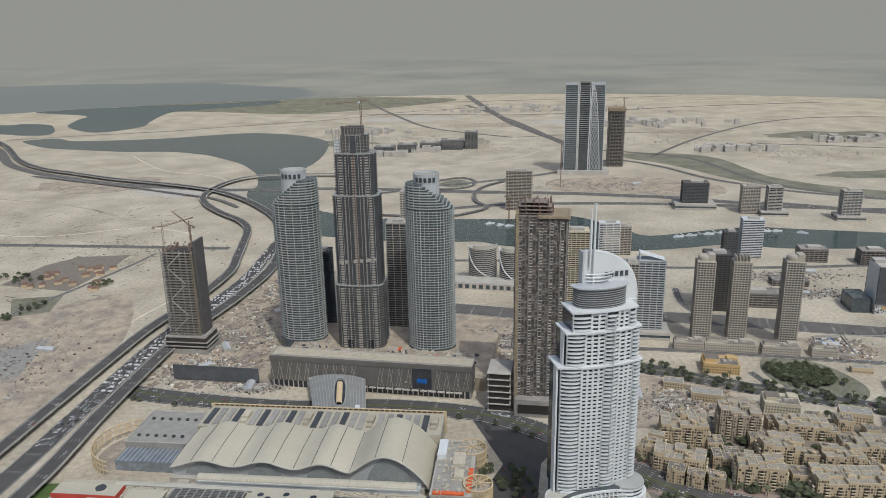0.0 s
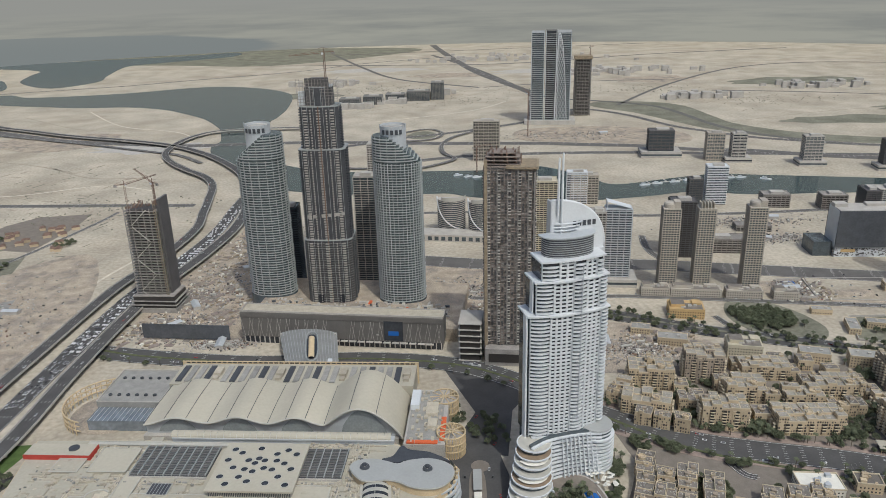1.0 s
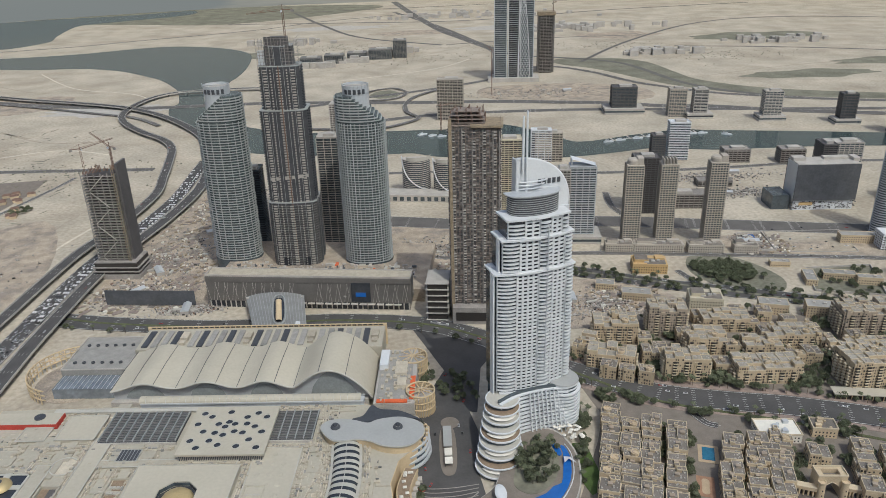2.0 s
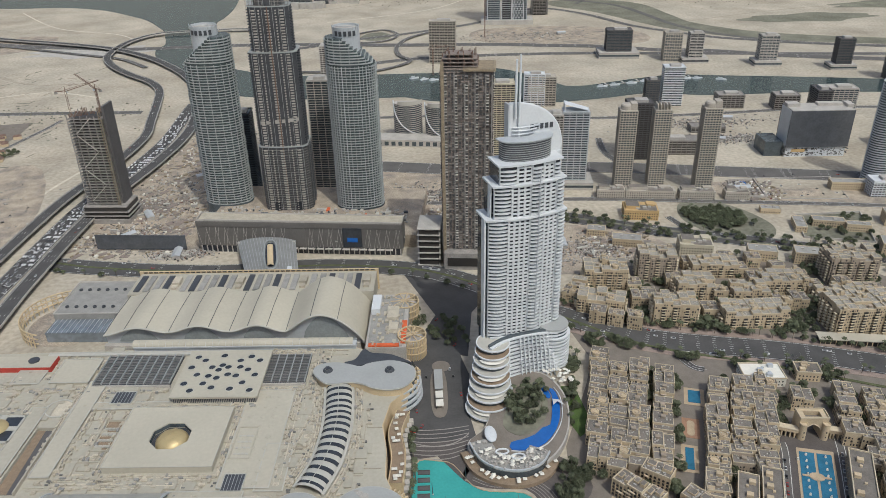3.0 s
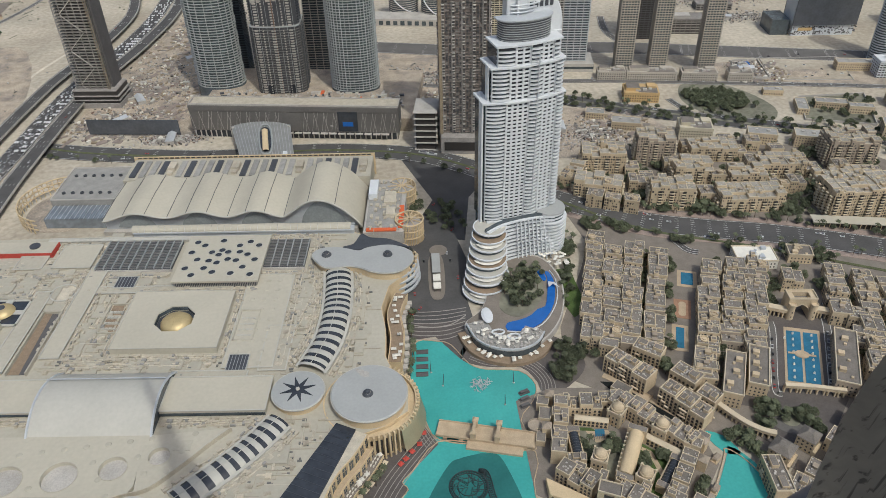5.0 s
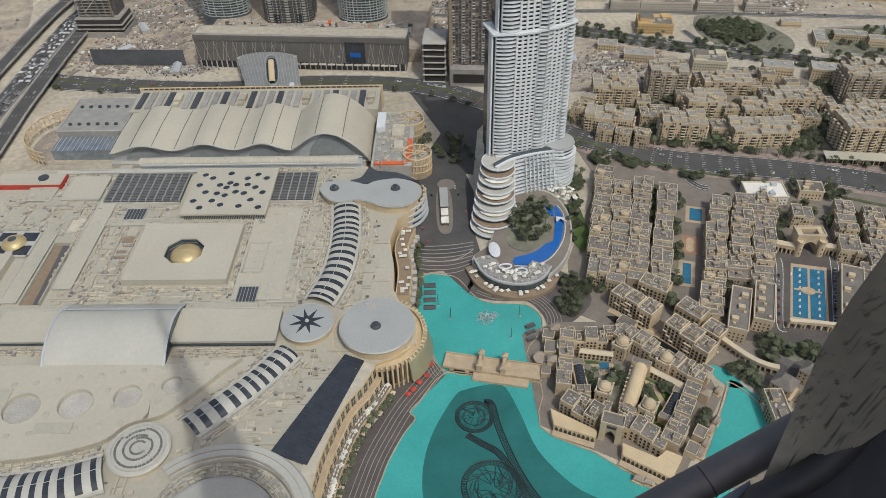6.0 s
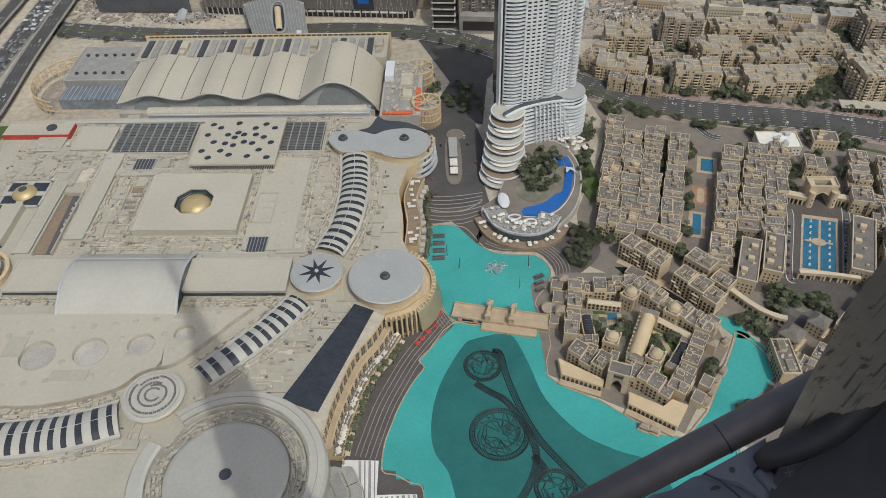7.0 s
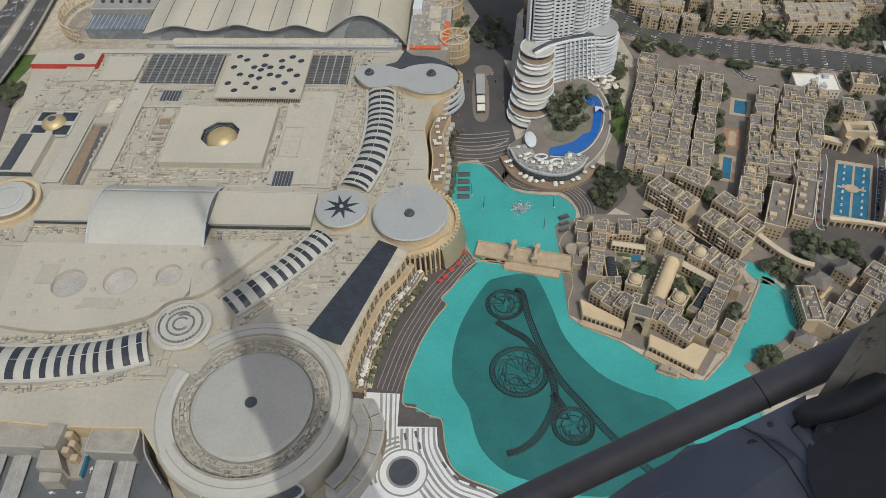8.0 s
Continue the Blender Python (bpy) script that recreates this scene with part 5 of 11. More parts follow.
def dark_screen_block():
    t = thing("office_block", "broad dark glass block on a patterned white base", "building", pose(720, 1112, 0, 0, 0, -6))
    w, d, h = 100, 42, 77
    part("base", Kit().prism(rect(w - 4, d), 0, 17), WHITE, t, "white base with dark printed pattern")
    rnd = random.Random(5)
    marks = Kit()
    for i in range(150):
        marks.box(rnd.uniform(-52, 52), -d / 2 - 0.15, rnd.uniform(1, 14), rnd.uniform(1, 3), 0.2, rnd.uniform(0.8, 2.5))
    part("printed_pattern", marks, CHAR, t, kind="stuff")
    part("glass_front", Kit().prism(rect(w, d, 0, -3), 17, h), SCREENGLASS, t, "sheer dark glass front")
    part("side_strip", Kit().box(-w / 2 - 0.4, -4, 17, 1.2, d - 6, h - 17), SILVER, t)
    part("roof", Kit().prism(rect(w - 2, d - 2, 0, -3), h, h + 1), CONCRETE, t, "pale flat roof")
    part("roof_plant", Kit().box(-40, 4, h, 20, 14, 6).box(20, 6, h, 40, 12, 5).box(48, 0, h, 10, 20, 6), CONCRETE, t)
    part("wing", Kit().box(-w / 2 - 16, 6, 0, 28, 44, 24), GLASS, t, "lower glazed wing")
    part("sign_panel", Kit().box(-28, -d / 2 - 0.3, 8, 22, 0.5, 5), YELLOW, t, "ochre sign panel")


dark_screen_block()


def far_pair():
    """The tall glass pair by the desert highway."""
    t = thing("office_tower", "tall blue glass tower pair with a curved white mesh front", "tower", pose(425, 2250, 0, 0, 0, -9))
    for x, w, h, m in ((-38, 36, 262, GLASS), (0, 30, 268, DARKGLASS), (37, 40, 265, GLASS)):
        part("shaft", Kit().prism(rect(w, 44, x, 0), 0, h), m, t, "blue-grey glass shaft")
    for x in (-56, -20, -15, 15, 20, 57):
        part("edge_fin", Kit().box(x, -22.4, 6, 1.8, 1.6, 262), SILVER, t)
    edge = [(22 - 9 * math.cos(v * 1.4), 25 + 24 * (1 - v) ** 0.55, 6 + 255 * v) for v in [i / 14 for i in range(15)]]
    for k_ in (0, 1):
        part("lattice_edge", Kit().tube([(e[k_], -23.6, e[2]) for e in edge], 0.9, 5), WHITE, t, "white curved edge tube", smooth=True)
    web = Kit()
    for (l0, r0, z0), (l1, r1, z1) in zip(edge, edge[1:]):
        for j in range(4):
            for a_, b_ in ((j / 4, (j + 1) / 4), ((j + 1) / 4, j / 4)):
                web.beam((l0 + (r0 - l0) * a_, -23.4, z0), (l1 + (r1 - l1) * b_, -23.4, z1), 0.8)
    part("lattice_web", web, WHITE, t, "white diagonal lattice", kind="stuff")
    for z in range(12, 262, 6):
        part("floor_line", Kit().box(0, -22.3, z, 113, 0.7, 1.5), RIBGREY, t)
    part("roof_rim", Kit().box(-38, -22, 262, 36, 1, 7).box(37, -22, 262, 40, 1, 8), SILVER, t)
    part("base", Kit().prism(rect(150, 70), 0, 12), CONCRETE, t)


far_pair()
ft = frame_tower("distant unfinished tower with an ochre crown deck", 545, 2355, -9, 50, 36, 176, 6, 4, 4.4, RAW, HOLLOW)
part("crown_deck", Kit().box(0, 0, 172, 54, 40, 10), SCAFFOLD, ft, "ochre formwork deck")
crane(565, 2350, 176, 30, 36, 60)


def black_hoarding():
    t = thing("site_hoarding", "long black site hoarding beside the boulevard", "fence", pose(-300, 905, 0, 0, 0, -9))
    part("panel", Kit().box(0, 0, 2, 118, 1.4, 20), SCREENGLASS, t, "black printed panel")
    for i in range(12):
        part("post", Kit().box(-57 + i * 10.4, 1.2, 0, 0.8, 0.8, 22), STEEL, t)


black_hoarding()


def ochre_house(label, x, y, rz, w, d, h, wall):
    t = thing("house", label, "building", pose(x, y, 0, 0, 0, rz))
    part("wall", Kit().prism(rect(w, d), 0, h).box(-w * 0.25, 0, h, w * 0.4, d * 0.6, 4).box(w * 0.3, d * 0.2, h, w * 0.25, d * 0.4, 3), wall, t)
    part("roof", Kit().box(-w * 0.25, 0, h + 4, w * 0.38, d * 0.55, 0.3).box(w * 0.18, -d * 0.15, h, w * 0.55, d * 0.6, 0.3), VILLAROOF, t)
    part("roof_plant", Kit().box(w * 0.1, -d * 0.2, h, 5, 4, 2.5).box(w * 0.25, -d * 0.1, h, 4, 3, 2).box(-w * 0.1, -d * 0.3, h, 6, 3, 2), CONCRETE, t)
    n = int(w / 5)
    part("window_opening", Kit().box(0, 0, 0, 0, 0, 0) if n < 1 else window_rows(w, d, h, 3.6), HOLLOW, t, "rows of small dark windows", kind="stuff")
    return t


def window_rows(w, d, h, step=3.4, ww=1.3, wh=1.6, gap=3.2, base=1.4):
    k = Kit()
    for f in range(int((h - 1) / step)):
        z = base + f * step
        for i in range(max(int(w / gap), 1)):
            x = -w / 2 + gap * (i + 0.5) + (w - gap * int(w / gap)) / 2
            k.box(x, -d / 2, z, ww, 0.16, wh).box(x, d / 2, z, ww, 0.16, wh)
        for i in range(max(int(d / gap), 1)):
            y = -d / 2 + gap * (i + 0.5) + (d - gap * int(d / gap)) / 2
            k.box(-w / 2, y, z, 0.16, ww, wh).box(w / 2, y, z, 0.16, ww, wh)
    return k


ochre_house("bright ochre building with stepped walls", 365, 915, -12, 46, 30, 14, YELLOW)
ochre_house("ochre clubhouse with a dark screen roof", 395, 800, -14, 40, 28, 18, PALEYELLOW)
for i, (x, w) in enumerate([(345, 40), (400, 70), (465, 50), (520, 34)]):
    ochre_house("low sandstone arcade building at the towers' foot", x, 985 - (x - 345) * 0.19, -10, w, 18, 13, HOTEL)


# ---- the shopping mall ----
MALL_O, MALL_A = (-175.0, 500.0), -6.3


def mall_at(u, v, z=0.0, a=0.0):
    """A pose in the mall's own grid."""
    c, s = math.cos(radians(MALL_A)), math.sin(radians(MALL_A))
    return pose(MALL_O[0] + u * c - v * s, MALL_O[1] + u * s + v * c, z, 0, 0, MALL_A + a)


DECK = 24.0
mall = thing("shopping_mall", "vast low shopping mall with a cream membrane roof", "building")
EAST_EDGE = [(-35, 625), (-10, 605), (24, 590), (34, 572), (24, 548), (4, 528), (-4, 500), (-2, 470), (-4, 440), (2, 420), (12, 400), (10, 380), (-8, 368), (-24, 363), (-34.5, 346), (-47.5, 329), (-60, 298), (-65.5, 280), (-69, 262), (-72, 236), (-110, 190), (-170, 200), (-192, 232)]
footprint = [(-376, 652)] + EAST_EDGE + [(-240, 236), (-300, 246), (-420, 262), (-400, 440), (-374, 480), (-370, 560)]
part("wall", Kit().prism(footprint, 0, DECK - 0.4), STONE, mall, "warm limestone outer wall")
part("roof_deck", Kit().prism(grown(footprint, 0.996, -180, 450), DECK - 0.4, DECK), ROOF, mall, "cream roof membrane with plant")


def roof_slab(name, u, v, w, d, z0, z1, label, material=ROOF2, rim=0.5):
    """A raised flat roof with a low rim."""
    t = part(name, Kit().prism(rect(w, d), 0, z1 - z0), material, mall, label, at=mall_at(u, v, z0))
    edge = Kit()
    for x, y, sx, sy in ((0, d / 2, w, rim), (0, -d / 2, w, rim), (w / 2, 0, rim, d), (-w / 2, 0, rim, d)):
        edge.box(x, y, z1 - z0, sx + rim, sy + rim, 0.5)
    part("rim", edge, PALE, t)
    return t


# square roof with an octagonal well and a gold dome
sq = thing("dome_pavilion", "square cream roof with a gold dome in an octagonal well", "building", mall_at(-3, 1.5, DECK))
well = [(17 * math.cos(radians(22.5 + 45 * i)), 17 * math.sin(radians(22.5 + 45 * i))) for i in range(8)]


def roof_with_well(w, d, ring, z0, z1):
    """A rectangular slab with an opening through it, made of wedges round the opening."""
    k, n = Kit(), len(ring)
    for i in range(n):
        a, b = ring[i], ring[(i + 1) % n]

        def out(p):
            s = min(w / 2 / max(abs(p[0]), 1e-6), d / 2 / max(abs(p[1]), 1e-6))
            return (p[0] * s, p[1] * s)
        oa, ob = out(a), out(b)
        pts = [a, oa]
        if abs(oa[0] - ob[0]) > 1e-3 and abs(oa[1] - ob[1]) > 1e-3:
            pts.append((math.copysign(w / 2, oa[0] + ob[0]), math.copysign(d / 2, oa[1] + ob[1])))
        pts += [ob, b]
        k.prism(pts, z0, z1)
    return k


part("roof", roof_with_well(87, 72, well, 0, 6), ROOF2, sq, "flat cream roof panel")
part("well_floor", Kit().prism(grown(well, 1.05), 0.4, 1.0), SLATE, sq, "dark floor of the well")
part("dome", Kit().lathe([(13.6, 1.0), (13.4, 2.2), (12, 4.6), (9.4, 6.8), (5.4, 8.2), (0.1, 8.8)], 32, 1, -1.4), GOLD, sq, "pale gold dome", smooth=True)
for i in range(8):
    a = radians(i * 45)
    part("dome_rib", Kit().tube([(1 + r * math.cos(a), -1.4 + r * math.sin(a), z) for r, z in ((13.5, 2.3), (12.1, 4.7), (9.5, 6.9), (5.5, 8.3), (0.3, 8.9))], 0.13, 5), GOLD, sq)
for i in range(8):
    a, b = well[i], well[(i + 1) % 8]
    part("well_window", Kit().beam((a[0] * 0.99, a[1] * 0.99, 3.4), (b[0] * 0.99, b[1] * 0.99, 3.4), 0.2, 3.2), GLASS, sq)
rim = Kit()
for x, y, sx, sy in ((0, 36, 88, 0.6), (0, -36, 88, 0.6), (43.5, 0, 0.6, 72), (-43.5, 0, 0.6, 72)):
    rim.box(x, y, 6, sx, sy, 0.6)
part("rim", rim, PALE, sq)

# plate with round skylights
dots = thing("skylight_block", "cream block dotted with round dark skylights", "building", mall_at(19.8, 82, DECK))
part("body", Kit().prism(rect(77.5 - 4, 69.7 - 4), 0, 7), CONCRETE, dots)
part("roof", Kit().prism(rect(77.5, 69.7), 7, 9), ROOF2, dots, "pale roof slab")
for i in range(46):
    part("louvre", Kit().box(-77.5 / 2 + 3 + i * (77.5 - 6) / 45, -69.7 / 2 + 1.9, 1, 0.7, 0.6, 5.6), SLATE, dots)
lens = Kit().lathe([(0.1, 0.9), (2.2, 0.7), (3.1, 0.1), (3.1, 0)], 20).mesh("round_skylight", DARKGLASS)
collar = Kit().lathe([(3.1, 0), (3.1, 0.6), (3.7, 0.6), (3.7, 0)], 20).mesh("skylight_collar", PALE)
for x, y in ((-29, 24), (-21, 19), (-5, 26), (12, 18), (21, 24), (30, 18), (-31, 8), (-12, 8), (-3, 11), (3, 8), (-5, 4), (14, 8), (22, 4), (-23, -3), (-12, -5), (-4, -8), (5, -3), (13, -5), (30, -4), (-31, -16), (-14, -16), (21, -15), (-23, -26), (-5, -22), (12, -24), (30, -26)):
    s = part("round_skylight", lens, None, dots, at=pose(x, y, 9))
    part("skylight_collar", collar, None, s)


def louvre_field(u, v, w, d, nx, ny):
    t = thing("roof_glazing", "dark louvred roof glazing under a grey steel grid", "skylight", mall_at(u, v, DECK), "louvred roof glazing fields")
    part("glass", Kit().prism(rect(w, d), 0, 3.0), SLATE, t, "dark glass field")
    rail = Kit().box(0, 0, 0, 0.8, d, 1.6).mesh("truss", RIBGREY)
    for i in range(nx + 1):
        part("truss", rail, None, t, at=pose(-w / 2 + w * i / nx, 0, 3))
    slat = Kit().box(0, 0, 0, w, 0.8, 0.6).mesh("slat", FANGREY)
    for j in range(ny):
        part("slat", slat, None, t, at=pose(0, -d / 2 + d * (j + 0.5) / ny, 3.1))
    part("kerb", Kit().box(0, -d / 2 - 0.6, 0, w + 2, 1.2, 2.5).box(0, d / 2 + 0.6, 0, w + 2, 1.2, 2.5), CONCRETE, t)


louvre_field(-63, 96, 70, 44, 9, 18)
louvre_field(76, 96, 38, 43, 5, 18)
for u, v, w, d, m in ((-63, 56, 18, 16, "n"), (60, -48, 16, 18, "n")):
    t = thing("roof_glazing", "small dark square skylight in a pale frame", "skylight", mall_at(u, v, DECK), "small square skylights")
    part("glass", Kit().prism(rect(w, d), 0, 2.5), SLATE, t)
    part("frame", Kit().box(0, d / 2, 0, w + 1, 0.7, 2.9).box(0, -d / 2, 0, w + 1, 0.7, 2.9).box(w / 2, 0, 0, 0.7, d - 0.8, 2.9).box(-w / 2, 0, 0, 0.7, d - 0.8, 2.9), PALE, t)
    bar = Kit().box(0, 0, 0.95, 0.35, d - 0.8, 0.4).mesh("bar", RIBGREY)
    for i in range(7):
        part("bar", bar, None, t, at=pose(-w / 2 + w * i / 6, 0, 1.6))

# the great barrel vault and the flat halls beside it
vault = thing("vaulted_hall", "pale barrel-vaulted hall between flat cream halls", "building", mall_at(-31, -90, DECK))
arc = [(-34 + 68 * i / 20, 15 * math.sin(math.pi * i / 20) ** 0.75) for i in range(21)]
part("vault", Kit().surf([[(u, y, z) for y, z in arc] for u in (-45, -15, 15, 45)]), PALE, vault, "smooth pale metal vault", smooth=True)
for u in (-45, 45):
    part("gable_rib", Kit().tube([(u, y, z + 0.2) for y, z in arc], 1.0, 6), SILVER, vault)
    part("gable_wall", Kit().prism([(0, 0), (0, 0.5), (0.5, 0.5), (0.5, 0)], 0, 0.1), CONCRETE, vault, at=pose(u, 0, 0))
    part("gable_glass", Kit().surf([[(u * 0.99, y, 0) for y, z in arc], [(u * 0.99, y, z) for y, z in arc]]), GLASS, vault)
part("seam", Kit().box(0, 15, 14.3, 90, 0.7, 0.5), SILVER, vault)
roof_slab("flat_hall", -101, -83, 50, 33, DECK, DECK + 5, "flat cream hall roof")
roof_slab("flat_hall", 53, -84, 78, 34, DECK, DECK + 6, "flat cream hall roof")
part("hall_window_band", Kit().box(0, 0, 0, 78, 0.5, 2.6), GLASS, mall, at=mall_at(53, -101.6, DECK + 1.5))
part("hall_window_band", Kit().box(0, 0, 0, 50, 0.5, 2.0), GLASS, mall, at=mall_at(-101, -100, DECK + 1.5))
roof_slab("roof_panel", 68, 6, 40, 118, DECK, DECK + 1.6, "long cream roof panel", ROOF2)
roof_slab("roof_panel", 88, -30, 22, 52, DECK, DECK + 1.2, "long cream roof panel", ROOF)
roof_slab("roof_panel", -122, 96, 36, 36, DECK, DECK + 3, "square cream roof panel")
roof_slab("roof_panel", -163, 88, 26, 20, DECK, DECK + 2, "square cream roof panel", ROOF)
roof_slab("roof_panel", -60, 123, 200, 5, DECK, DECK + 2.4, "narrow pale roof edge", PALE)
roof_slab("roof_panel", 40, -61, 60, 9, DECK, DECK + 2.0, "narrow cream roof panel", ROOF)
roof_slab("roof_panel", -30, 46, 130, 9, DECK, DECK + 1.6, "narrow cream roof panel", ROOF)
roof_slab("roof_panel", -94, 20, 16, 120, DECK, DECK + 2.2, "long cream roof walkway", ROOF2)
roof_slab("roof_panel", -132, -5, 14, 100, DECK, DECK + 1.6, "long cream roof walkway", ROOF)

# southern flat roof with sunk round skylights
south = thing("south_roof", "broad cream roof with four sunken round roof lights", "building")
edge = curve_through([(-312, 318), (-275, 309), (-245, 308), (-206, 315), (-190, 328), (-168, 333), (-148, 350), (-132, 366), (-118, 378)], 5)
def well_cell(x0, x1, y0, y1, cx, cy, r):
    """A roof panel with a round opening through it."""
    ring = [(r * math.cos(2 * math.pi * i / 32), r * math.sin(2 * math.pi * i / 32)) for i in range(32)]
    k = Kit()
    for i in range(32):
        a, b_ = ring[i], ring[(i + 1) % 32]

        def out(p):
            s = min((x1 - cx if p[0] > 0 else cx - x0) / max(abs(p[0]), 1e-6), (y1 - cy if p[1] > 0 else cy - y0) / max(abs(p[1]), 1e-6))
            return (p[0] * s, p[1] * s)
        oa, ob = out(a), out(b_)
        pts = [a, oa]
        if abs(oa[0] - ob[0]) > 1e-3 and abs(oa[1] - ob[1]) > 1e-3:
            pts.append((x1 - cx if oa[0] + ob[0] > 0 else x0 - cx, y1 - cy if oa[1] + ob[1] > 0 else y0 - cy))
        pts += [ob, b_]
        k.prism([(cx + p[0], cy + p[1]) for p in pts], DECK, DECK + 3.4)
    return k


for x0, x1, y0, y1, cx, cy, r in ((-312, -248, 336, 364, -267, 350, 12.5), (-248, -212, 336, 364, -230, 349.5, 12), (-212, -178, 336, 364, -195, 352, 9.5), (-178, -152, 348, 370, -165, 358.5, 7.5)):
    part("roof_panel", well_cell(x0, x1, y0, y1, cx, cy, r), ROOF2, south, "cream roof panel round a sunken light")
part("roof_edge_panel", Kit().prism([p for p in edge if p[0] <= -178] + [(-178, 336), (-312, 336)], DECK, DECK + 3.4), ROOF2, south)
part("roof_edge_panel", Kit().prism([p for p in edge if -180 <= p[0] <= -152] + [(-152, 348), (-178, 348)], DECK, DECK + 3.4), ROOF2, south)
part("roof_edge_panel", Kit().prism([(-312, 364), (-178, 364), (-178, 370), (-150, 370), (-118, 378), (-170, 378), (-262, 388), (-312, 393)], DECK, DECK + 3.4), ROOF2, south)
part("roof_edge_panel", Kit().prism([(-152, 347), (-146, 352), (-132, 366), (-118, 378), (-150, 370), (-152, 370)], DECK, DECK + 3.4), ROOF2, south)
part("rim", Kit().ribbon(edge, 0.6, DECK + 3.9, 3.9), ROOFDUCT, south, "raised roof edge")
for x, y, r in ((-267, 350, 12.5), (-230, 349.5, 12), (-195, 352, 9.5), (-165, 358.5, 7.5)):
    ring = part("roof_light_rim", Kit().lathe([(r, DECK + 3.4), (r, DECK + 3.8), (r + 0.5, DECK + 3.8), (r + 0.5, DECK + 3.4)], 40, x, y), ROOF, south)
    part("roof_light_floor", Kit().lathe([(0.1, DECK + 0.5), (r + 0.3, DECK + 0.5)], 32, x, y), CONCRETE, ring, "sunken membrane disc")
for x, y, w, d in ((-240, 330, 26, 9), (-285, 360, 14, 18), (-150, 366, 12, 9)):
    part("roof_tray", Kit().box(x, y, DECK + 3.4, w, d, 0.5, -6), ROOF, south)


def banded_vault(path, width, rise, n, first, label, group="banded vault skylights"):
    """A curved vault of dark glass bands and pale bands in turn."""
    t = thing("vault_skylight", label, "skylight", None, group)
    line = curve_through(path, 8)
    total = len(line) - 1

    def ribs(a, b, lift):
        rows = []
        for q in range(3):
            s = (a + (b - a) * q / 2) * total
            i = min(int(s), total - 1)
            p0, p1 = Vector(line[i]), Vector(line[i + 1])
            p, d = p0 + (p1 - p0) * (s - i), (p1 - p0).normalized()
            side = Vector((-d.y, d.x))
            rows.append([(p.x + side.x * width / 2 * math.cos(th), p.y + side.y * width / 2 * math.cos(th), DECK + lift + 1.5 + rise * math.sin(th)) for th in [math.pi * j / 12 for j in range(13)]])
        return rows
    for i in range(n):
        dark = (i + first) % 2 == 0
        part("pale_band", Kit().surf(ribs(i / n, (i + 1) / n, 0.0)), PALE, t, smooth=True)
        if dark:
            part("glass_band", Kit().surf([row[1:-1] for row in ribs((i + 0.06) / n, (i + 0.94) / n, 0.3)]), DARKGLASS, t, smooth=True)
    part("ridge_seam", Kit().tube([(p[0], p[1], DECK + 1.9 + rise) for p in line], 0.25, 5), PALE, t)
    for off in (width / 2 + 0.8, -width / 2 - 0.8):
        part("kerb", Kit().ribbon(shifted(line, off), 2.2, DECK + 2.6, 2.6), PALE, t)
    return t


banded_vault([(-41, 556), (-41, 525), (-43, 495), (-50, 460), (-63, 430)], 23, 6, 33, 1, "long curved vault of dark glass and cream bands")
banded_vault([(-84, 381), (-100, 362), (-120, 343), (-148, 320)], 19, 5, 21, 0, "curved vault of dark glass and cream bands")
banded_vault([(-198, 292), (-225, 286), (-250, 284), (-280, 284), (-320, 288)], 26, 6, 25, 1, "low curved vault of dark glass and cream bands")


def disc_roof(name, x, y, r, z, label, material=GREYROOF, drum=STONE, tilt=0.0):
    t = thing(name, label, "building", pose(x, y, 0))
    part("drum", Kit().lathe([(r - 1.5, 0), (r - 1.5, z - 1)], 48), drum, t, "round drum below the roof")
    part("disc", Kit().lathe([(0.1, z + 0.9), (r * 0.5, z + 0.8), (r - 0.8, z + 0.3), (r, z - 0.4), (r, z - 1.4), (r - 1.6, z - 1.6)], 64), material, t, "pale grey metal disc", smooth=False)
    part("gutter", Kit().tube([(r * math.cos(2 * math.pi * i / 48), r * math.sin(2 * math.pi * i / 48), z - 0.5) for i in range(48)], 0.4, 5, True), PALE, t)
    return t


def vent_cap(parent, x, y, z, r=3.0):
    part("vent_cowl", Kit().lathe([(r, z), (r * 0.85, z + 1.6), (r * 0.5, z + 2.2), (r * 0.5, z + 3.4), (0.1, z + 3.8)], 24, x, y), SLATE, parent, "dark conical vent cowl")
    ring = Kit()
    for i in range(12):
        a = 2 * math.pi * i / 12
        ring.beam((x + r * math.cos(a), y + r * math.sin(a), z + 0.1), (x + r * 0.5 * math.cos(a), y + r * 0.5 * math.sin(a), z + 2.3), 0.2)
    part("cowl_rib", ring, PALE, parent)


star = disc_roof("star_disc", -71, 405, 20, 31, "round grey roof with an eight-pointed dark star skylight")
pts = []
for i in range(16):
    a = radians(11 + 22.5 * i)
    r = 13.5 if i % 2 == 0 else 4.6
    pts.append((r * math.cos(a), r * math.sin(a)))
part("star_skylight", Kit().prism(pts, 31.8, 32.3), DARKGLASS, star, "dark glass eight-pointed star")
part("star_hub", Kit().lathe([(1.6, 32.3), (1.3, 33.4), (0.1, 33.7)], 16), PALE, star)
big = disc_roof("great_disc", -18, 394, 28.5, 33, "large round grey roof on a limestone drum")
vent_cap(big, -1, -2, 33.6, 4.2)
part("bronze_screen", Kit().lathe([(35.2, 24), (37.5, 22), (41.5, 3)], 32, 0, 0, -55, 70), OLIVE, big, "curved olive bronze screen wall")
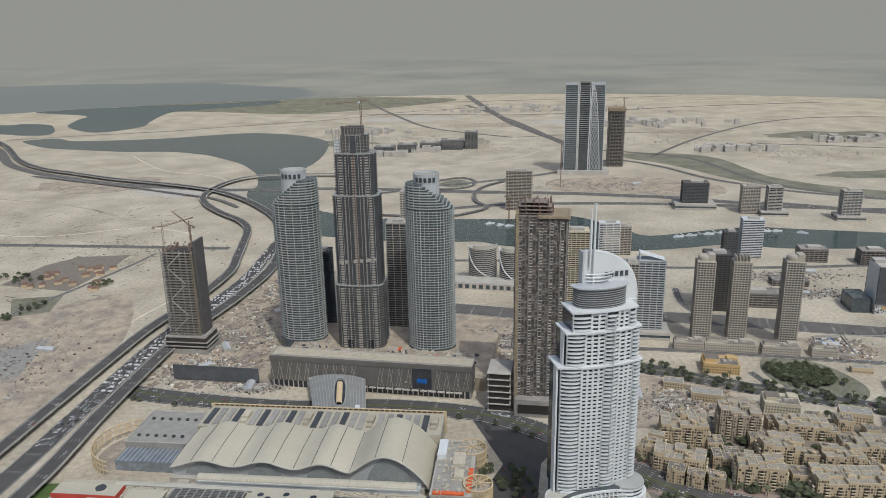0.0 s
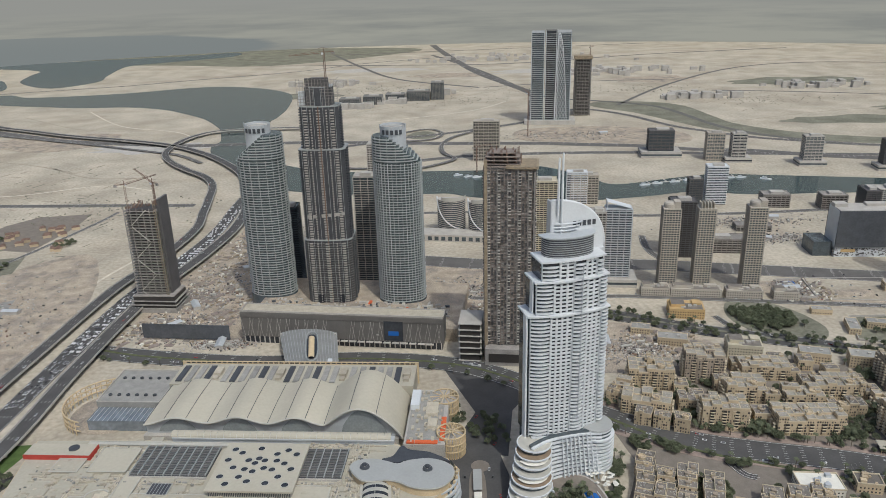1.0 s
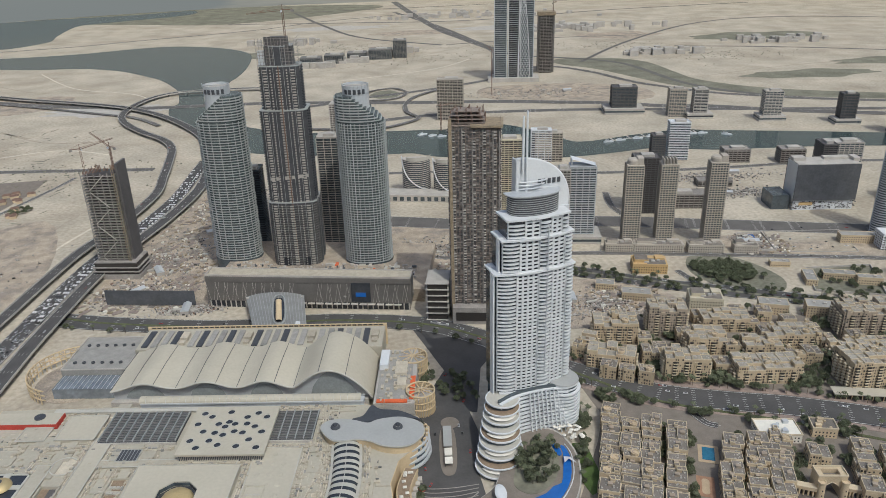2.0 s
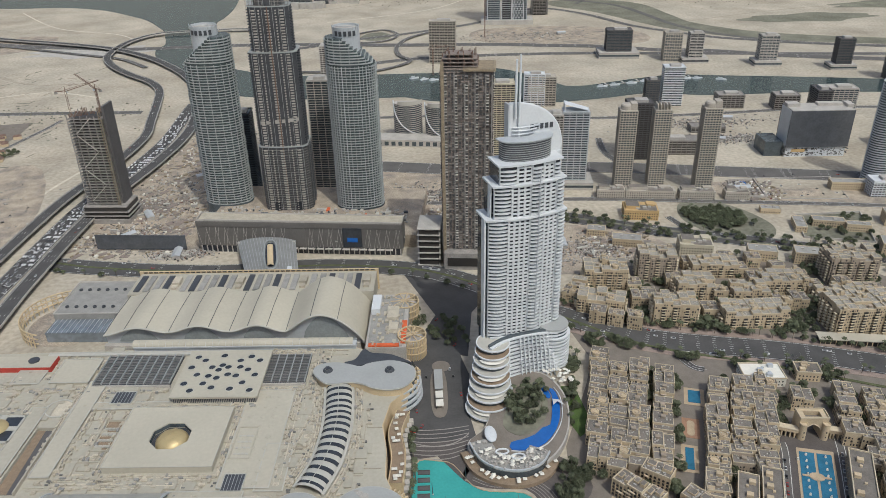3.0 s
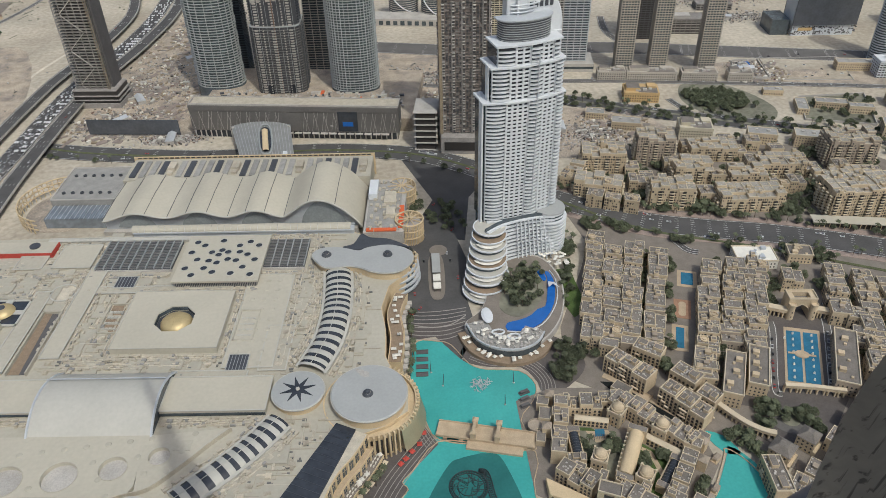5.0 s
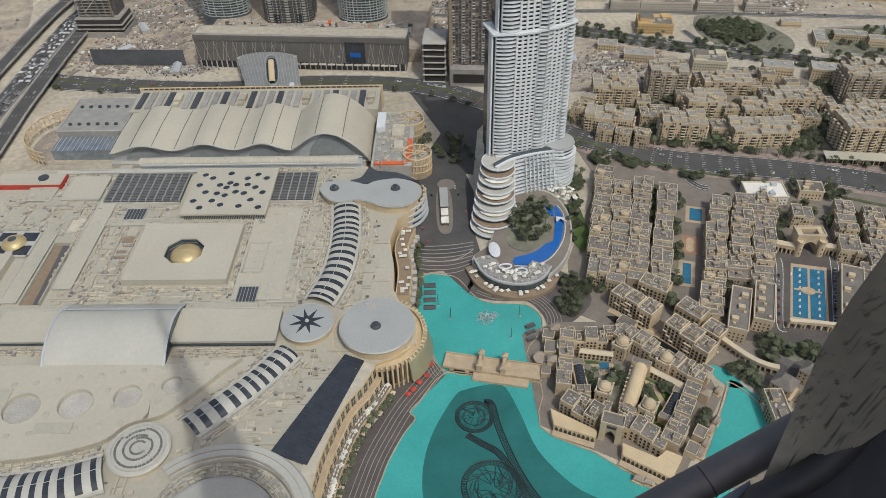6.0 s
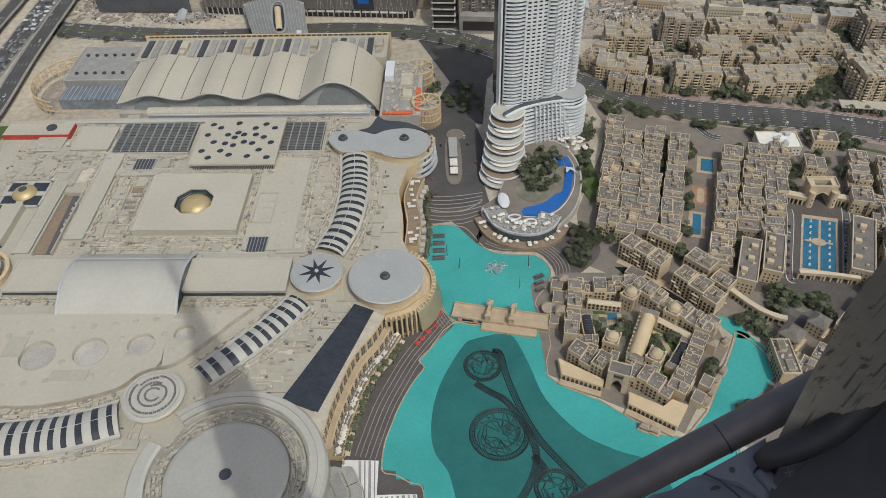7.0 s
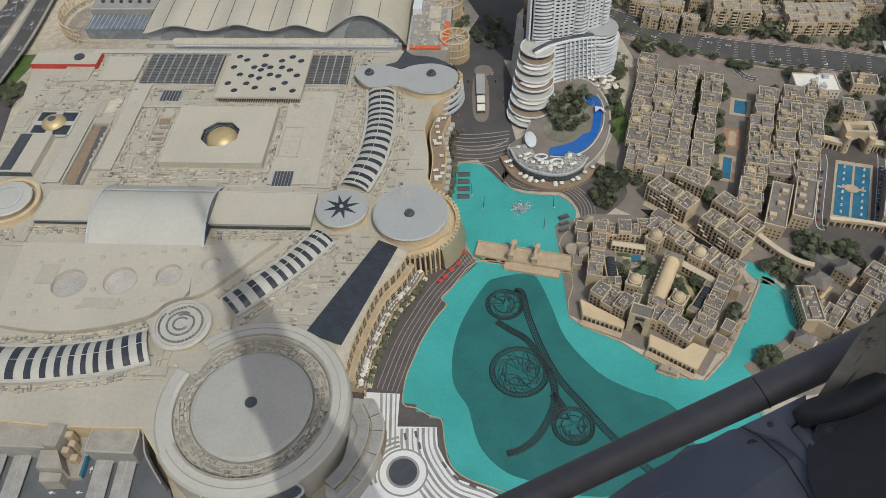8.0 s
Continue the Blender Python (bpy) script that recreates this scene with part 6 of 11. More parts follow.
part("terrace_ring", Kit().lathe([(28, 20), (35, 20), (35, 24.5), (34, 24.5), (34, 21), (28, 21)], 56), STONE, big, "limestone terrace ring")
part("lower_drum", Kit().lathe([(34.5, 0), (34.5, 20)], 56), STONE, big)
for i, (sx, sy, r_) in enumerate(((-3, 19, 3.2), (-6, 22, 2.4), (-1.5, 16.5, 2.0), (-8, 24, 1.4))):
    part("soot_stain", Kit().prism(oval(r_ * 1.2, r_ * 0.8, 11, 2, sx, sy), 33.2, 33.74 + i * 0.01), CONCRETE, big, "grey oval patch")
for i in range(30):
    a = radians(-112 + i * 6)
    part("buttress", Kit().box(36.2 * math.cos(a), 36.2 * math.sin(a), 0, 2.6, 1.3, 25, math.degrees(a)), STONE, big)
    a += radians(3)
    part("drum_window", Kit().box(34.7 * math.cos(a), 34.7 * math.sin(a), 3, 0.4, 1.7, 16, math.degrees(a)), HOLLOW, big)

pea = thing("figure_eight_roof", "grey figure-eight roof with two dark vent cowls", "building", pose(-22, 568, 0))
waist = curve_through([(-42, 2), (-37, 12), (-24, 14), (-13, 11), (0, 5), (7, 8), (16, 10), (30, 10), (43, 4), (50, -6), (48, -19), (38, -30), (25, -32), (12, -28), (2, -21), (-9, -17), (-22, -18), (-33, -14)], 5, close=True)
part("drum", Kit().prism(grown(waist, 0.97, 2, 0), 0, 31), STONE, pea, "limestone drum")
part("disc", Kit().prism(waist, 31, 33), GREYROOF, pea, "pale grey metal roof")
part("gutter", Kit().tube([(x, y, 32) for x, y in waist], 0.6, 5, True), PALE, pea)
part("dark_leaf", Kit().prism(curve_through([(-14, 13), (-4, 17), (4, 32), (12, 25), (30, 20), (48, 5), (39, 8), (23, 11), (10, 10), (-2, 7)], 4, close=True), 29, 32.6), SLATE, pea, "dark leaf-shaped roof")
vent_cap(pea, -29, 2, 33, 4.6)
vent_cap(pea, 27, -5, 33, 4.6)
for i in range(9):
    a = radians(-100 + 14 * i)
    part("buttress", Kit().box(26 + 27 * math.cos(a), -1 + 27 * math.sin(a), 0, 3, 2.4, 26, math.degrees(a)), STONE, pea)
for i, (r, z) in enumerate(((31, 4), (30.5, 10), (30, 16), (29, 22))):
    part("balcony_ring", Kit().lathe([(r - 5, z), (r, z), (r, z + 1.6), (r - 5, z + 1.6)], 24, 26, -2, -75, 35), SILVER, pea, "curved silver balcony")
    part("ring_glass", Kit().lathe([(r - 2.5, z + 1.6), (r - 2.5, z + 6)], 24, 26, -2, -75, 35), GLASS, pea)

spiral = disc_roof("spiral_disc", -178, 306, 20.5, 29, "round cream roof with a dark spiral skylight", PALE)
for r, da, a0, a1 in ((14.8, 0.0, 140, 440), (13.6, 1.0, 440, 500), (9.6, 0.5, 60, 400), (8.4, 1.0, 400, 470), (5.0, 0.0, 40, 330)):
    n = int((a1 - a0) / 10)
    for i in range(n):
        b0, b1 = radians(a0 + 10 * i + 0.8), radians(a0 + 10 * i + 9.2)
        q = r - da * i / n * 1.2
        part("spiral_glass", Kit().prism([((q - 0.7) * math.cos(b0), (q - 0.7) * math.sin(b0)), ((q + 0.7) * math.cos(b0), (q + 0.7) * math.sin(b0)), ((q + 0.7) * math.cos(b1), (q + 0.7) * math.sin(b1)), ((q - 0.7) * math.cos(b1), (q - 0.7) * math.sin(b1))], 29.8, 30.35), FANGREY, spiral)
part("spiral_ledge", Kit().lathe([(17.2, 29.5), (17.2, 30.5), (17.8, 30.5), (17.8, 29.4)], 48), PALE, spiral)
part("ladder_arm", Kit().beam((0, 0, 30.4), (14, -12, 30.2), 0.5, 0.3), ROOFDUCT, spiral)

rot_ = thing("rotunda", "great round hall with a grey disc roof inside a pale ring", "building", pose(-123, 242, 0))
part("drum", Kit().lathe([(40, 0), (40, 25)], 64), CONCRETE, rot_)
part("disc", Kit().lathe([(0.1, 29.5), (20, 29.0), (36, 27.6), (38.5, 26.6), (38.5, 25)], 72), DISCGREY, rot_, "smooth grey disc roof")
part("moat_floor", Kit().lathe([(38, DECK + 0.15), (50, DECK + 0.15)], 64), BLOCKROOF, rot_, "service trench with plant")
part("ring", Kit().lathe([(50, 20), (50, 29), (52, 30), (61, 28.5), (62.5, 26), (62.5, 0)], 80, 0, 0, -150, 128), PALE, rot_, "pale sloping ring roof", smooth=False)
part("ring_west", Kit().lathe([(50, 20), (50, 27), (52, 28), (60, 27), (61.5, 25), (61.5, 0)], 24, 0, 0, 150, 210), PALE, rot_, "pale sloping ring roof")
part("hatch", Kit().lathe([(0.1, 30), (2.6, 29.9), (4.0, 29.6)], 24), SLATE, rot_, "dark round hatch")
part("entrance_glass", Kit().prism(oval(30, 9, 28, 2, 6, -58), 0, 24), GLASS, rot_, "dark glazed entrance lens")
part("entrance_rim", Kit().tube([(6 + 30 * math.cos(t / 14 * math.pi), -58 + 9 * math.sin(t / 14 * math.pi), 24.6) for t in range(0, 29)], 0.9, 6), PALE, rot_)
rnd = random.Random(8)
trench, grilles = Kit(), Kit()
for r in (40.2, 43.0, 46.4, 48.6):
    a = 0.0
    while a < 360:
        e = a + rnd.uniform(6, 34)
        if rnd.random() < 0.75:
            trench.ribbon([(r * math.cos(radians(a + (e - a) * j / 6)), r * math.sin(radians(a + (e - a) * j / 6))) for j in range(7)], rnd.uniform(0.5, 1.1), DECK + rnd.uniform(0.9, 1.8), 0.6)
        a = e + rnd.uniform(1, 6)
for i in range(230):
    a, r = rnd.uniform(0, 360), rnd.choice((41.4, 44.6, 47.4)) + rnd.uniform(-0.5, 0.5)
    (grilles if i % 4 == 0 else trench).box(r * math.cos(radians(a)), r * math.sin(radians(a)), DECK + 0.2, rnd.uniform(0.9, 2.2), rnd.uniform(1, 3.8), rnd.uniform(0.8, 2.2), a)
for i in range(40):
    a = rnd.uniform(0, 360)
    c, s_ = math.cos(radians(a)), math.sin(radians(a))
    trench.beam((39.5 * c, 39.5 * s_, DECK + 1.4), (49.5 * c, 49.5 * s_, DECK + 1.4), 0.5)
tagged(part("trench_plant", trench, ROOF, rot_, "cream ducts and plant in the service trench"), kind="stuff")
tagged(part("trench_grille", grilles, CAPGREY, rot_, "dark grilles in the service trench"), kind="stuff")
part("ring_seam", Kit().lathe([(56.2, 29.2), (56.2, 29.75), (56.6, 29.7), (56.6, 29.1)], 80, 0, 0, -150, 128), ROOFDUCT, rot_)
part("ring_parapet", Kit().lathe([(50.4, 28.5), (50.4, 30.6), (51.2, 30.6), (51.2, 28.5)], 80, 0, 0, -150, 128), ROOFDUCT, rot_)

west_round = disc_roof("west_round_hall", -338, 438, 19, 31, "round white roof on a broad ochre drum", PALE)
part("drum_wide", Kit().lathe([(25, 0), (25, 29), (22, 29), (22, 20)], 48), STONE, west_round, "ochre drum wall")
part("ring_groove", Kit().lathe([(11, 31.9), (11, 32.5), (12.2, 32.4), (12.2, 31.8)], 40), SILVER, west_round)

# dark strip roof and the lakeside arcade
strip_roof = thing("glazed_arcade", "long dark glazed strip roof beside the lake front", "skylight")
quad = [(-43, 374), (-29, 366), (-68, 283), (-92, 296)]
part("glass", Kit().prism(quad, DECK, DECK + 2), DARKGLASS, strip_roof, "dark tinted glass roof")
for i in range(1, 16):
    s = i / 16
    a = (quad[0][0] + (quad[3][0] - quad[0][0]) * s, quad[0][1] + (quad[3][1] - quad[0][1]) * s, DECK + 2.1)
    b = (quad[1][0] + (quad[2][0] - quad[1][0]) * s, quad[1][1] + (quad[2][1] - quad[1][1]) * s, DECK + 2.1)
    part("glazing_bar", Kit().beam(a, b, 0.3), SLATE, strip_roof)
front = thing("lake_front_arcade", "warm limestone terrace front stepping down to the lake", "building")
face = curve_through([(-21, 361), (-31, 344), (-44, 327), (-56.5, 297), (-62, 279), (-65.5, 262)], 8)
part("roof", Kit().ribbon(shifted(face, -4.6), 9.4, DECK + 1.2, 3), ROOFDUCT, front, "pale grey roof strip")
part("upper_wall", Kit().ribbon(shifted(face, -2), 5, DECK + 0.6, DECK), STONE, front, "limestone upper storey")
part("roof_parapet", Kit().ribbon(shifted(face, 0.3), 0.8, DECK + 2, 1.6), STONE, front)
part("lower_storey", Kit().ribbon(shifted(face, 2.4), 5, 14, 14), STONE, front, "limestone lower storey")
part("ledge_floor", Kit().ribbon(shifted(face, 2.6), 3.6, 14.15, 0.2), BRIDGE, front)
part("ledge_parapet", Kit().ribbon(shifted(face, 4.7), 0.6, 15.0, 1.2), STONE, front)
part("terrace", Kit().ribbon(shifted(face, 8), 8, 7, 7), STONE, front, "limestone terrace")
part("terrace_floor", Kit().ribbon(shifted(face, 8), 7, 7.15, 0.2), PAVING, front)
part("terrace_parapet", Kit().ribbon(shifted(face, 11.8), 0.6, 8.1, 1.3), STONE, front)


def walked(path, every):
    """Places (x, y, heading) at even steps along a line."""
    out, left = [], every / 2
    for p, q in zip(path, path[1:]):
        seg = math.hypot(q[0] - p[0], q[1] - p[1])
        while left < seg:
            out.append((p[0] + (q[0] - p[0]) * left / seg, p[1] + (q[1] - p[1]) * left / seg, math.degrees(math.atan2(q[1] - p[1], q[0] - p[0]))))
            left += every
        left -= seg
    return out


for off, z, h, w, step in ((0.55, 15.6, 8, 4.4, 7), (4.95, 7.6, 5, 4.4, 7), (12.05, 0.7, 4.6, 4.2, 6)):
    pane = Kit().box(0, 0, 0, w, 0.3, h).mesh("tall_window", GLASS)
    frame_ = Kit().box(-w / 2, 0, 0, 0.3, 0.5, h).box(w / 2, 0, 0, 0.3, 0.5, h).box(0, 0, 0, 0.25, 0.5, h).box(0, 0, h * 0.62, w, 0.5, 0.25).mesh("window_frame", BRIDGE)
    pier = Kit().box(0, 0, 0, 1.3, 1.1, h + 1.6).box(0, 0, h + 1.0, 1.7, 1.4, 0.6).mesh("pier", STONE)
    for x, y, a in walked(shifted(face, off), step):
        win = part("tall_window", pane, None, front, at=pose(x, y, z, 0, 0, a))
        part("window_frame", frame_, None, win)
        c, s_ = math.cos(radians(a)) * step / 2, math.sin(radians(a)) * step / 2
        part("pier", pier, None, front, at=pose(x + c, y + s_, z - 0.6, 0, 0, a))
awn = Kit().prism(rect(4.6, 3.6), 3.2, 3.9, rect(4.0, 0.8, 0, -1.2)).mesh("canvas_awning", COPING)
for x, y, a in walked(shifted(face, 14), 6.5):
    part("canvas_awning", awn, None, front, "pale canvas awning", at=pose(x, y, 0.6, 0, 0, a))
table = Kit().box(0, 0, 0.7, 1.1, 1.1, 0.08).box(0, 0, 0, 0.12, 0.12, 0.7).box(0.95, 0, 0, 0.5, 0.55, 0.85).box(-0.95, 0, 0, 0.5, 0.55, 0.85).mesh("cafe_table", CANVAS)
for row in (7.2, 9.4):
    for i, (x, y, a) in enumerate(walked(shifted(face, row), 3.2)):
        if i % 9 != 4:
            solid("cafe_table", table, None, "small white cafe table with two white chairs", "table", pose(x, y, 7.15, 0, 0, a + 8 * (i % 3)), "tables on the lake terrace")
north_front = curve_through([(14, 525), (6, 500), (7, 470), (3, 440)], 8)
nf = thing("north_arcade", "limestone shop front with roof terraces and parasols", "building")
part("body", Kit().ribbon(north_front, 12, 16, 16), STONE, nf)
part("deck", Kit().ribbon(north_front, 10, 16.3, 0.3), TIMBER, nf)
part("rail", Kit().ribbon(shifted(north_front, 6.2), 0.5, 17.6, 3), STONE, nf)
for i in range(1, len(north_front) - 1, 2):
    p = shifted(north_front, 8)[i]
    part("awning", Kit().box(p[0], p[1], 6, 4, 5, 3, 0), CONCRETE, nf)

# the wave-roofed hall
hall = thing("wave_hall", "long hall under a cream roof of four rolling waves", "building", mall_at(0, 163, 0))
VALLEYS = [(-124, 22), (-57.5, 25), (4.3, 25), (61.6, 24), (141, 9)]
CREST = [7, 7, 7.5, 22]


def wave(u):
    for (a, za), (b, zb), c in zip(VALLEYS, VALLEYS[1:], CREST):
        if a <= u <= b:
            s = (u - a) / (b - a)
            return za + (zb - za) * s ** (2.2 if c > 10 else 1) + c * (math.sin(math.pi * s) ** (1.2 if s < 0.5 else 0.8) if c > 10 else 0.5 - 0.5 * math.cos(2 * math.pi * s))
    return 9


us = [-124 + 265 * i / 100 for i in range(101)]
part("wave_roof", Kit().surf([[(u, v, wave(u) + lift) for u in us] for v, lift in ((-2, 0), (0, 0.3), (38, 1.5), (74, 0.3), (76, 0))]), ROOF2, hall, "cream membrane wave roof", smooth=True)
part("front_glass", Kit().surf([[(u, 4, 5) for u in us], [(u, 2.5, wave(u) - 0.6) for u in us]]), SILVER, hall, "grey glazed front wall")
part("front_fascia", Kit().tube([(u, -2, wave(u) - 0.2) for u in us], 1.0, 6), PALE, hall, "pale wave fascia")
part("back_wall", Kit().surf([[(u, 73, 0) for u in us], [(u, 73, wave(u) - 0.4) for u in us]]), CONCRETE, hall)
for (a, _), (b, _) in zip(VALLEYS, VALLEYS[1:]):
    mid = (a + b) / 2
    for u in (a, a + (b - a) * 0.33, a + (b - a) * 0.67):
        part("seam", Kit().tube([(u, v, wave(u) + l + 0.15) for v, l in ((-1, 0.1), (0, 0.3), (38, 1.5), (74, 0.3), (75, 0.1))], 0.33, 5), SLATE, hall, "dark roof seam")
    n = [mid + (b - a) * 0.30 * (i / 8 - 1) for i in range(17)]
    part("arch_window", Kit().surf([[(u, 2.2, 12) for u in n], [(u, 2.2, 12 + max((wave(u) - 15) * math.sin(math.pi * i / 16) ** 0.5, 0.05)) for i, u in enumerate(n)]]), ARCHGLASS, hall, "arched grey glazing")
part("base", Kit().box(5, 1, 0, 262, 6, 9), CONCRETE, hall)
part("podium", Kit().box(5, 38, 0, 258, 70, 5), CONCRETE, hall)
tent = Kit().surf([[(x, 5 * math.cos(a), 4.2 * math.sin(a)) for a in [math.pi * j / 8 for j in range(9)]] for x in (-3.1, 0, 3.1)]).mesh("canvas_bay", ROOF2)
tents = thing("canvas_canopy", "row of white canvas canopy bays", "canopy", mall_at(28, 134, DECK + 5.5))
part("edge_beam", Kit().box(0, -5.5, -1.2, 216, 0.8, 1.4).box(0, 5.5, -1.2, 216, 0.8, 1.4).box(0, 0, -5.4, 216, 9, 4.0), SILVER, tents, "grey beam under the canvas")
for i in range(33):
    part("canvas_bay", tent, None, tents, at=pose(-106 + i * 6.5, 0, 0))

back = thing("service_roof", "service roof with dark roof lights behind the wave hall", "building", mall_at(8, 258, 0))
part("body", Kit().prism(rect(272, 46, 0, 3), 0, 24), ROOF, back)
for i in range(26):
    if i % 7 == 4:
        part("plant_box", Kit().box(-128 + i * 10.2, 4, 24, 8, 14, 4.5).box(-128 + i * 10.2, -8, 24, 6, 6, 3), ROOFDUCT, back)
    else:
        part("roof_light", Kit().box(-128 + i * 10.2, 2, 24, 6.4, 34, 1.4), CAPGREY if i % 3 else SLATE, back, "grey ribbed roof light")
part("parapet", Kit().box(0, 26.4, 0, 276, 1.6, 27), STONE, back, "cream latticed parapet")
gap = Kit().box(0, 25.5, 25, 4.6, 0.6, 1.4).mesh("parapet_opening", HOLLOW)
for i in range(44):
    part("parapet_opening", gap, None, back, at=pose(-131 + i * 6.1, 0, 0))

side = thing("side_building", "grey-roofed plant building edged with orange barriers", "building", mall_at(164, 185, 0))
part("body", Kit().prism(rect(40, 100), 0, 21), CONCRETE, side)
part("roof", Kit().prism(rect(34, 94, -1, 0), 21, 21.6), CAPGREY, side, "worn grey roof")
rnd = random.Random(61)
k = Kit()
for i in range(70):
    k.box(rnd.uniform(-16, 15), rnd.uniform(-45, 45), 21.6, rnd.uniform(1, 4), rnd.uniform(1, 7), rnd.uniform(0.6, 2.4))
part("plant_clutter", k, ROOFDUCT, side, "crowded pale plant", kind="stuff")
part("white_block", Kit().box(-14, 24, 21, 9, 30, 7), WHITE, side)
part("orange_edge", Kit().box(17, -24, 21.6, 5, 40, 1.2).box(-2, -47, 21.6, 30, 5, 1.2), ORANGE, side, "orange site barrier edge")
part("plant_a", Kit().box(4, 10, 21.6, 12, 22, 3).box(6, -18, 21.6, 9, 14, 4), ROOFDUCT, side)

gtl = thing("car_park_block", "flat grey-buff roof with two rows of round vents", "building", mall_at(-163, 243, 0))
part("body", Kit().prism(rect(70, 68), 0, 18), CAPGREY, gtl)
part("rim", Kit().box(0, -34, 18, 70, 1, 1.2).box(0, 34, 18, 70, 1, 1.2).box(35, 0, 18, 1, 68, 1.2).box(-35, 0, 18, 1, 68, 1.2), CONCRETE, gtl)
vent = Kit().lathe([(2.0, 0), (2.0, 1.5), (1.5, 1.5), (1.4, 0.6), (0.1, 0.6)], 16).mesh("roof_vent", SLATE)
for i in range(6):
    for v in (16, -20):
        part("roof_vent", vent, None, gtl, at=pose(-26 + i * 10, v, 18))
part("parking_deck", Kit().box(2, -48, 0, 70, 26, 12), FARGLASS, gtl, "blue-grey shaded parking deck")
for i in range(14):
    part("deck_bar", Kit().box(-31 + i * 5, -48, 12, 0.4, 26, 0.4), SILVER, gtl)


def lattice_drum(x, y, r, h, a0, a1, label, top=False):
    t = thing("lattice_drum", label, "structure", pose(x, y, 0))
    n = int((a1 - a0) / 7)
    cols = Kit()
    for i in range(n):
        a, b = radians(a0 + (a1 - a0) * i / n), radians(a0 + (a1 - a0) * (i + 1) / n)
        for z in (h * 0.35, h * 0.68):
            part("lattice_bar", Kit().beam((r * math.cos(a), r * math.sin(a), z), (r * math.cos(b), r * math.sin(b), z + h * 0.32 if i % 2 else z + 0.5), 0.8), STONE, t)
        part("post", Kit().box(r * math.cos(a), r * math.sin(a), 0, 0.9, 0.9, h), STONE, t)
    for z in (h, h * 0.68, h * 0.35):
        part("hoop", Kit().tube([(r * math.cos(radians(a0 + (a1 - a0) * i / 28)), r * math.sin(radians(a0 + (a1 - a0) * i / 28)), z) for i in range(29)], 0.8, 6), STONE, t, "limestone hoop")
    if top:
        for i in range(5):
            a = math.pi * i / 5
            part("spoke", Kit().beam((r * math.cos(a), r * math.sin(a), h), (-r * math.cos(a), -r * math.sin(a), h), 0.9), STONE, t)
        part("inner_drum", Kit().lathe([(r * 0.92, 0), (r * 0.92, h - 6), (0.1, h - 6)], 28), CONCRETE, t)
    return t


lattice_drum(-338, 735, 46, 17, 70, 250, "open ochre lattice ring round a sandy ramp court")
patch("ramp_court", oval(42, 42, 28, 2, -338, 735), SITE, "sandy ramp court", 0.35, per=1)
lattice_drum(27, 700, 15, 22, -120, 130, "cream lattice drum with a spoked top", True)
lattice_drum(30, 632, 14, 24, 0, 360, "cream lattice drum with a spoked top", True)

# west end of the mall
wd = thing("small_dome_hall", "small gold dome on a dark glass square", "building", mall_at(-157, 17, DECK))
part("glass", Kit().prism(rect(36, 32), 0, 2), DARKGLASS, wd, "dark glass roof")
part("frame_cross", Kit().box(0, 0, 2, 6, 34, 0.8).box(0, 0, 2, 38, 5, 0.8).box(0, 16, 1, 38, 2, 1.4).box(0, -16, 1, 38, 2, 1.4).box(18, 0, 1, 2, 34, 1.4).box(-18, 0, 1, 2, 34, 1.4), PALE, wd)
part("dome", Kit().lathe([(10.5, 2.8), (9.8, 4.6), (7, 6.8), (4, 7.8), (3.6, 7.8)], 28), GOLD, wd, "pale gold dome", smooth=True)
part("oculus", Kit().lathe([(3.8, 7.7), (2.5, 8.4), (0.1, 8.6)], 20), SLATE, wd)
gr = thing("glass_hall", "low hall with a dark sloping glass roof side", "building", mall_at(-164, -24, DECK))
part("body", Kit().prism(rect(28, 48), 0, 6), ROOF2, gr)
part("glass_side", Kit().box(-8, 0, 6, 10, 44, 0.6), SLATE, gr)
part("front", Kit().box(0, -24, 1, 28, 0.6, 4.2), GLASS, gr)
slot = thing("light_well", "roof slot with sunlit slats and dark depth painted flat", "light well", mall_at(-113, -20, DECK))
# Shallow tray: charcoal paints the slot's shade, the timber wedge its sunlit wall.
part("dark_floor", Kit().prism(rect(15, 72), 0.1, 0.5), CHAR, slot, "dark sheet painted as the slot's shade")
part("slatted_wall", Kit().surf([[(-7.5, -36, 0.5), (-7.5, 36, 0.5)], [(2.0, -36, 0.6), (-1.0, 36, 0.6)]]), TIMBER, slot, "flat timber-coloured sheet drawn as the sunlit slats")
part("rim_wall", Kit().box(-8, 0, 0, 1.2, 74, 3.4).box(8, 0, 0, 1.2, 74, 3.4).box(0, 36.5, 0, 17, 1.2, 3.4), ROOF, slot)
rh = thing("round_well", "round sunken roof well with a pale rim", "skylight", mall_at(-115, 44, DECK))
part("rim", Kit().lathe([(11, 0), (11, 1.6), (12, 1.6), (12, 0)], 36), PALE, rh)
part("floor", Kit().lathe([(0.1, 0.25), (11, 0.25)], 36), ROOFDUCT, rh)
redb = thing("red_edged_building", "low pale roof with a bright red edge", "building", mall_at(-180, 108, 0))
part("body", Kit().prism(rect(64, 18), 0, 29), ROOF2, redb)
part("red_band", Kit().box(0, -9.2, 24, 65, 0.8, 5).box(32.2, 0, 24, 0.8, 18, 5), RED, redb, "bright red fascia")
part("round_vent", Kit().lathe([(5, 29), (5, 30), (0.1, 30.2)], 24, 12, 2), SLATE, redb)
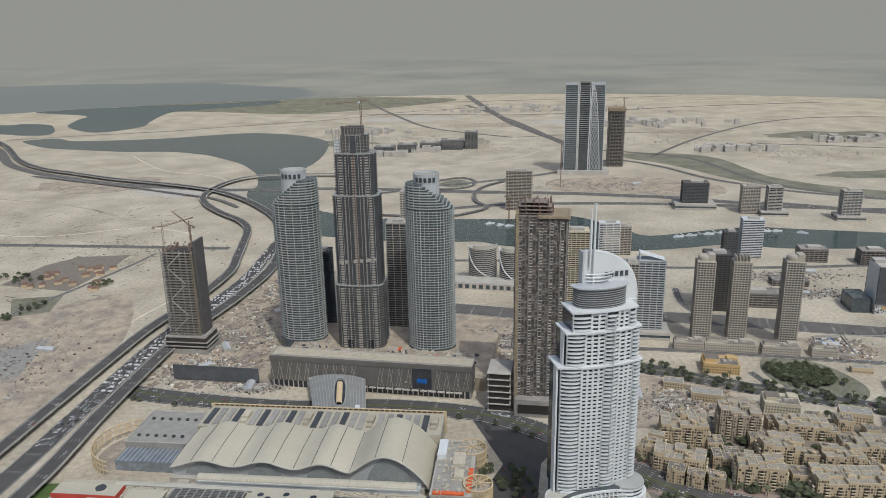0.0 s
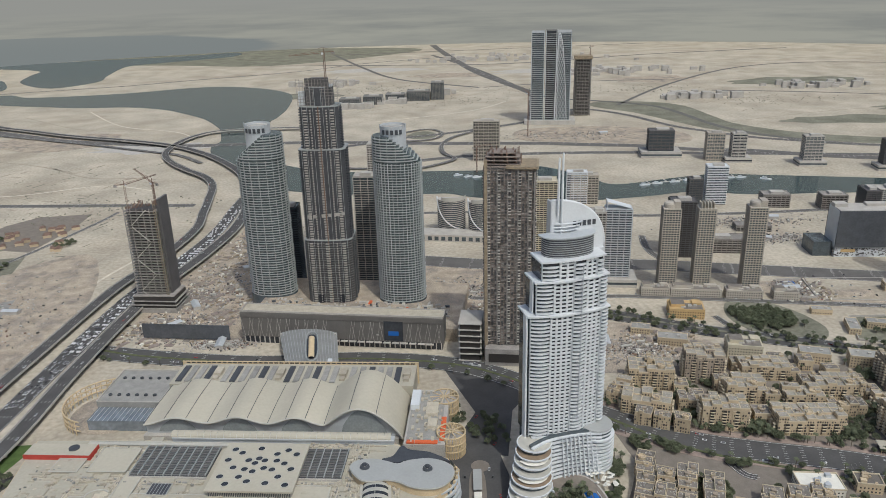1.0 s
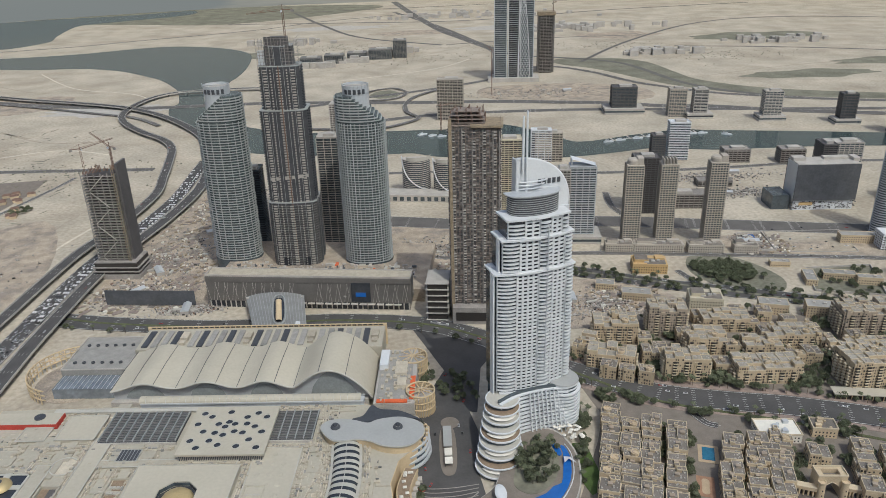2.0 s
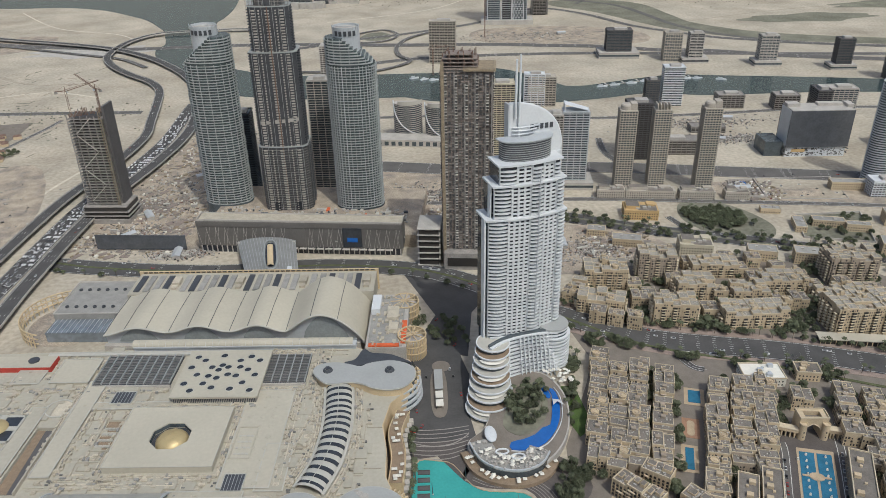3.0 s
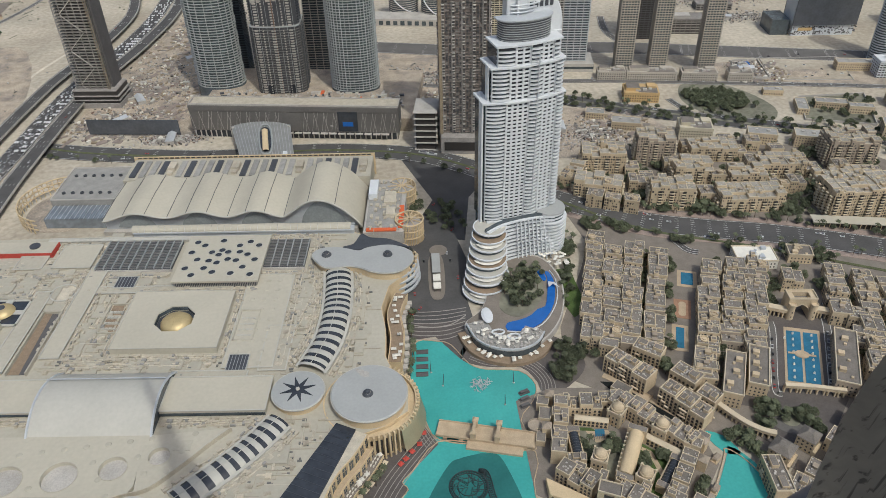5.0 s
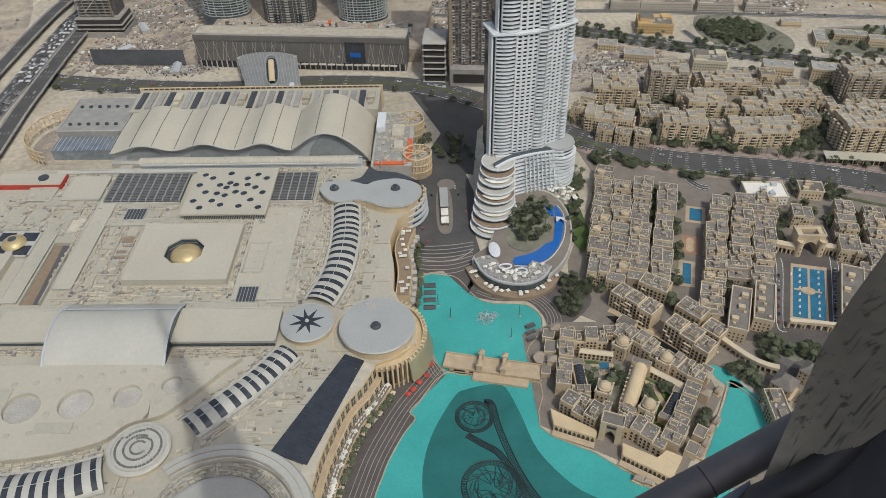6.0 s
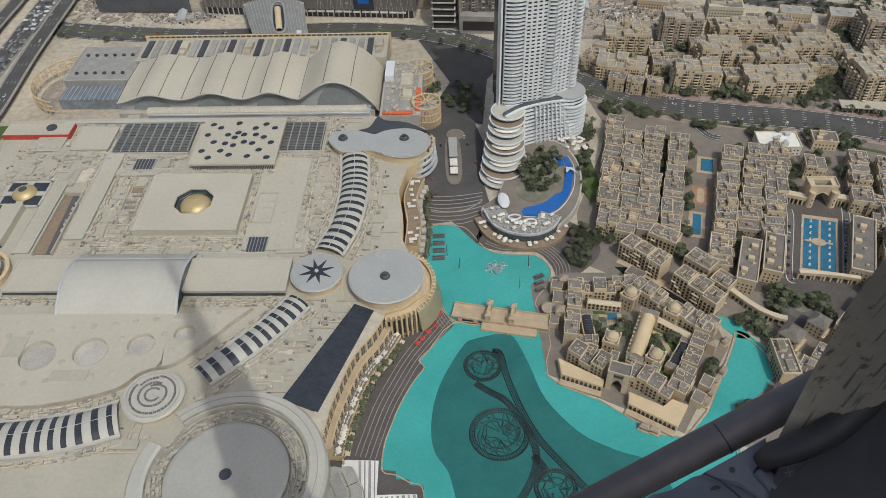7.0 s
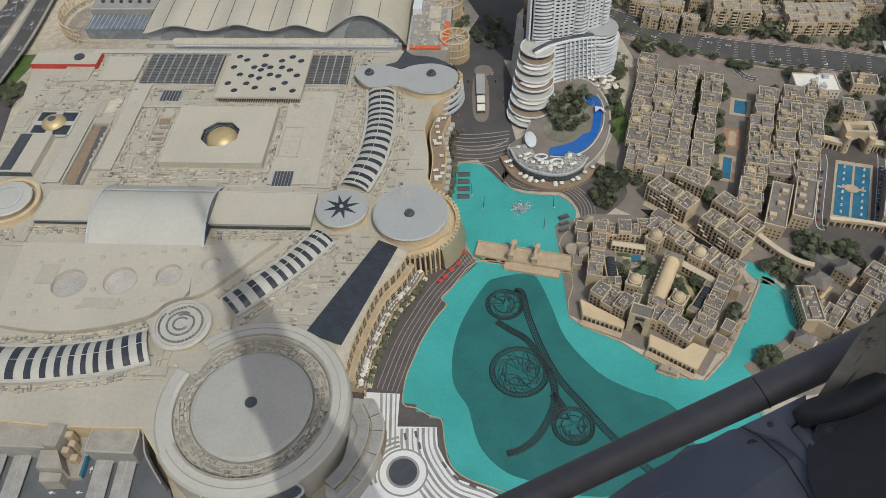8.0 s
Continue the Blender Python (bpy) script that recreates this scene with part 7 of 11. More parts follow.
for u, v in ((-58, 8), (58, -3)):
    court = thing("roof_court", "sunken roof court crowded with pale cooling units", "roof court", mall_at(u, v, DECK), "sunken roof courts")
    part("floor", Kit().prism(rect(15, 36), 0.1, 0.4), TIMBER, court)
    part("rim", Kit().box(-8, 0, 0, 1, 38, 2.4).box(8, 0, 0, 1, 38, 2.4).box(0, 18.5, 0, 17, 1, 2.4).box(0, -18.5, 0, 17, 1, 2.4), ROOF, court)
    unit = Kit().box(0, 0, 0, 2.6, 2.0, 1.6).lathe([(0.8, 1.6), (0.8, 1.9), (0.1, 1.9)], 10).mesh("cooling_unit", PALE)
    for i in range(16):
        part("cooling_unit", unit, None, court, at=pose(-4.5 + 3.1 * (i % 4), -13 + 7 * (i // 4), 0.4))

# south-west service blocks, the plant tower between them and the parking deck
def service_block(label, pts, h, stains):
    t = thing("service_block", label, "building")
    cx, cy = sum(p[0] for p in pts) / len(pts), sum(p[1] for p in pts) / len(pts)
    part("body", Kit().prism(pts, 0, h), CAPGREY, t)
    part("roof", Kit().prism(grown(pts, 0.98, cx, cy), h, h + 0.2), BLOCKROOF, t)
    for p, q in zip(pts, pts[1:] + pts[:1]):
        part("rim", Kit().beam((p[0], p[1], h + 0.5), (q[0], q[1], h + 0.5), 0.7, 1.2), CONCRETE, t, "pale roof rim")
    for x, y, r in stains:
        part("water_stain", Kit().prism(oval(r, r * 0.6, 9, 2, x, y), h + 0.1, h + 0.22), CAPGREY, t, "grey dried water stain")
    return t


service_block("flat-roofed service block with a white rim", [(-225, 220), (-223.4, 241), (-195, 238), (-193.4, 228), (-195, 216.4)], 21, ((-207, 228, 3), (-200, 224, 2), (-216, 226, 1.5)))
sb = service_block("long flat-roofed service block", [(-330, 233), (-326, 250), (-250, 244.2), (-251.6, 224)], 21, ((-266, 236, 1.5), (-262, 228, 2)))
for x in (-302, -284, -268):
    part("roof_joint", Kit().box(x, 237, 21, 0.5, 19, 0.5, 4), CAPGREY, sb)
pt = thing("plant_tower", "cream stepped plant tower with stair blocks", "building")
part("upper_block", Kit().prism([(-250.8, 239), (-239.4, 237), (-242, 222), (-250.6, 223.5)], 0, 26), BLOCKROOF, pt)
part("lower_block", Kit().prism([(-252.8, 222.4), (-242.4, 221.8), (-235.8, 208.8), (-252.5, 210.7)], 0, 22), BLOCKROOF, pt)
part("front_block", Kit().prism([(-252, 210.2), (-238, 208.6), (-238, 203), (-251, 204)], 0, 17), BLOCKROOF, pt)
for x, y, h in ((-238, 232, 22), (-236, 227, 19), (-238, 222, 21), (-234, 219, 16)):
    part("stair_block", Kit().box(x, y, 0, 4.4, 4, h, -7), BRIDGE, pt, "tan stair block")
deck_ = thing("parking_deck", "blue-grey asphalt parking deck with white arrows", "parking deck")
part("slab", Kit().prism([(-340, 236), (-252, 228), (-190, 222), (-176, 203), (-168, 186), (-172, 140), (-340, 140)], 0, 6), TERRACE, deck_)
part("yard", Kit().prism([(-250, 244), (-226, 243), (-229.5, 208), (-248, 209)], 0, 10), BLOCKROOF, deck_, "pale concrete service yard")
part("yard_store", Kit().box(-229, 239, 10, 5, 5, 2.5, -5), ORANGE, deck_, "orange container")
part("blue_fence", Kit().beam((-228.6, 222, 9), (-229.4, 209, 9), 1.6, 4), PALEBLUE, deck_, "blue site hoarding")
for x, y, a in ((-246, 201, 170), (-229, 200, 170), (-226, 214, 84), (-207, 212, 84), (-255, 214, 80)):
    part("arrow", Kit().box(x, y, 6.0, 3.2, 0.5, 0.06, a).prism([(x + 1.6 * math.cos(radians(a)) + 1.6 * math.cos(radians(a + b)), y + 1.6 * math.sin(radians(a)) + 1.6 * math.sin(radians(a + b))) for b in (0, 125, 235)], 6.0, 6.06), PAINT, deck_)
dash = Kit().box(0, 0, 0, 1.1, 0.7, 0.06).mesh("dash", PAINT)
for i in range(17):
    for y in (197.4, 195.2):
        part("dash", dash, None, deck_, at=pose(-256 + 2.3 * i, y - i * 0.12, 6))
for x0, y0 in ((-286, 231), (-270, 229.6), (-216.4, 223), (-201.8, 220), (-302, 232.5)):
    sr = thing("shade_roof", "long grey parking shade roof", "canopy", None, "parking shade roofs")
    part("roof", Kit().prism([(x0 - 6, y0), (x0 + 5.2, y0 - 0.6), (x0 + 3.2, y0 - 80), (x0 - 9, y0 - 80)], 8.6, 9.2), CAPGREY, sr)
    part("ridge", Kit().beam((x0 - 0.4, y0, 9.3), (x0 - 3, y0 - 80, 9.3), 0.5, 0.3), CONCRETE, sr)
    for j in range(5):
        part("post", Kit().box(x0 - 0.6 - j * 0.6, y0 - 4 - j * 17, 6, 0.5, 0.5, 2.7), CONCRETE, sr)
lw = thing("louvre_wall", "curved wall of dark vertical louvres", "wall")
bent = curve_through([(-192.6, 236), (-190.5, 225), (-186.5, 214), (-174.4, 196.5)], 6)
part("backing", Kit().ribbon(bent, 0.8, 19, 19), FANGREY, lw)
part("coping", Kit().ribbon(bent, 1.0, 19.8, 0.8), CAPGREY, lw)
blade = Kit().box(0, 0, 0, 0.4, 1.4, 18.6).mesh("louvre_blade", CHAR)
for x, y, a in walked(shifted(bent, 0.9), 1.6):
    part("louvre_blade", blade, None, lw, at=pose(x, y, 0, 0, 0, a))

# roof plant scattered over the deck, clear of the large roofs
ZONES = [(-70, 405, 24), (-18, 394, 36), (-178, 306, 24), (-123, 242, 64), (-22, 568, 40), (10, 566, 34), (-338, 438, 30), (-45, 545, 17), (-43, 510, 17), (-46, 475, 17), (-58, 440, 18), (-95, 367, 14), (-120, 343, 14), (-142, 325, 16),
         (-215, 287, 18), (-245, 285, 18), (-275, 285, 18), (-305, 287, 18), (-50, 345, 18), (-62, 315, 20), (-78, 297, 18)]


def on_deck(rnd):
    while True:
        u, v = rnd.uniform(-190, 160), rnd.uniform(-235, 128)
        c, s = math.cos(radians(MALL_A)), math.sin(radians(MALL_A))
        x, y = MALL_O[0] + u * c - v * s, MALL_O[1] + u * s + v * c
        if not clear_of(x, y, ZONES) or x > -4 - max(0, (420 - y)) * 0.5:
            continue
        if -50 < u < 44 and -40 < v < 42 or -32 < u < 60 and 46 < v < 128 or -100 < u < -24 and 70 < v < 122 or 54 < u < 98 and 72 < v < 122:
            continue
        if -130 < u < 94 and -126 < v < -54 or 48 < u < 90 and -55 < v < 66 or -104 < u < -84 and -42 < v < 82 or -142 < u < -104 and 76 < v < 116:
            continue
        if -180 < u < -120 and -50 < v < 36 or -122 < u < -104 and -58 < v < 60 or y < 392 and x < -120 and y > 305:
            continue
        if -68 < u < -48 and -12 < v < 66 or 48 < u < 68 and -60 < v < 20 or u < -148 and v > 96 or y < 250:
            continue
        return x, y


rnd = random.Random(21)
shapes = [Kit().box(0, 0, 0, w, d, h).box(w * 0.1, 0, h, w * 0.5, d * 0.5, 0.4).mesh("roof_unit", ROOFDUCT) for w, d, h in ((3, 2, 1.6), (5, 2.4, 1.8), (2, 2, 2.2), (8, 1.6, 1.0), (4, 4, 1.4), (1.6, 9, 0.9))]
for i in range(290):
    x, y = on_deck(rnd)
    solid("roof_unit", shapes[rnd.randrange(6)], None, "small cream rooftop plant unit", "roof plant", pose(x, y, DECK, 0, 0, MALL_A + rnd.choice((0, 90, 0, 14))), "rooftop plant units on the mall")
pipes = Kit()
for i in range(170):
    x, y = on_deck(rnd)
    a = radians(MALL_A + rnd.choice((0, 90)))
    n = rnd.uniform(6, 22)
    pipes.beam((x, y, DECK + 0.5), (x + n * math.cos(a), y + n * math.sin(a), DECK + 0.5), 0.5)
    pipes.beam((x, y, DECK + 0.5), (x - n * 0.4 * math.sin(a), y + n * 0.4 * math.cos(a), DECK + 0.5), 0.5)
tagged(part("duct_run", pipes, ROOFDUCT, mall, "thin cream roof ducts and pipes"), kind="stuff")
seams = Kit()
rnd = random.Random(55)
for i in range(120):
    x, y = on_deck(rnd)
    a = MALL_A + rnd.choice((0, 90))
    w, d = rnd.uniform(8, 26), rnd.uniform(5, 16)
    seams.box(x, y, DECK, w, d, rnd.uniform(0.5, 1.6), a)
tagged(part("roof_tray", seams, ROOF, mall, "low raised roof trays"), kind="stuff")
bund = Kit()
for i in range(90):
    x, y = on_deck(rnd)
    a = radians(MALL_A + rnd.choice((0, 90)))
    n = rnd.uniform(10, 40)
    if x + n > -4 - max(0, 420 - y) * 0.5:
        continue
    bund.beam((x, y, DECK + 0.6), (x + n * math.cos(a), y + n * math.sin(a), DECK + 0.6), 0.7, 1.2)
tagged(part("parapet_wall", bund, ROOF2, mall, "low dividing parapets on the roof"), kind="stuff")
dark_bits = Kit()
for i in range(260):
    x, y = on_deck(rnd)
    dark_bits.box(x, y, DECK, rnd.uniform(0.8, 3.4), rnd.uniform(0.8, 2.2), rnd.uniform(0.5, 1.3), MALL_A)
tagged(part("roof_fan", dark_bits, FANGREY, mall, "small dark fans and grilles"), kind="stuff")
boss_s = Kit().lathe([(2.3, 0), (2.1, 0.3), (1.2, 0.5), (0.1, 0.55)], 16).mesh("roof_boss", ROOF)
for i in range(44):
    x, y = -300 + (i % 11) * 15 + (i // 11 % 2) * 7, 326 + (i // 11) * 15 + (i % 11) * 0.5
    if clear_of(x, y, [(-267, 350, 15), (-230, 349, 14), (-195, 353, 12), (-165, 358, 10)]) and y > 318 + max(0, (x + 206)) * 0.55 and y < 380:
        part("roof_boss", boss_s, None, south, at=pose(x, y, DECK + 3.4))
dome_light = Kit().lathe([(2.3, 0), (2.1, 0.3), (1.2, 0.5), (0.1, 0.55)], 16).mesh("roof_boss", ROOF2)
for gx in range(6):
    for gy in range(9):
        solid("roof_boss", dome_light, None, "round low roof boss", "roof boss", mall_at(56 + gx * 5, -48 + gy * 13 + (gx % 2) * 6, DECK + 1.6), "round roof bosses") if gx % 2 == 0 else None

# runs of ducts, pipes and small plant along the edges of the large roofs
def plant_run(rnd, a, b, rows=2, gap=2.2, side=1):
    """Parallel pipes with boxes along them, from a to b on the deck."""
    d = Vector((b[0] - a[0], b[1] - a[1]))
    n, d = d.length, d.normalized()
    q = Vector((-d.y, d.x)) * side
    ang = math.degrees(math.atan2(d.y, d.x))
    for r in range(rows):
        o = Vector(a) + q * (gap * r + 0.6)
        z = DECK + rnd.uniform(0.5, 1.3)
        s = 0.0
        while s < n - 3:
            e = min(s + rnd.uniform(7, 26), n)
            p0, p1 = o + d * s, o + d * e
            run_pipes.beam((p0.x, p0.y, z), (p1.x, p1.y, z), rnd.uniform(0.35, 0.9))
            s = e + rnd.uniform(0.3, 3)
        s = rnd.uniform(0, 3)
        while s < n:
            p = o + d * s + q * rnd.uniform(-0.8, 1.2)
            w, l, h = rnd.uniform(1.0, 2.6), rnd.uniform(1.2, 4.6), rnd.uniform(0.9, 2.6)
            (run_dark if rnd.random() < 0.22 else run_units).box(p.x, p.y, DECK, l, w, h, ang)
            s += l + rnd.uniform(0.4, 5)


run_pipes, run_units, run_dark = Kit(), Kit(), Kit()
rnd = random.Random(90)


def deck_point(u, v):
    c, s = math.cos(radians(MALL_A)), math.sin(radians(MALL_A))
    return MALL_O[0] + u * c - v * s, MALL_O[1] + u * s + v * c


for u0, v0, u1, v1, rows, side in ((-48, -36, -48, 40, 3, 1), (43, -40, 43, 40, 2, -1), (-46, 43, 44, 43, 2, 1), (-46, -38, 44, -38, 3, -1), (-30, 47, 58, 47, 2, -1), (-100, 68, -28, 68, 2, -1), (56, 70, 96, 70, 3, -1), (-100, 122, -30, 122, 2, 1), (58, 122, 100, 122, 3, 1), (-80, -52, 14, -52, 3, 1), (16, -64, 92, -64, 2, 1), (16, -103, 92, -103, 4, -1), (-128, -103, -80, -103, 3, -1), (-84, -36, -84, 70, 2, -1)):
    plant_run(rnd, deck_point(u0, v0), deck_point(u1, v1), rows, 2.2, side)
for u0, v0, u1, v1, rows, side in ((-104, -36, -104, 76, 2, 1), (-140, 72, -106, 72, 3, -1), (-146, 38, -146, 70, 2, -1), (90, -50, 90, 66, 3, -1), (48, 22, 48, 64, 3, 1), (100, 60, 100, 120, 3, -1), (-186, 40, -150, 40, 3, 1), (-182, 78, -150, 78, 3, 1), (-70, -62, -70, -50, 3, 1), (96, -20, 108, 40, 2, -1), (-186, 66, -120, 66, 3, 1), (-100, 46, -50, 46, 3, 1), (-64, -20, -64, 40, 2, 1), (-80, -44, -50, -44, 2, 1)):
    plant_run(rnd, deck_point(u0, v0), deck_point(u1, v1), rows, 2.2, side)
for line, off, rows in ((curve_through([(-41, 556), (-41, 525), (-43, 495), (-50, 460), (-63, 430)], 3), 14.5, 3), (curve_through([(-41, 556), (-41, 525), (-43, 495), (-50, 460), (-63, 430)], 3), -14.5, 4), (curve_through([(-84, 381), (-100, 362), (-120, 343), (-148, 320)], 3), 12.5, 3), (curve_through([(-84, 381), (-100, 362), (-120, 343), (-148, 320)], 3), -12.5, 2),
                        (curve_through([(-198, 292), (-225, 286), (-250, 284), (-280, 284), (-320, 288)], 3), -16, 3), (curve_through([(-198, 292), (-225, 286), (-250, 284), (-280, 284), (-320, 288)], 3), 17, 2)):
    pts = shifted(line, off)
    for a, b in zip(pts, pts[1:]):
        plant_run(rnd, a, b, rows, 2.2, 1 if off > 0 else -1)
tagged(part("pipe_run", run_pipes, ROOFDUCT, mall, "cream pipe runs along the roof edges"), kind="stuff")
tagged(part("edge_plant", run_units, ROOFDUCT, mall, "small cream plant along the roof edges"), kind="stuff")
tagged(part("edge_grille", run_dark, CAPGREY, mall, "small dark grilles along the roof edges"), kind="stuff")

# ---- the white hotel tower ----
ADR = pose(133.5, 596, 0, 0, 0, 12.4)
address = thing("hotel_tower", "tall white curved hotel tower with a sail-shaped crown", "tower", ADR)


def bow(x, half=39.0, deep=6.5):
    return -deep * (1 - (x / half) ** 2)


def curved_plan(x0, x1, front=0.0, back=24.0, n=12):
    pts = [(x0 + (x1 - x0) * i / n, bow(x0 + (x1 - x0) * i / n) + front) for i in range(n + 1)]
    return pts + [(x1, back), (x0, back)]


def shaft(x0, x1, z0, z1, zones, front=0.0):
    """One tier: a glazed body, window panels with square openings, and rounded balcony stacks."""
    part("glazed_core", Kit().prism(curved_plan(x0 + 1, x1 - 1, front + 1.4, 22), z0, z1), DARKGLASS, address, "dark green-grey glazing")
    step = 3.6
    n = int((z1 - z0) / step)
    for a, b, kind in zones:
        if kind == "w":
            cols = max(int((b - a) / 4.6), 2)
            panel, panes = Kit(), Kit()
            for f in range(n + 1):
                for i in range(6):
                    u, w = a + (b - a) * i / 6, a + (b - a) * (i + 1) / 6
                    panel.beam((u, bow(u) + front, z0 + f * step + 0.4), (w, bow(w) + front, z0 + f * step + 0.4), 1.2, 1.5)
            for c in range(cols + 1):
                u = a + (b - a) * c / cols
                panel.box(u, bow(u) + front, z0, 1.7, 1.3, z1 - z0)
            part("window_panel", panel, WHITE, address, "white panel of square window openings", kind="stuff")
        else:
            k = Kit()
            arc = []
            for i in range(9):
                u = a + (b - a) * i / 8
                arc.append((u, bow(u) + front - 2.2 * math.sin(math.pi * i / 8)))
            pts = arc + [(b, bow(b) + front + 3), (a, bow(a) + front + 3)]
            data = Kit().prism(pts, 0, 1.25).mesh("balcony", WHITE)
            for f in range(n):
                part("balcony", data, None, address, at=pose(0, 0, z0 + 1.2 + f * step))
            part("party_fin", Kit().box(a, bow(a) + front - 0.6, z0, 0.7, 2.0, z1 - z0), SILVER, address)
    part("cornice", Kit().prism(grown(curved_plan(x0 - 0.6, x1 + 0.6, front - 2.2, 23), 1.0), z1, z1 + 1.6), WHITE, address, "white cornice ledge")


shaft(-38, 39, 45, 165, [(-36, -18, "b"), (-18, 1.5, "w"), (1.5, 16, "b"), (16, 30, "w"), (30, 39, "b")])
shaft(-32, 37, 166, 196, [(-31, -15, "b"), (-15, 2, "w"), (2, 16, "b"), (16, 28, "w"), (28, 37, "b")], 1.5)
shaft(-27, 33, 197, 214, [(-26, -10, "b"), (-10, 3, "w"), (3, 15, "b"), (15, 25, "w"), (25, 33, "b")], 3.0)
part("blade", Kit().box(-38.6, 3, 40, 1.6, 7, 127), WHITE, address, "white vertical end blade")
part("blade_upper", Kit().box(-32.6, 5, 165, 1.4, 6, 33), WHITE, address)
part("centre_fin", Kit().box(9, bow(9) - 2.4, 60, 0.7, 1.0, 150), SILVER, address, "dark central fin")


def drum_plan(half, deep, cx=3.0, back=16.0):
    """A half-round front on a straight back."""
    return [(cx - half * math.cos(math.pi * i / 18), back - 2 - deep * math.sin(math.pi * i / 18) ** 0.7) for i in range(19)] + [(cx + half, back), (cx - half, back)]


part("drum", Kit().prism(drum_plan(23, 14), 215, 233), SLATE, address, "dark louvred drum")
slat = Kit().prism(drum_plan(23.5, 14.5), 0, 0.55).mesh("drum_louvre", RIBGREY)
for i in range(9):
    part("drum_louvre", slat, None, address, at=pose(0, 0, 216.2 + i * 1.95))
part("drum_lid", Kit().prism(drum_plan(25.5, 16.5, 2.4, 17), 233, 234), SILVER, address, "slim overhanging lid")
sail = [(-11, 215)] + [(-11 + 50 * math.sin(math.pi / 2 * i / 16), 215 + 47 * math.cos(math.pi / 2 * i / 16) ** 0.8) for i in range(17)]
rows = [[(x, y, z) for x, z in sail] for y in (15.5, 18.5)]
ks = Kit().surf(rows)
ks.f += [tuple(range(17, -1, -1)), tuple(range(18, 36))]
part("sail", ks, WHITE, address, "white quarter-round sail wall")
part("sail_edge", Kit().tube([(x, 17, z) for x, z in sail[1:]], 1.7, 8), WHITE, address, smooth=True)
part("sail_end", Kit().box(-11.4, 20, 215, 1.6, 9, 47), SILVER, address)
part("sail_lower", Kit().prism([(24, 15), (38.8, 13), (38.8, 19), (24, 19)], 166, 216), WHITE, address)
for x, z0, z1 in ((-3.0, 225, 304), (-6.5, 250, 300)):
    part("mast", Kit().tube([(x, 13.5, z0), (x, 13.5, z0 + 30), (x, 13.5, z1)], [1.1, 1.1, 0.8], 10), WHITE, address, "slim white mast")
for i, z in enumerate((236, 239, 242)):
    part("sail_ring", Kit().tube([(-9 + j * 2.6, 14.6 - 2.6 * math.sin(math.pi * j / (8 + i)), z) for j in range(9 + i)], 0.8, 6), SILVER, address)
sign_bars(address, 5, 23, 4.6, 238, lambda u: (19 + u, 14.9, 0))
# terrace stacks at the foot
part("podium_body", Kit().prism(curved_plan(-34, 38, -1, 26), 0, 46), GLASS, address, "glazed podium body")
band = Kit().prism(curved_plan(-34, 30, -3.2, 5), 0, 1.4).mesh("podium_band", WHITE)
for i in range(12):
    part("podium_band", band, None, address, at=pose(0, 0, 3 + i * 3.7))
for i in range(9):
    u = -8 + 4 * i
    part("podium_pier", Kit().beam((u * 1.06 + 1, -23.2, 0), (u, -14.6, 46), 1.0), WHITE, address, "leaning white podium pier")
for i in range(9):
    s = i / 8
    cx, cy, r, z = -53.5 + 20 * s, -50 + 40 * s, 21 - 5 * s, 4 + 39 * s
    part("terrace_body", Kit().lathe([(r - 2.5, 0), (r - 2.5, z)], 32, cx, cy), GLASS, address)
    part("terrace_deck", Kit().lathe([(0.1, z + 0.7), (r - 0.6, z + 0.7)], 36, cx, cy), TIMBER if i % 3 == 1 else PALE, address)
    part("terrace_rim", Kit().lathe([(r - 1, z - 0.2), (r, z - 0.2), (r, z + 1.1), (r - 1, z + 1.1), (r - 1, z - 0.2)], 40, cx, cy), WHITE, address, "white curved balcony rim")
    link_ = [(cx + r * 0.8, cy - r * 0.35), (cx + r * 0.2, cy + r * 0.9), (-34, bow(-34)), (-20 + 14 * s, bow(-10) - 1), (cx + r * 0.98 + 6 * (1 - s), cy + 4 + 10 * s)]
    if i > 6:
        continue
    part("terrace_link", Kit().prism(link_, 0, z + 0.5), GLASS, address)
    part("link_deck", Kit().prism(grown(link_, 1.03, cx + 14, cy + 16), z - 0.4, z + 0.9), WHITE if i % 2 else TIMBER, address, "curved terrace deck")
    if i % 2 == 0:
        part("awning", Kit().lathe([(r * 0.45, z + 3.4), (r * 0.8, z + 2.6)], 16, cx, cy, 190, 330), CANVAS, address, "cream curved awning")
for i in range(12):
    z = 3.2 + i * 3.7
    out_ = 9 * (1 - z / 46)
    sweep = curve_through([(-40, -20 - out_), (-22, -13 - out_), (-2, -11.5 - out_ * 0.9), (16, -13 - out_ * 0.8), (30, -17 - out_ * 0.4)], 5)
    part("sweep_band", Kit().ribbon(sweep, 3.2, z + 1.2, 1.2), WHITE, address, "white curved podium band")
    part("sweep_glass", Kit().ribbon(shifted(sweep, 2.4), 2.0, z + 3.6, 2.4), GLASS, address)
for i in range(12):
    z = 4 + i * 3.7
    r = 17.5 if i < 10 else 15
    part("east_rim", Kit().lathe([(r - 3, z - 0.4), (r, z - 0.4), (r, z + 1.2), (r - 3, z + 1.2)], 32, 31, -3), WHITE, address, "white curved balcony rim")
part("east_body", Kit().lathe([(14.5, 0), (14.5, 47), (0.1, 47.5)], 32, 31, -3), GLASS, address)
part("east_lid", Kit().lathe([(0.1, 48), (15, 47.6), (15.4, 46.5)], 32, 31, -3), GREYROOF, address)

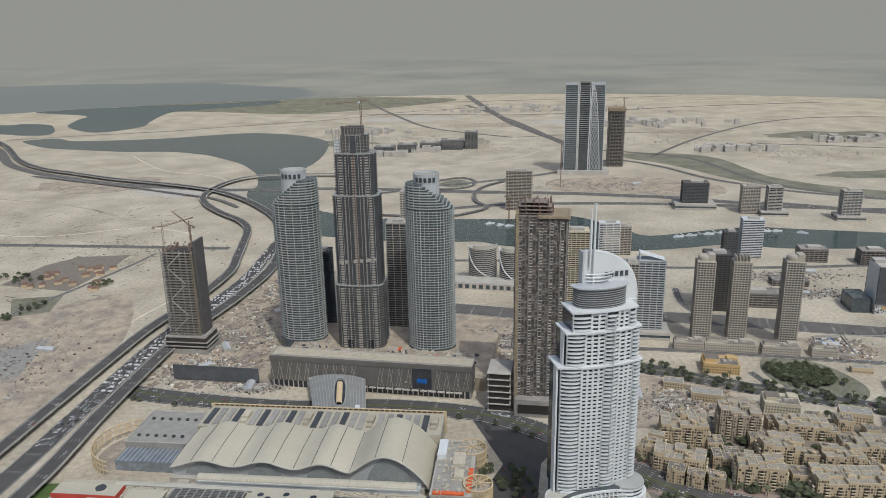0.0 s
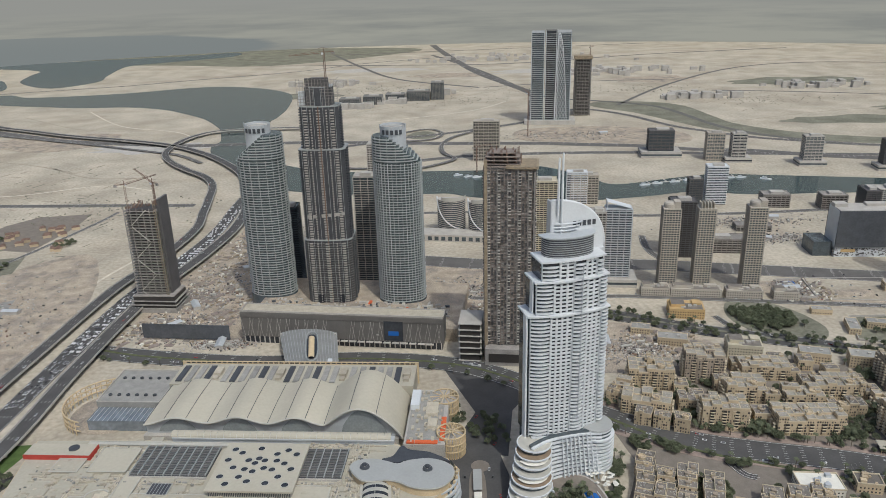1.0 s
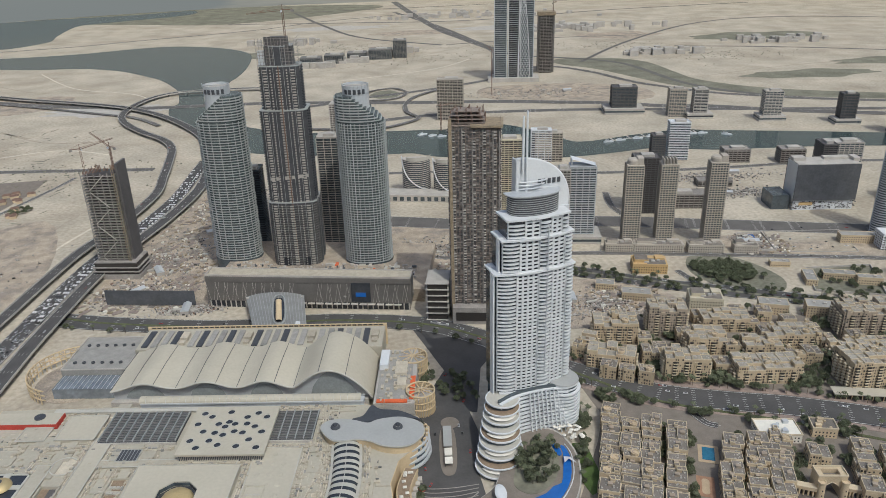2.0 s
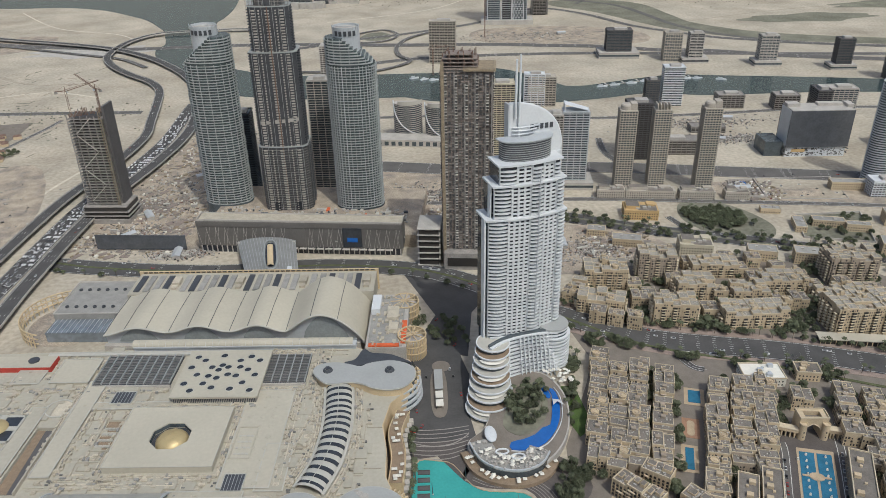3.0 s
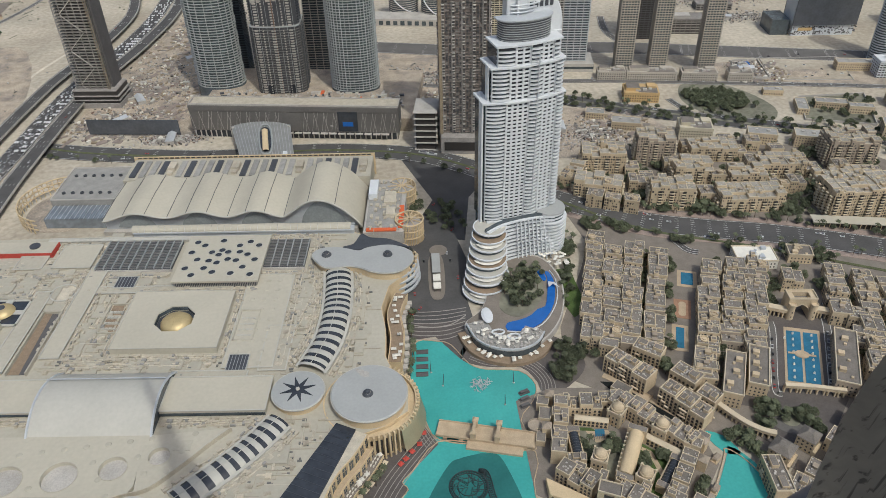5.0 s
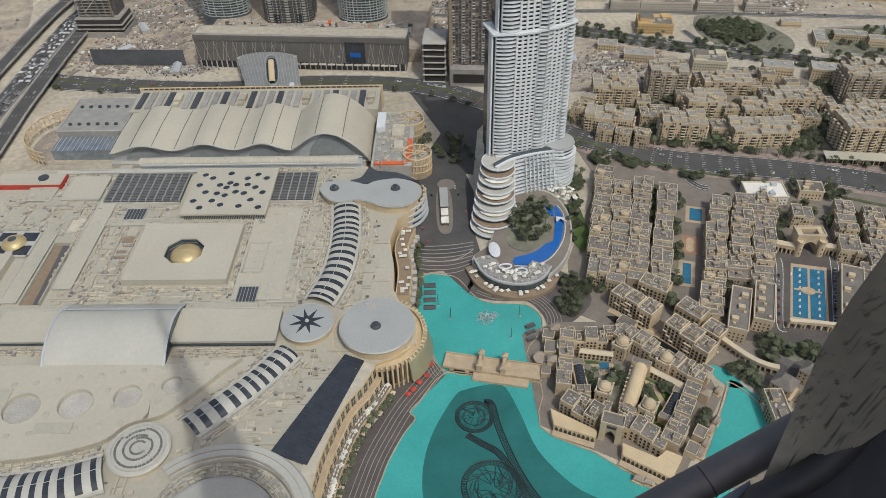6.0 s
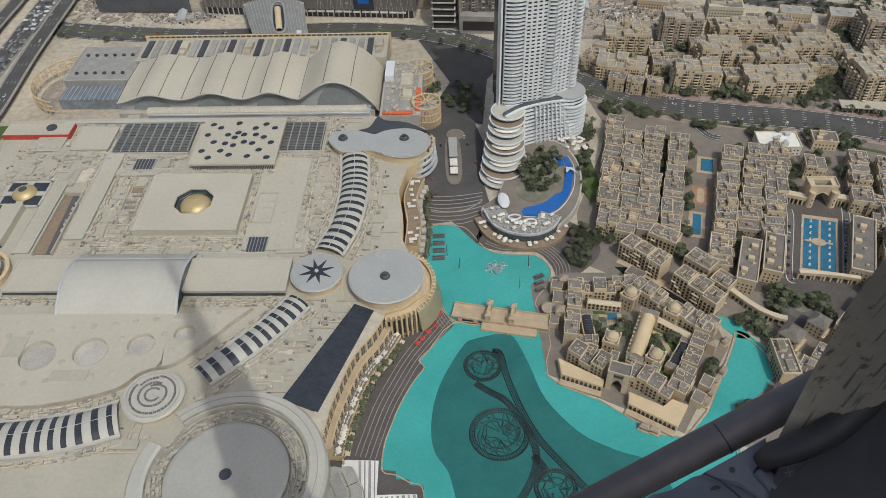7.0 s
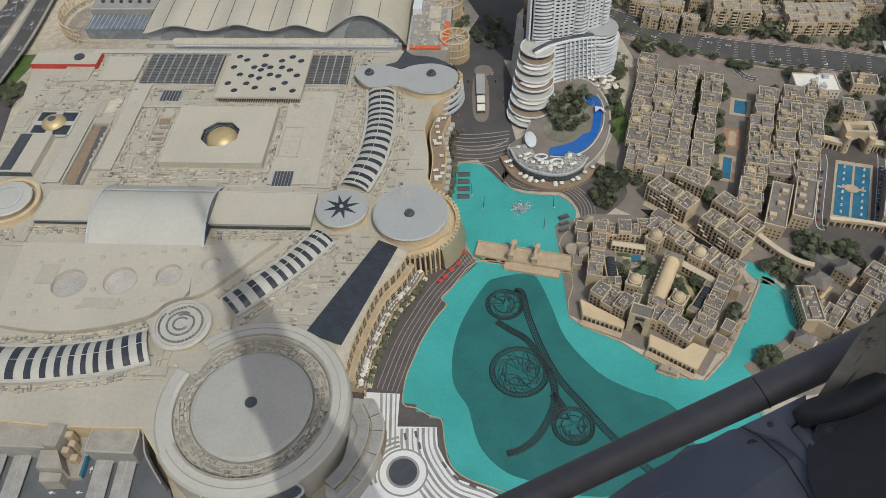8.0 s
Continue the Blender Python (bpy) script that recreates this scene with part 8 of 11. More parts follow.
# pool terrace of the hotel
terr = thing("pool_terrace", "raised palm garden terrace with a blue crescent pool", "terrace")
lip = curve_through([(66, 486), (76, 462), (100, 448), (128, 457), (149, 480), (161, 512), (163, 545), (150, 575), (120, 575), (100, 545), (84, 505)], 4, close=True)
part("base", Kit().prism(lip, 0, 7.5), CONCRETE, terr, "pale curved terrace wall")
part("garden_bed", Kit().prism(curve_through([(100, 505), (112, 536), (130, 558), (147, 556), (143, 520), (130, 498), (112, 490)], 4, close=True), 7.5, 8.1), DRYGRASS, terr, "planted garden bed")
part("pool_deck", Kit().prism(grown(lip, 0.97, 115, 510), 7.5, 7.7), PAVING, terr)
part("pool_water", Kit().prism(curve_through([(101.7, 473.7), (117, 471.7), (132, 478.6), (144.6, 494), (152.3, 512), (156.3, 534.7), (154, 548), (150.5, 548), (151.2, 541), (149.4, 529.7), (145, 513), (140.5, 500), (132.9, 497), (125.6, 489.8), (113.9, 484.8), (102.8, 482.4)], 2, close=True), 7.7, 8.4), BLUE, terr, "deep blue crescent pool")
part("pool_upper", Kit().prism(curve_through([(150, 538), (148, 552), (142, 558), (144, 546), (146, 536)], 3, close=True), 7.7, 8.4), BLUE, terr, "deep blue pool end")
part("pool_kerb", Kit().tube([(x, y, 8.4) for x, y in curve_through([(101, 472), (117, 470), (133, 477), (146.5, 494), (154.3, 512), (158, 535), (155.5, 550)], 4)], 0.5, 5), WHITE, terr)
part("sail_canopy", Kit().surf([[(148, 520, 13), (156, 530, 10)], [(150, 532, 10), (158, 518, 13)]]), WHITE, terr, "white tensile canopy")
rest = thing("lakeside_restaurant", "curved lakeside restaurant with pale terraces and parasols", "building")
arc1 = curve_through([(68, 482), (74, 462), (88, 450), (106, 446), (122, 452), (131, 464)], 4)
part("roof", Kit().ribbon(shifted(arc1, 8), 18, 12, 2), CAPGREY, rest, "cluttered grey roof terrace")
rnd = random.Random(66)
k = Kit()
for i in range(120):
    p = shifted(arc1, rnd.uniform(0.5, 16))[rnd.randrange(1, len(arc1) - 1)]
    k.box(p[0] + rnd.uniform(-2, 2), p[1] + rnd.uniform(-2, 2), 12, rnd.uniform(0.6, 3), rnd.uniform(0.6, 2), rnd.uniform(0.4, 1.8), rnd.uniform(0, 90))
part("roof_clutter", k, CONCRETE, rest, "pale furniture and plant on the roof", kind="stuff")
for x, y in ((104, 459), (92, 466)):
    part("oval_ring", Kit().tube([(x + 5.2 * math.cos(j * 0.2618), y + 3.0 * math.sin(j * 0.2618), 14.2) for j in range(24)], 0.8, 6, True), WHITE, rest, "white oval roof ring")
part("glass_wall", Kit().ribbon(arc1, 2, 10, 10), GLASS, rest)
part("deck", Kit().ribbon(shifted(arc1, -5), 8, 4, 4), TIMBER, rest)
part("rim", Kit().ribbon(shifted(arc1, -0.6), 1.2, 12.6, 1.6), SILVER, rest)
part("oval_lid", Kit().lathe([(0.1, 0.7), (5, 0.5), (8, -0.3), (8, -1)], 28), WHITE, rest, "white oval roof lid", at=Matrix.Translation((86, 488, 15)) @ Matrix.Diagonal((0.62, 1.25, 1, 1)))
part("lid_stem", Kit().lathe([(3, 0), (3, 14.4)], 16, 86, 488), CONCRETE, rest)
rnd = random.Random(4)
para = thing("parasol", "square white parasol on a slim pole", "parasol", pose(90, 462, 12))
part("shade", Kit().prism(rect(3.2, 3.2), 2.4, 3.1, rect(0.4, 0.4)), CANVAS, para)
part("pole", Kit().box(0, 0, 0, 0.15, 0.15, 2.6), STEEL, para)
tagged(para, group="parasols round the lake")


def many(ob, spots):
    for x, y, z, a in spots:
        copy_thing(ob, pose(x, y, z, 0, 0, a))


spots = []
for i in range(26):
    p = shifted(arc1, 3 + 11 * rnd.random())[rnd.randrange(1, len(arc1) - 1)]
    spots.append((p[0], p[1], 12, rnd.uniform(0, 90)))
for i in range(24):
    p = shifted(arc1, -3 - 4 * rnd.random())[rnd.randrange(1, len(arc1) - 1)]
    spots.append((p[0], p[1], 4, rnd.uniform(0, 90)))
for i in range(26):
    spots.append((rnd.uniform(150, 176), rnd.uniform(556, 578), 7.5, rnd.uniform(0, 90)))
for i in range(20):
    p = face[rnd.randrange(2, len(face) - 2)]
    spots.append((p[0] + 8 + rnd.random() * 2, p[1] - 3, 7.15, 30))
for i in range(24):
    p = north_front[rnd.randrange(1, len(north_front) - 1)]
    spots.append((p[0] + rnd.uniform(-3, 4), p[1], 16.3, 0))
many(para, spots)
redp = thing("parasol", "red parasol on a slim pole", "parasol", pose(14, 520, 0.6), "red parasols by the promenade")
part("shade", Kit().prism(rect(4, 4), 2.4, 3.1, rect(0.4, 0.4)), RED, redp)
part("pole", Kit().box(0, 0, 0, 0.15, 0.15, 2.6), STEEL, redp)
many(redp, [(18, 516, 0.6, 10), (22, 512, 0.6, 30), (16, 366, 0.6, 0), (10, 360, 0.6, 40), (5, 354, 0.6, 40), (1, 350, 0.6, 40), (20, 376, 0.6, 0)])

# forecourt island with a white shelter
isl = thing("drop_off_shelter", "long white shelter on a traffic island", "shelter", pose(50, 566, 0, 0, 0, -4))
part("island", Kit().prism(oval(8, 36, 24, 3), 0.5, 1.0), PAVING, isl)
part("roof", Kit().box(0, 14, 5.0, 8, 30, 0.8), GREYROOF, isl)
part("panel", Kit().box(0, -9, 5.0, 7, 10, 0.9), CANVAS, isl)
part("panel", Kit().box(0, -21, 5.0, 7, 9, 0.9), CANVAS, isl)
for y in (-24, -14, -4, 4, 14, 26):
    for x in (-3, 3):
        part("post", Kit().box(x, y, 1.0, 0.4, 0.4, 4.1), STEEL, isl)
patch("roundabout", oval(9, 9, 20, 2, 56, 606), PAVING, "small paved roundabout", 0.9, per=1)
# pale curved stripes of the promenade paving
stripe_host = setting("paving_bands", Kit().ribbon(curve_through([(20, 500), (38, 494), (56, 496), (70, 506)], 6), 1.0, 0.68, 0.1), LIGHTPAVE, "pale curved paving bands")
for i in range(8):
    part("band", Kit().ribbon(curve_through([(14 + i * 0.6, 484 + i * 5), (30, 479 + i * 5.2), (50, 478 + i * 5.2), (66 + i * 0.8, 484 + i * 4.6)], 6), 0.9, 0.66, 0.1), LIGHTPAVE, stripe_host)
for off in (2, 5, 8, 11, 14):
    part("band", Kit().ribbon(shifted(curve_through([(32, 368), (6, 336), (-7, 315), (-18, 294), (-27, 270), (-31, 258)], 6), -off * 1.15), 0.5, 0.66, 0.1), LIGHTPAVE, stripe_host)
    part("band", Kit().ribbon(shifted(curve_through([(14, 440), (16, 410), (28, 376), (31, 369)], 6), -off * 0.8), 0.5, 0.66, 0.1), LIGHTPAVE, stripe_host)
    part("band", Kit().ribbon(shifted(curve_through([(64, 450), (80, 440), (106, 436), (117, 418), (112, 398)], 6), off * 0.9), 0.5, 0.66, 0.1), LIGHTPAVE, stripe_host)
swirl = setting("plaza_bands", Kit().lathe([(14.6, 0.62), (14.6, 0.7), (15.8, 0.7), (15.8, 0.62)], 40, -30, 202), CAPGREY, "grey swirled plaza bands")
part("fountain_rim", Kit().lathe([(9, 0.6), (9, 1.4), (10.5, 1.4), (10.5, 0.6)], 36, -30, 202), CAPGREY, swirl)
part("fountain_water", Kit().lathe([(0.1, 0.9), (9, 0.9)], 36, -30, 202), SLATE, swirl, "dark grey basin")
shore = curve_through([(-7.6, 231.2), (-7.5, 218), (-2.8, 206), (5.4, 194.2), (20.6, 187), (40, 176), (58, 164)], 6)
for i in range(7):
    part("band", Kit().ribbon(shifted(shore, -1.6 - 3.5 * i), (1.7, 1.1, 2.0)[i % 3], 0.68, 0.1), CAPGREY, swirl)
for i in range(4):
    part("band", Kit().ribbon([(-43.4 + i * 3.3, 258.9 - i * 0.4), (-43.6 + i * 3.1, 240), (-44.4 + i * 3.2, 222 - i)], (1.7, 0.9)[i % 2], 0.68, 0.1), CAPGREY, swirl)
for r in (17, 20, 23.2):
    part("band", Kit().lathe([(r, 0.62), (r, 0.72), (r + 1.6, 0.72), (r + 1.6, 0.62)], 40, -30, 202, 95, 200), CAPGREY, swirl)
part("fountain_apron", Kit().lathe([(10.4, 0.6), (10.4, 0.78), (14.6, 0.76), (14.6, 0.6)], 44, -30, 202), WHITEPAVE, swirl)
for i in range(6):
    x, y = ((-28, 226), (-21, 227), (-19, 219), (-4, 205), (3, 196), (13, 190))[i]
    part("bench", Kit().box(x, y, 0.7, 1.6, 4.6, 0.5, (10, 12, 8, 30, 42, 60)[i]), CHAR, swirl, "dark stone bench")
# grey stepped terrace between the plaza and the round hall
et = thing("entrance_terrace", "grey stepped roof terrace with curved parapets and timber screen", "building")
outline = curve_through([(-61, 247), (-54, 247), (-46.5, 246.5), (-41.5, 234), (-40, 226), (-42, 214), (-46.5, 203), (-54, 191), (-64, 180), (-76, 186), (-66, 206), (-62, 226)], 4, close=True)
part("body", Kit().prism(outline, 0, 15), CONCRETE, et)
part("roof", Kit().prism(grown(outline, 0.985, -54, 218), 15, 15.25), CAPGREY, et)
bend = curve_through([(-46.8, 246), (-41.8, 234), (-40.4, 226), (-42.3, 214), (-46.8, 203), (-54.3, 191), (-63.8, 180.5)], 5)
part("parapet", Kit().ribbon(bend, 0.7, 16.4, 1.6), ROOFDUCT, et)
part("timber_screen", Kit().ribbon(shifted(bend, 0.5)[4:17], 0.5, 13.5, 9), TIMBER, et, "brown timber screen")
for off, z in ((-7, 17.6), (-9.2, 18.4)):
    part("step_wall", Kit().ribbon(shifted(bend, off), 0.6, z, z - 15), ROOFDUCT, et)
part("upper_roof", Kit().ribbon(shifted(bend, -13), 7.5, 18, 3), CAPGREY, et)
for i in (4, 11, 18, 25):
    a, b = shifted(bend, -1)[i], shifted(bend, -9)[i]
    part("roof_joint", Kit().beam((a[0], a[1], 15.4), (b[0], b[1], 15.4), 0.3), SLATE, et)
wb = thing("water_steps", "dark stepped platform at the lake's corner", "steps")
part("deck", Kit().prism([(-33, 233.7), (-31, 249), (-20.1, 248.8), (-20.3, 243), (-11.7, 242), (-11.9, 238), (-3, 236.7), (-3.3, 231.4)], 0.4, 0.75), DARKPAVE, wb)

# lake edge kerbs
def kerb(name, pts, label):
    return setting(name, Kit().tube([(x, y, 0.75) for x, y in curve_through(pts, 3, close=True)], 0.45, 5, True), BRIDGE, label)


kerb("lake_kerb_upper", UPPER, "stone lake edge")
kerb("lake_kerb_lower", LOWER, "stone lake edge")

# fountain machinery: rings and curved tracks
JETS = surface("dark_fountain_pipe", (0.035, 0.05, 0.052), 0.5, 0.3, big=0.15, fine=0.1, size=6, grain=0.5)


def fountain_ring(x, y, r, seed, label):
    """A hoop of nozzles: ladder-like outer band, inner hoop and a web of bent pipes."""
    rnd = random.Random(seed)
    t = thing("fountain_ring", label, "fountain", pose(x, y, 0.5), "fountain rings in the lake")
    for k, w in ((1.0, 0.62), (0.84, 0.45), (0.56, 0.3)):
        part("hoop", Kit().tube([(r * k * math.cos(2 * math.pi * i / 48), r * k * math.sin(2 * math.pi * i / 48), 0.2) for i in range(48)], w, 5, True), JETS, t, "dark submerged hoop")
    ties, n = Kit(), int(r * 3)
    for i in range(n):
        a = 2 * math.pi * i / n
        ties.box(r * 0.92 * math.cos(a), r * 0.92 * math.sin(a), 0.1, r * 0.17, 0.5, 0.3, math.degrees(a))
        ties.box(r * 0.92 * math.cos(a), r * 0.92 * math.sin(a), 0, 0.8, 0.8, 0.9)
    part("nozzle_band", ties, JETS, t, "band of small nozzles", kind="stuff")
    web = Kit()
    for i in range(int(r * 1.6)):
        a = rnd.uniform(0, 6.283)
        b = a + rnd.uniform(0.5, 1.6)
        q, m = rnd.uniform(0.3, 0.8), rnd.uniform(0.05, 0.75)
        web.tube([(r * q * math.cos(a), r * q * math.sin(a), 0.15), (r * m * math.cos((a + b) / 2), r * m * math.sin((a + b) / 2), 0.15), (r * 0.8 * math.cos(b), r * 0.8 * math.sin(b), 0.15)], 0.24, 4)
    part("pipe_web", web, JETS, t, "web of bent feed pipes", kind="stuff")


fountain_ring(47, 326, 13.5, 1, "dark ring of fountain nozzles under water")
fountain_ring(51, 269, 20, 2, "large dark ring of fountain nozzles under water")
fountain_ring(81, 226, 13.5, 3, "dark ring of fountain nozzles under water")
for pts in ([(56, 338), (61, 335), (63, 314), (69, 285), (77.4, 261), (89.3, 241), (105, 216), (128, 186)], [(40, 311), (49, 303), (58.5, 295), (66.5, 280), (72, 264), (72.8, 249), (67.7, 235), (56.4, 219.5), (44.5, 211.6), (36, 210)], [(71, 250), (76, 240), (70, 233)]):
    tr = thing("fountain_track", "curved dark double track of fountain jets", "fountain", None, "fountain tracks in the lake")
    line = curve_through(pts, 14)
    for off in (-2.1, -0.7, 0.7, 2.1):
        part("rail", Kit().tube([(x, y, 0.7) for x, y in shifted(line, off)], 0.42 if abs(off) > 1 else 0.2, 5), JETS, tr)
    ties = Kit()
    for i in range(0, len(line) - 1):
        a = math.degrees(math.atan2(line[i + 1][1] - line[i][1], line[i + 1][0] - line[i][0]))
        ties.box(line[i][0], line[i][1], 0.5, 0.55, 4.4, 0.4, a)
    part("cross_tie", ties, JETS, tr, kind="stuff")
rnd = random.Random(14)
sc = Kit()
for i in range(60):
    a, r = rnd.uniform(0, 6.28), rnd.uniform(0, 7)
    x, y = 70 + r * math.cos(a) * 1.3, 420 + r * math.sin(a)
    sc.tube([(x, y, 0.3), (x + rnd.uniform(-2, 2), y + rnd.uniform(-2, 2), rnd.uniform(1, 3.6)), (x + rnd.uniform(-3, 3), y + rnd.uniform(-3, 3), rnd.uniform(0.5, 2))], 0.22, 4)
solid("water_sculpture", sc, SILVER, "tangled grey metal sculpture standing in the lake", "sculpture")
jets = thing("fountain_mast", "slim leaning fountain lamp mast in the water", "lamp", pose(40, 424, 0.3), "lamp masts in the lake")
part("pole", Kit().tube([(0, 0, 0), (0.4, 0.3, 7), (0.8, 0.5, 13)], [0.35, 0.28, 0.15], 6), STEEL, jets)
part("foot", Kit().lathe([(1.0, 0), (0.7, 0.5), (0.1, 0.6)], 12), CONCRETE, jets)
many(jets, [(86, 398, 0.3, 200), (60, 452, 0.3, 60), (97, 420, 0.3, 120), (32, 440, 0.3, 90)])
for i in range(4):
    solid("jetty", Kit().box(0, 0, 0.3, 10, 4.2, 0.9).box(0, 1.8, 1.2, 10, 0.2, 0.8), CHAR, "dark floating boat jetty", "jetty", pose(27 - i * 0.8, 464 - i * 8.6, 0, 0, 0, -4), "floating jetties")
for i in range(3):
    solid("jetty", Kit().box(0, 0, 0.3, 9, 4, 0.9).box(0, 0, 1.2, 7, 2.4, 1.6), CHAR, "dark floating boat jetty with covered boats", "jetty", pose(103 - i * 1.0, 408 - i * 7, 0, 0, 0, 20), "floating jetties")

# stone footbridge
fb = thing("footbridge", "buff stone footbridge with two pavilion towers", "bridge", pose(66, 368, 0, 0, 0, -17))
part("deck", Kit().box(0, 0, 2.6, 74, 14, 1.4), BRIDGE, fb, "buff paved deck")
part("lower_step", Kit().box(8, -10, 0.3, 42, 8, 2.2), BRIDGE, fb)
for y in (-7, 7):
    part("parapet", Kit().box(0, y, 4, 74, 0.7, 1.2), BRIDGE, fb)
for i in range(6):
    part("pier", Kit().box(-30 + i * 12, 0, 0, 3, 15, 2.8), BRIDGE, fb)
for x in (-9, 9):
    for y in (-6, 6):
        tw = part("pavilion", Kit().box(x, y, 4, 3.6, 3.6, 7).box(x, y, 11, 4.6, 4.6, 0.8), BRIDGE, fb, "square stone pavilion tower")
        part("pavilion_roof", Kit().prism(rect(4.2, 4.2, x, y), 11.8, 14, rect(0.6, 0.6, x, y)), BRIDGE, tw)
        part("opening", Kit().box(x, y, 5, 3.7, 1.4, 4.2), HOLLOW, tw)
    part("arch_beam", Kit().box(x, 0, 9.5, 2.4, 9, 1.4), BRIDGE, fb)

# ---- old quarter ----
def flat_house(seed, w, d, h, wall=VILLA, turret=False, name="courtyard_house", label="beige rendered flat-roofed house with parapets and small windows", storey=3.4):
    """Joined blocks at stepped heights: grey roofs, thin parapets, set-back upper rooms, loggias and deep small windows."""
    rnd = random.Random(seed)
    t = thing(name, label, "building", pose(0, -2000, 0), "flat-roofed houses of the old quarter")
    masses, cells = [], max(int(w / 8.5), 1)
    deep = max(int(d / 8.5), 1)
    for i in range(cells):
        for j in range(deep):
            cw, cd = w / cells, d / deep
            bx, by = -w / 2 + cw * (i + 0.5), -d / 2 + cd * (j + 0.5)
            sx, sy = cw * rnd.uniform(1.0, 1.12), cd * rnd.uniform(0.98, 1.1)
            masses.append((bx + rnd.uniform(-0.07, 0.07) * cw, by, sx, sy, h + rnd.choice((-3.4, -1.7, -0.6, 0, 0, 0.5, 1.0, 2.4)) + 0.13 * i + 0.07 * j))
    base = list(masses)
    for i in range(1 + cells * deep // 3):
        bx, by, bsx, bsy, bz = rnd.choice(base)
        masses.append((bx + rnd.uniform(-0.12, 0.12) * bsx, by + rnd.choice((-0.42, 0.42)) * bsy, rnd.uniform(3.2, 5.0), rnd.uniform(2.6, 4.6), bz + rnd.choice((-3.4, 2.4, 2.8))))
    walls, roofs, caps, panes = Kit(), Kit(), Kit(), Kit()
    for x, y, sx, sy, sz in masses:
        walls.box(x, y, 0, sx, sy, sz)
        roofs.box(x, y, sz, sx - 0.7, sy - 0.7, 0.2)
        for ax, ay, lx, ly in ((0, 1, sx, 0.38), (0, -1, sx, 0.38), (1, 0, 0.38, sy - 0.76), (-1, 0, 0.38, sy - 0.76)):
            caps.box(x + ax * (sx / 2 - 0.17), y + ay * (sy / 2 - 0.17), sz, lx + 0.04, ly, 0.85)
        for f in range(int((sz - 1.2) / storey)):
            z = 1.3 + f * storey
            for along, across, ox, oy in ((sx, sy, 1, 0), (sy, sx, 0, 1)):
                n = max(int(along / 2.3), 1)
                for i in range(n):
                    q = -along / 2 + along * (i + 0.5) / n
                    for side in (-1, 1):
                        if rnd.random() < 0.68:
                            ww, wh = rnd.choice(((0.9, 1.5), (1.1, 2.0), (1.7, 2.1)))
                            px_, py_ = x + ox * q + oy * side * across / 2, y + oy * q + ox * side * across / 2
                            panes.box(px_, py_, z, ww if ox else 0.24, 0.24 if ox else ww, wh)
    part("wall", walls, wall, t, "rendered wall masses")
    part("roof", roofs, BLOCKROOF if name == "apartment_block" else VILLAROOF, t, "grey felt roof")
    part("parapet", caps, COPING, t, "thin cream parapets", kind="stuff")
    part("window_opening", panes, HOLLOW, t, "small dark window openings", kind="stuff")
    bx, by, bsx, bsy, bz = base[rnd.randrange(len(base))]
    huts = Kit().box(bx, by, bz, 3.6, 3.0, 2.5).box(bx, by, bz + 2.5, 4.2, 3.6, 0.25)
    part("stair_hut", huts, VILLADARK, t, "stair hut with a flat slab")
    units = Kit()
    for x, y, sx, sy, sz in base:
        for i in range(int(sx * sy / 18)):
            units.box(x + rnd.uniform(-0.4, 0.4) * sx, y + rnd.uniform(-0.4, 0.4) * sy, sz + 0.1, rnd.uniform(0.7, 1.5), rnd.uniform(0.6, 1.1), rnd.uniform(0.6, 1.2))
    part("cooling_unit", units, CONCRETE, t, "small grey cooling units", kind="stuff")
    if turret:
        part("turret", Kit().lathe([(3.6, 0), (3.6, h + 3.2), (3.8, h + 3.2), (3.8, h + 4.2), (3.1, h + 4.2), (3.1, h + 3.3), (1.7, h + 3.3), (1.7, h + 4.0), (0.1, h + 4.0)], 8, w * 0.2, -d * 0.3), wall, t, "eight-sided turret with an open top")
    return t


HOUSES = [flat_house(100 + i, w, d, h, VILLA if i % 5 else VILLADARK, i % 4 == 3) for i, (w, d, h) in enumerate(
    [(15, 17, 13), (16, 16, 14), (15, 18, 14), (17, 17, 12), (15, 17, 15), (16, 18, 13), (17, 16, 13), (15, 18, 15), (16, 19, 12), (15, 17, 14)])]
placed = [0] * len(HOUSES)


def put_house(i, x, y, a, z=0.3):
    i %= len(HOUSES)
    if placed[i] == 0:
        HOUSES[i].matrix_basis = pose(x, y, z, 0, 0, a)
        placed[i] = 1
        return HOUSES[i]
    return copy_thing(HOUSES[i], pose(x, y, z, 0, 0, a))


ROW_A, ROW_D, ROW_P = math.degrees(math.atan2(-0.937, -0.348)) + 90, (-0.348, -0.937), (0.937, -0.348)


def in_quarter(s, off):
    """A place by its distance down a lane and across the lanes."""
    return 219 + ROW_D[0] * s + ROW_P[0] * off, 587 + ROW_D[1] * s + ROW_P[1] * off


rnd = random.Random(77)
OPEN_COURTS = [[(326, 460), (340, 478), (388, 470), (386, 438), (352, 368), (318, 332), (274, 334), (244, 374), (262, 384), (296, 384)]]


def in_court(x, y):
    """Whether a spot lies on one of the open squares."""
    for poly in OPEN_COURTS:
        inside = False
        for (x0, y0), (x1, y1) in zip(poly, poly[1:] + poly[:1]):
            if (y0 > y) != (y1 > y) and x < x0 + (x1 - x0) * (y - y0) / (y1 - y0):
                inside = not inside
        if inside:
            return True
    return False


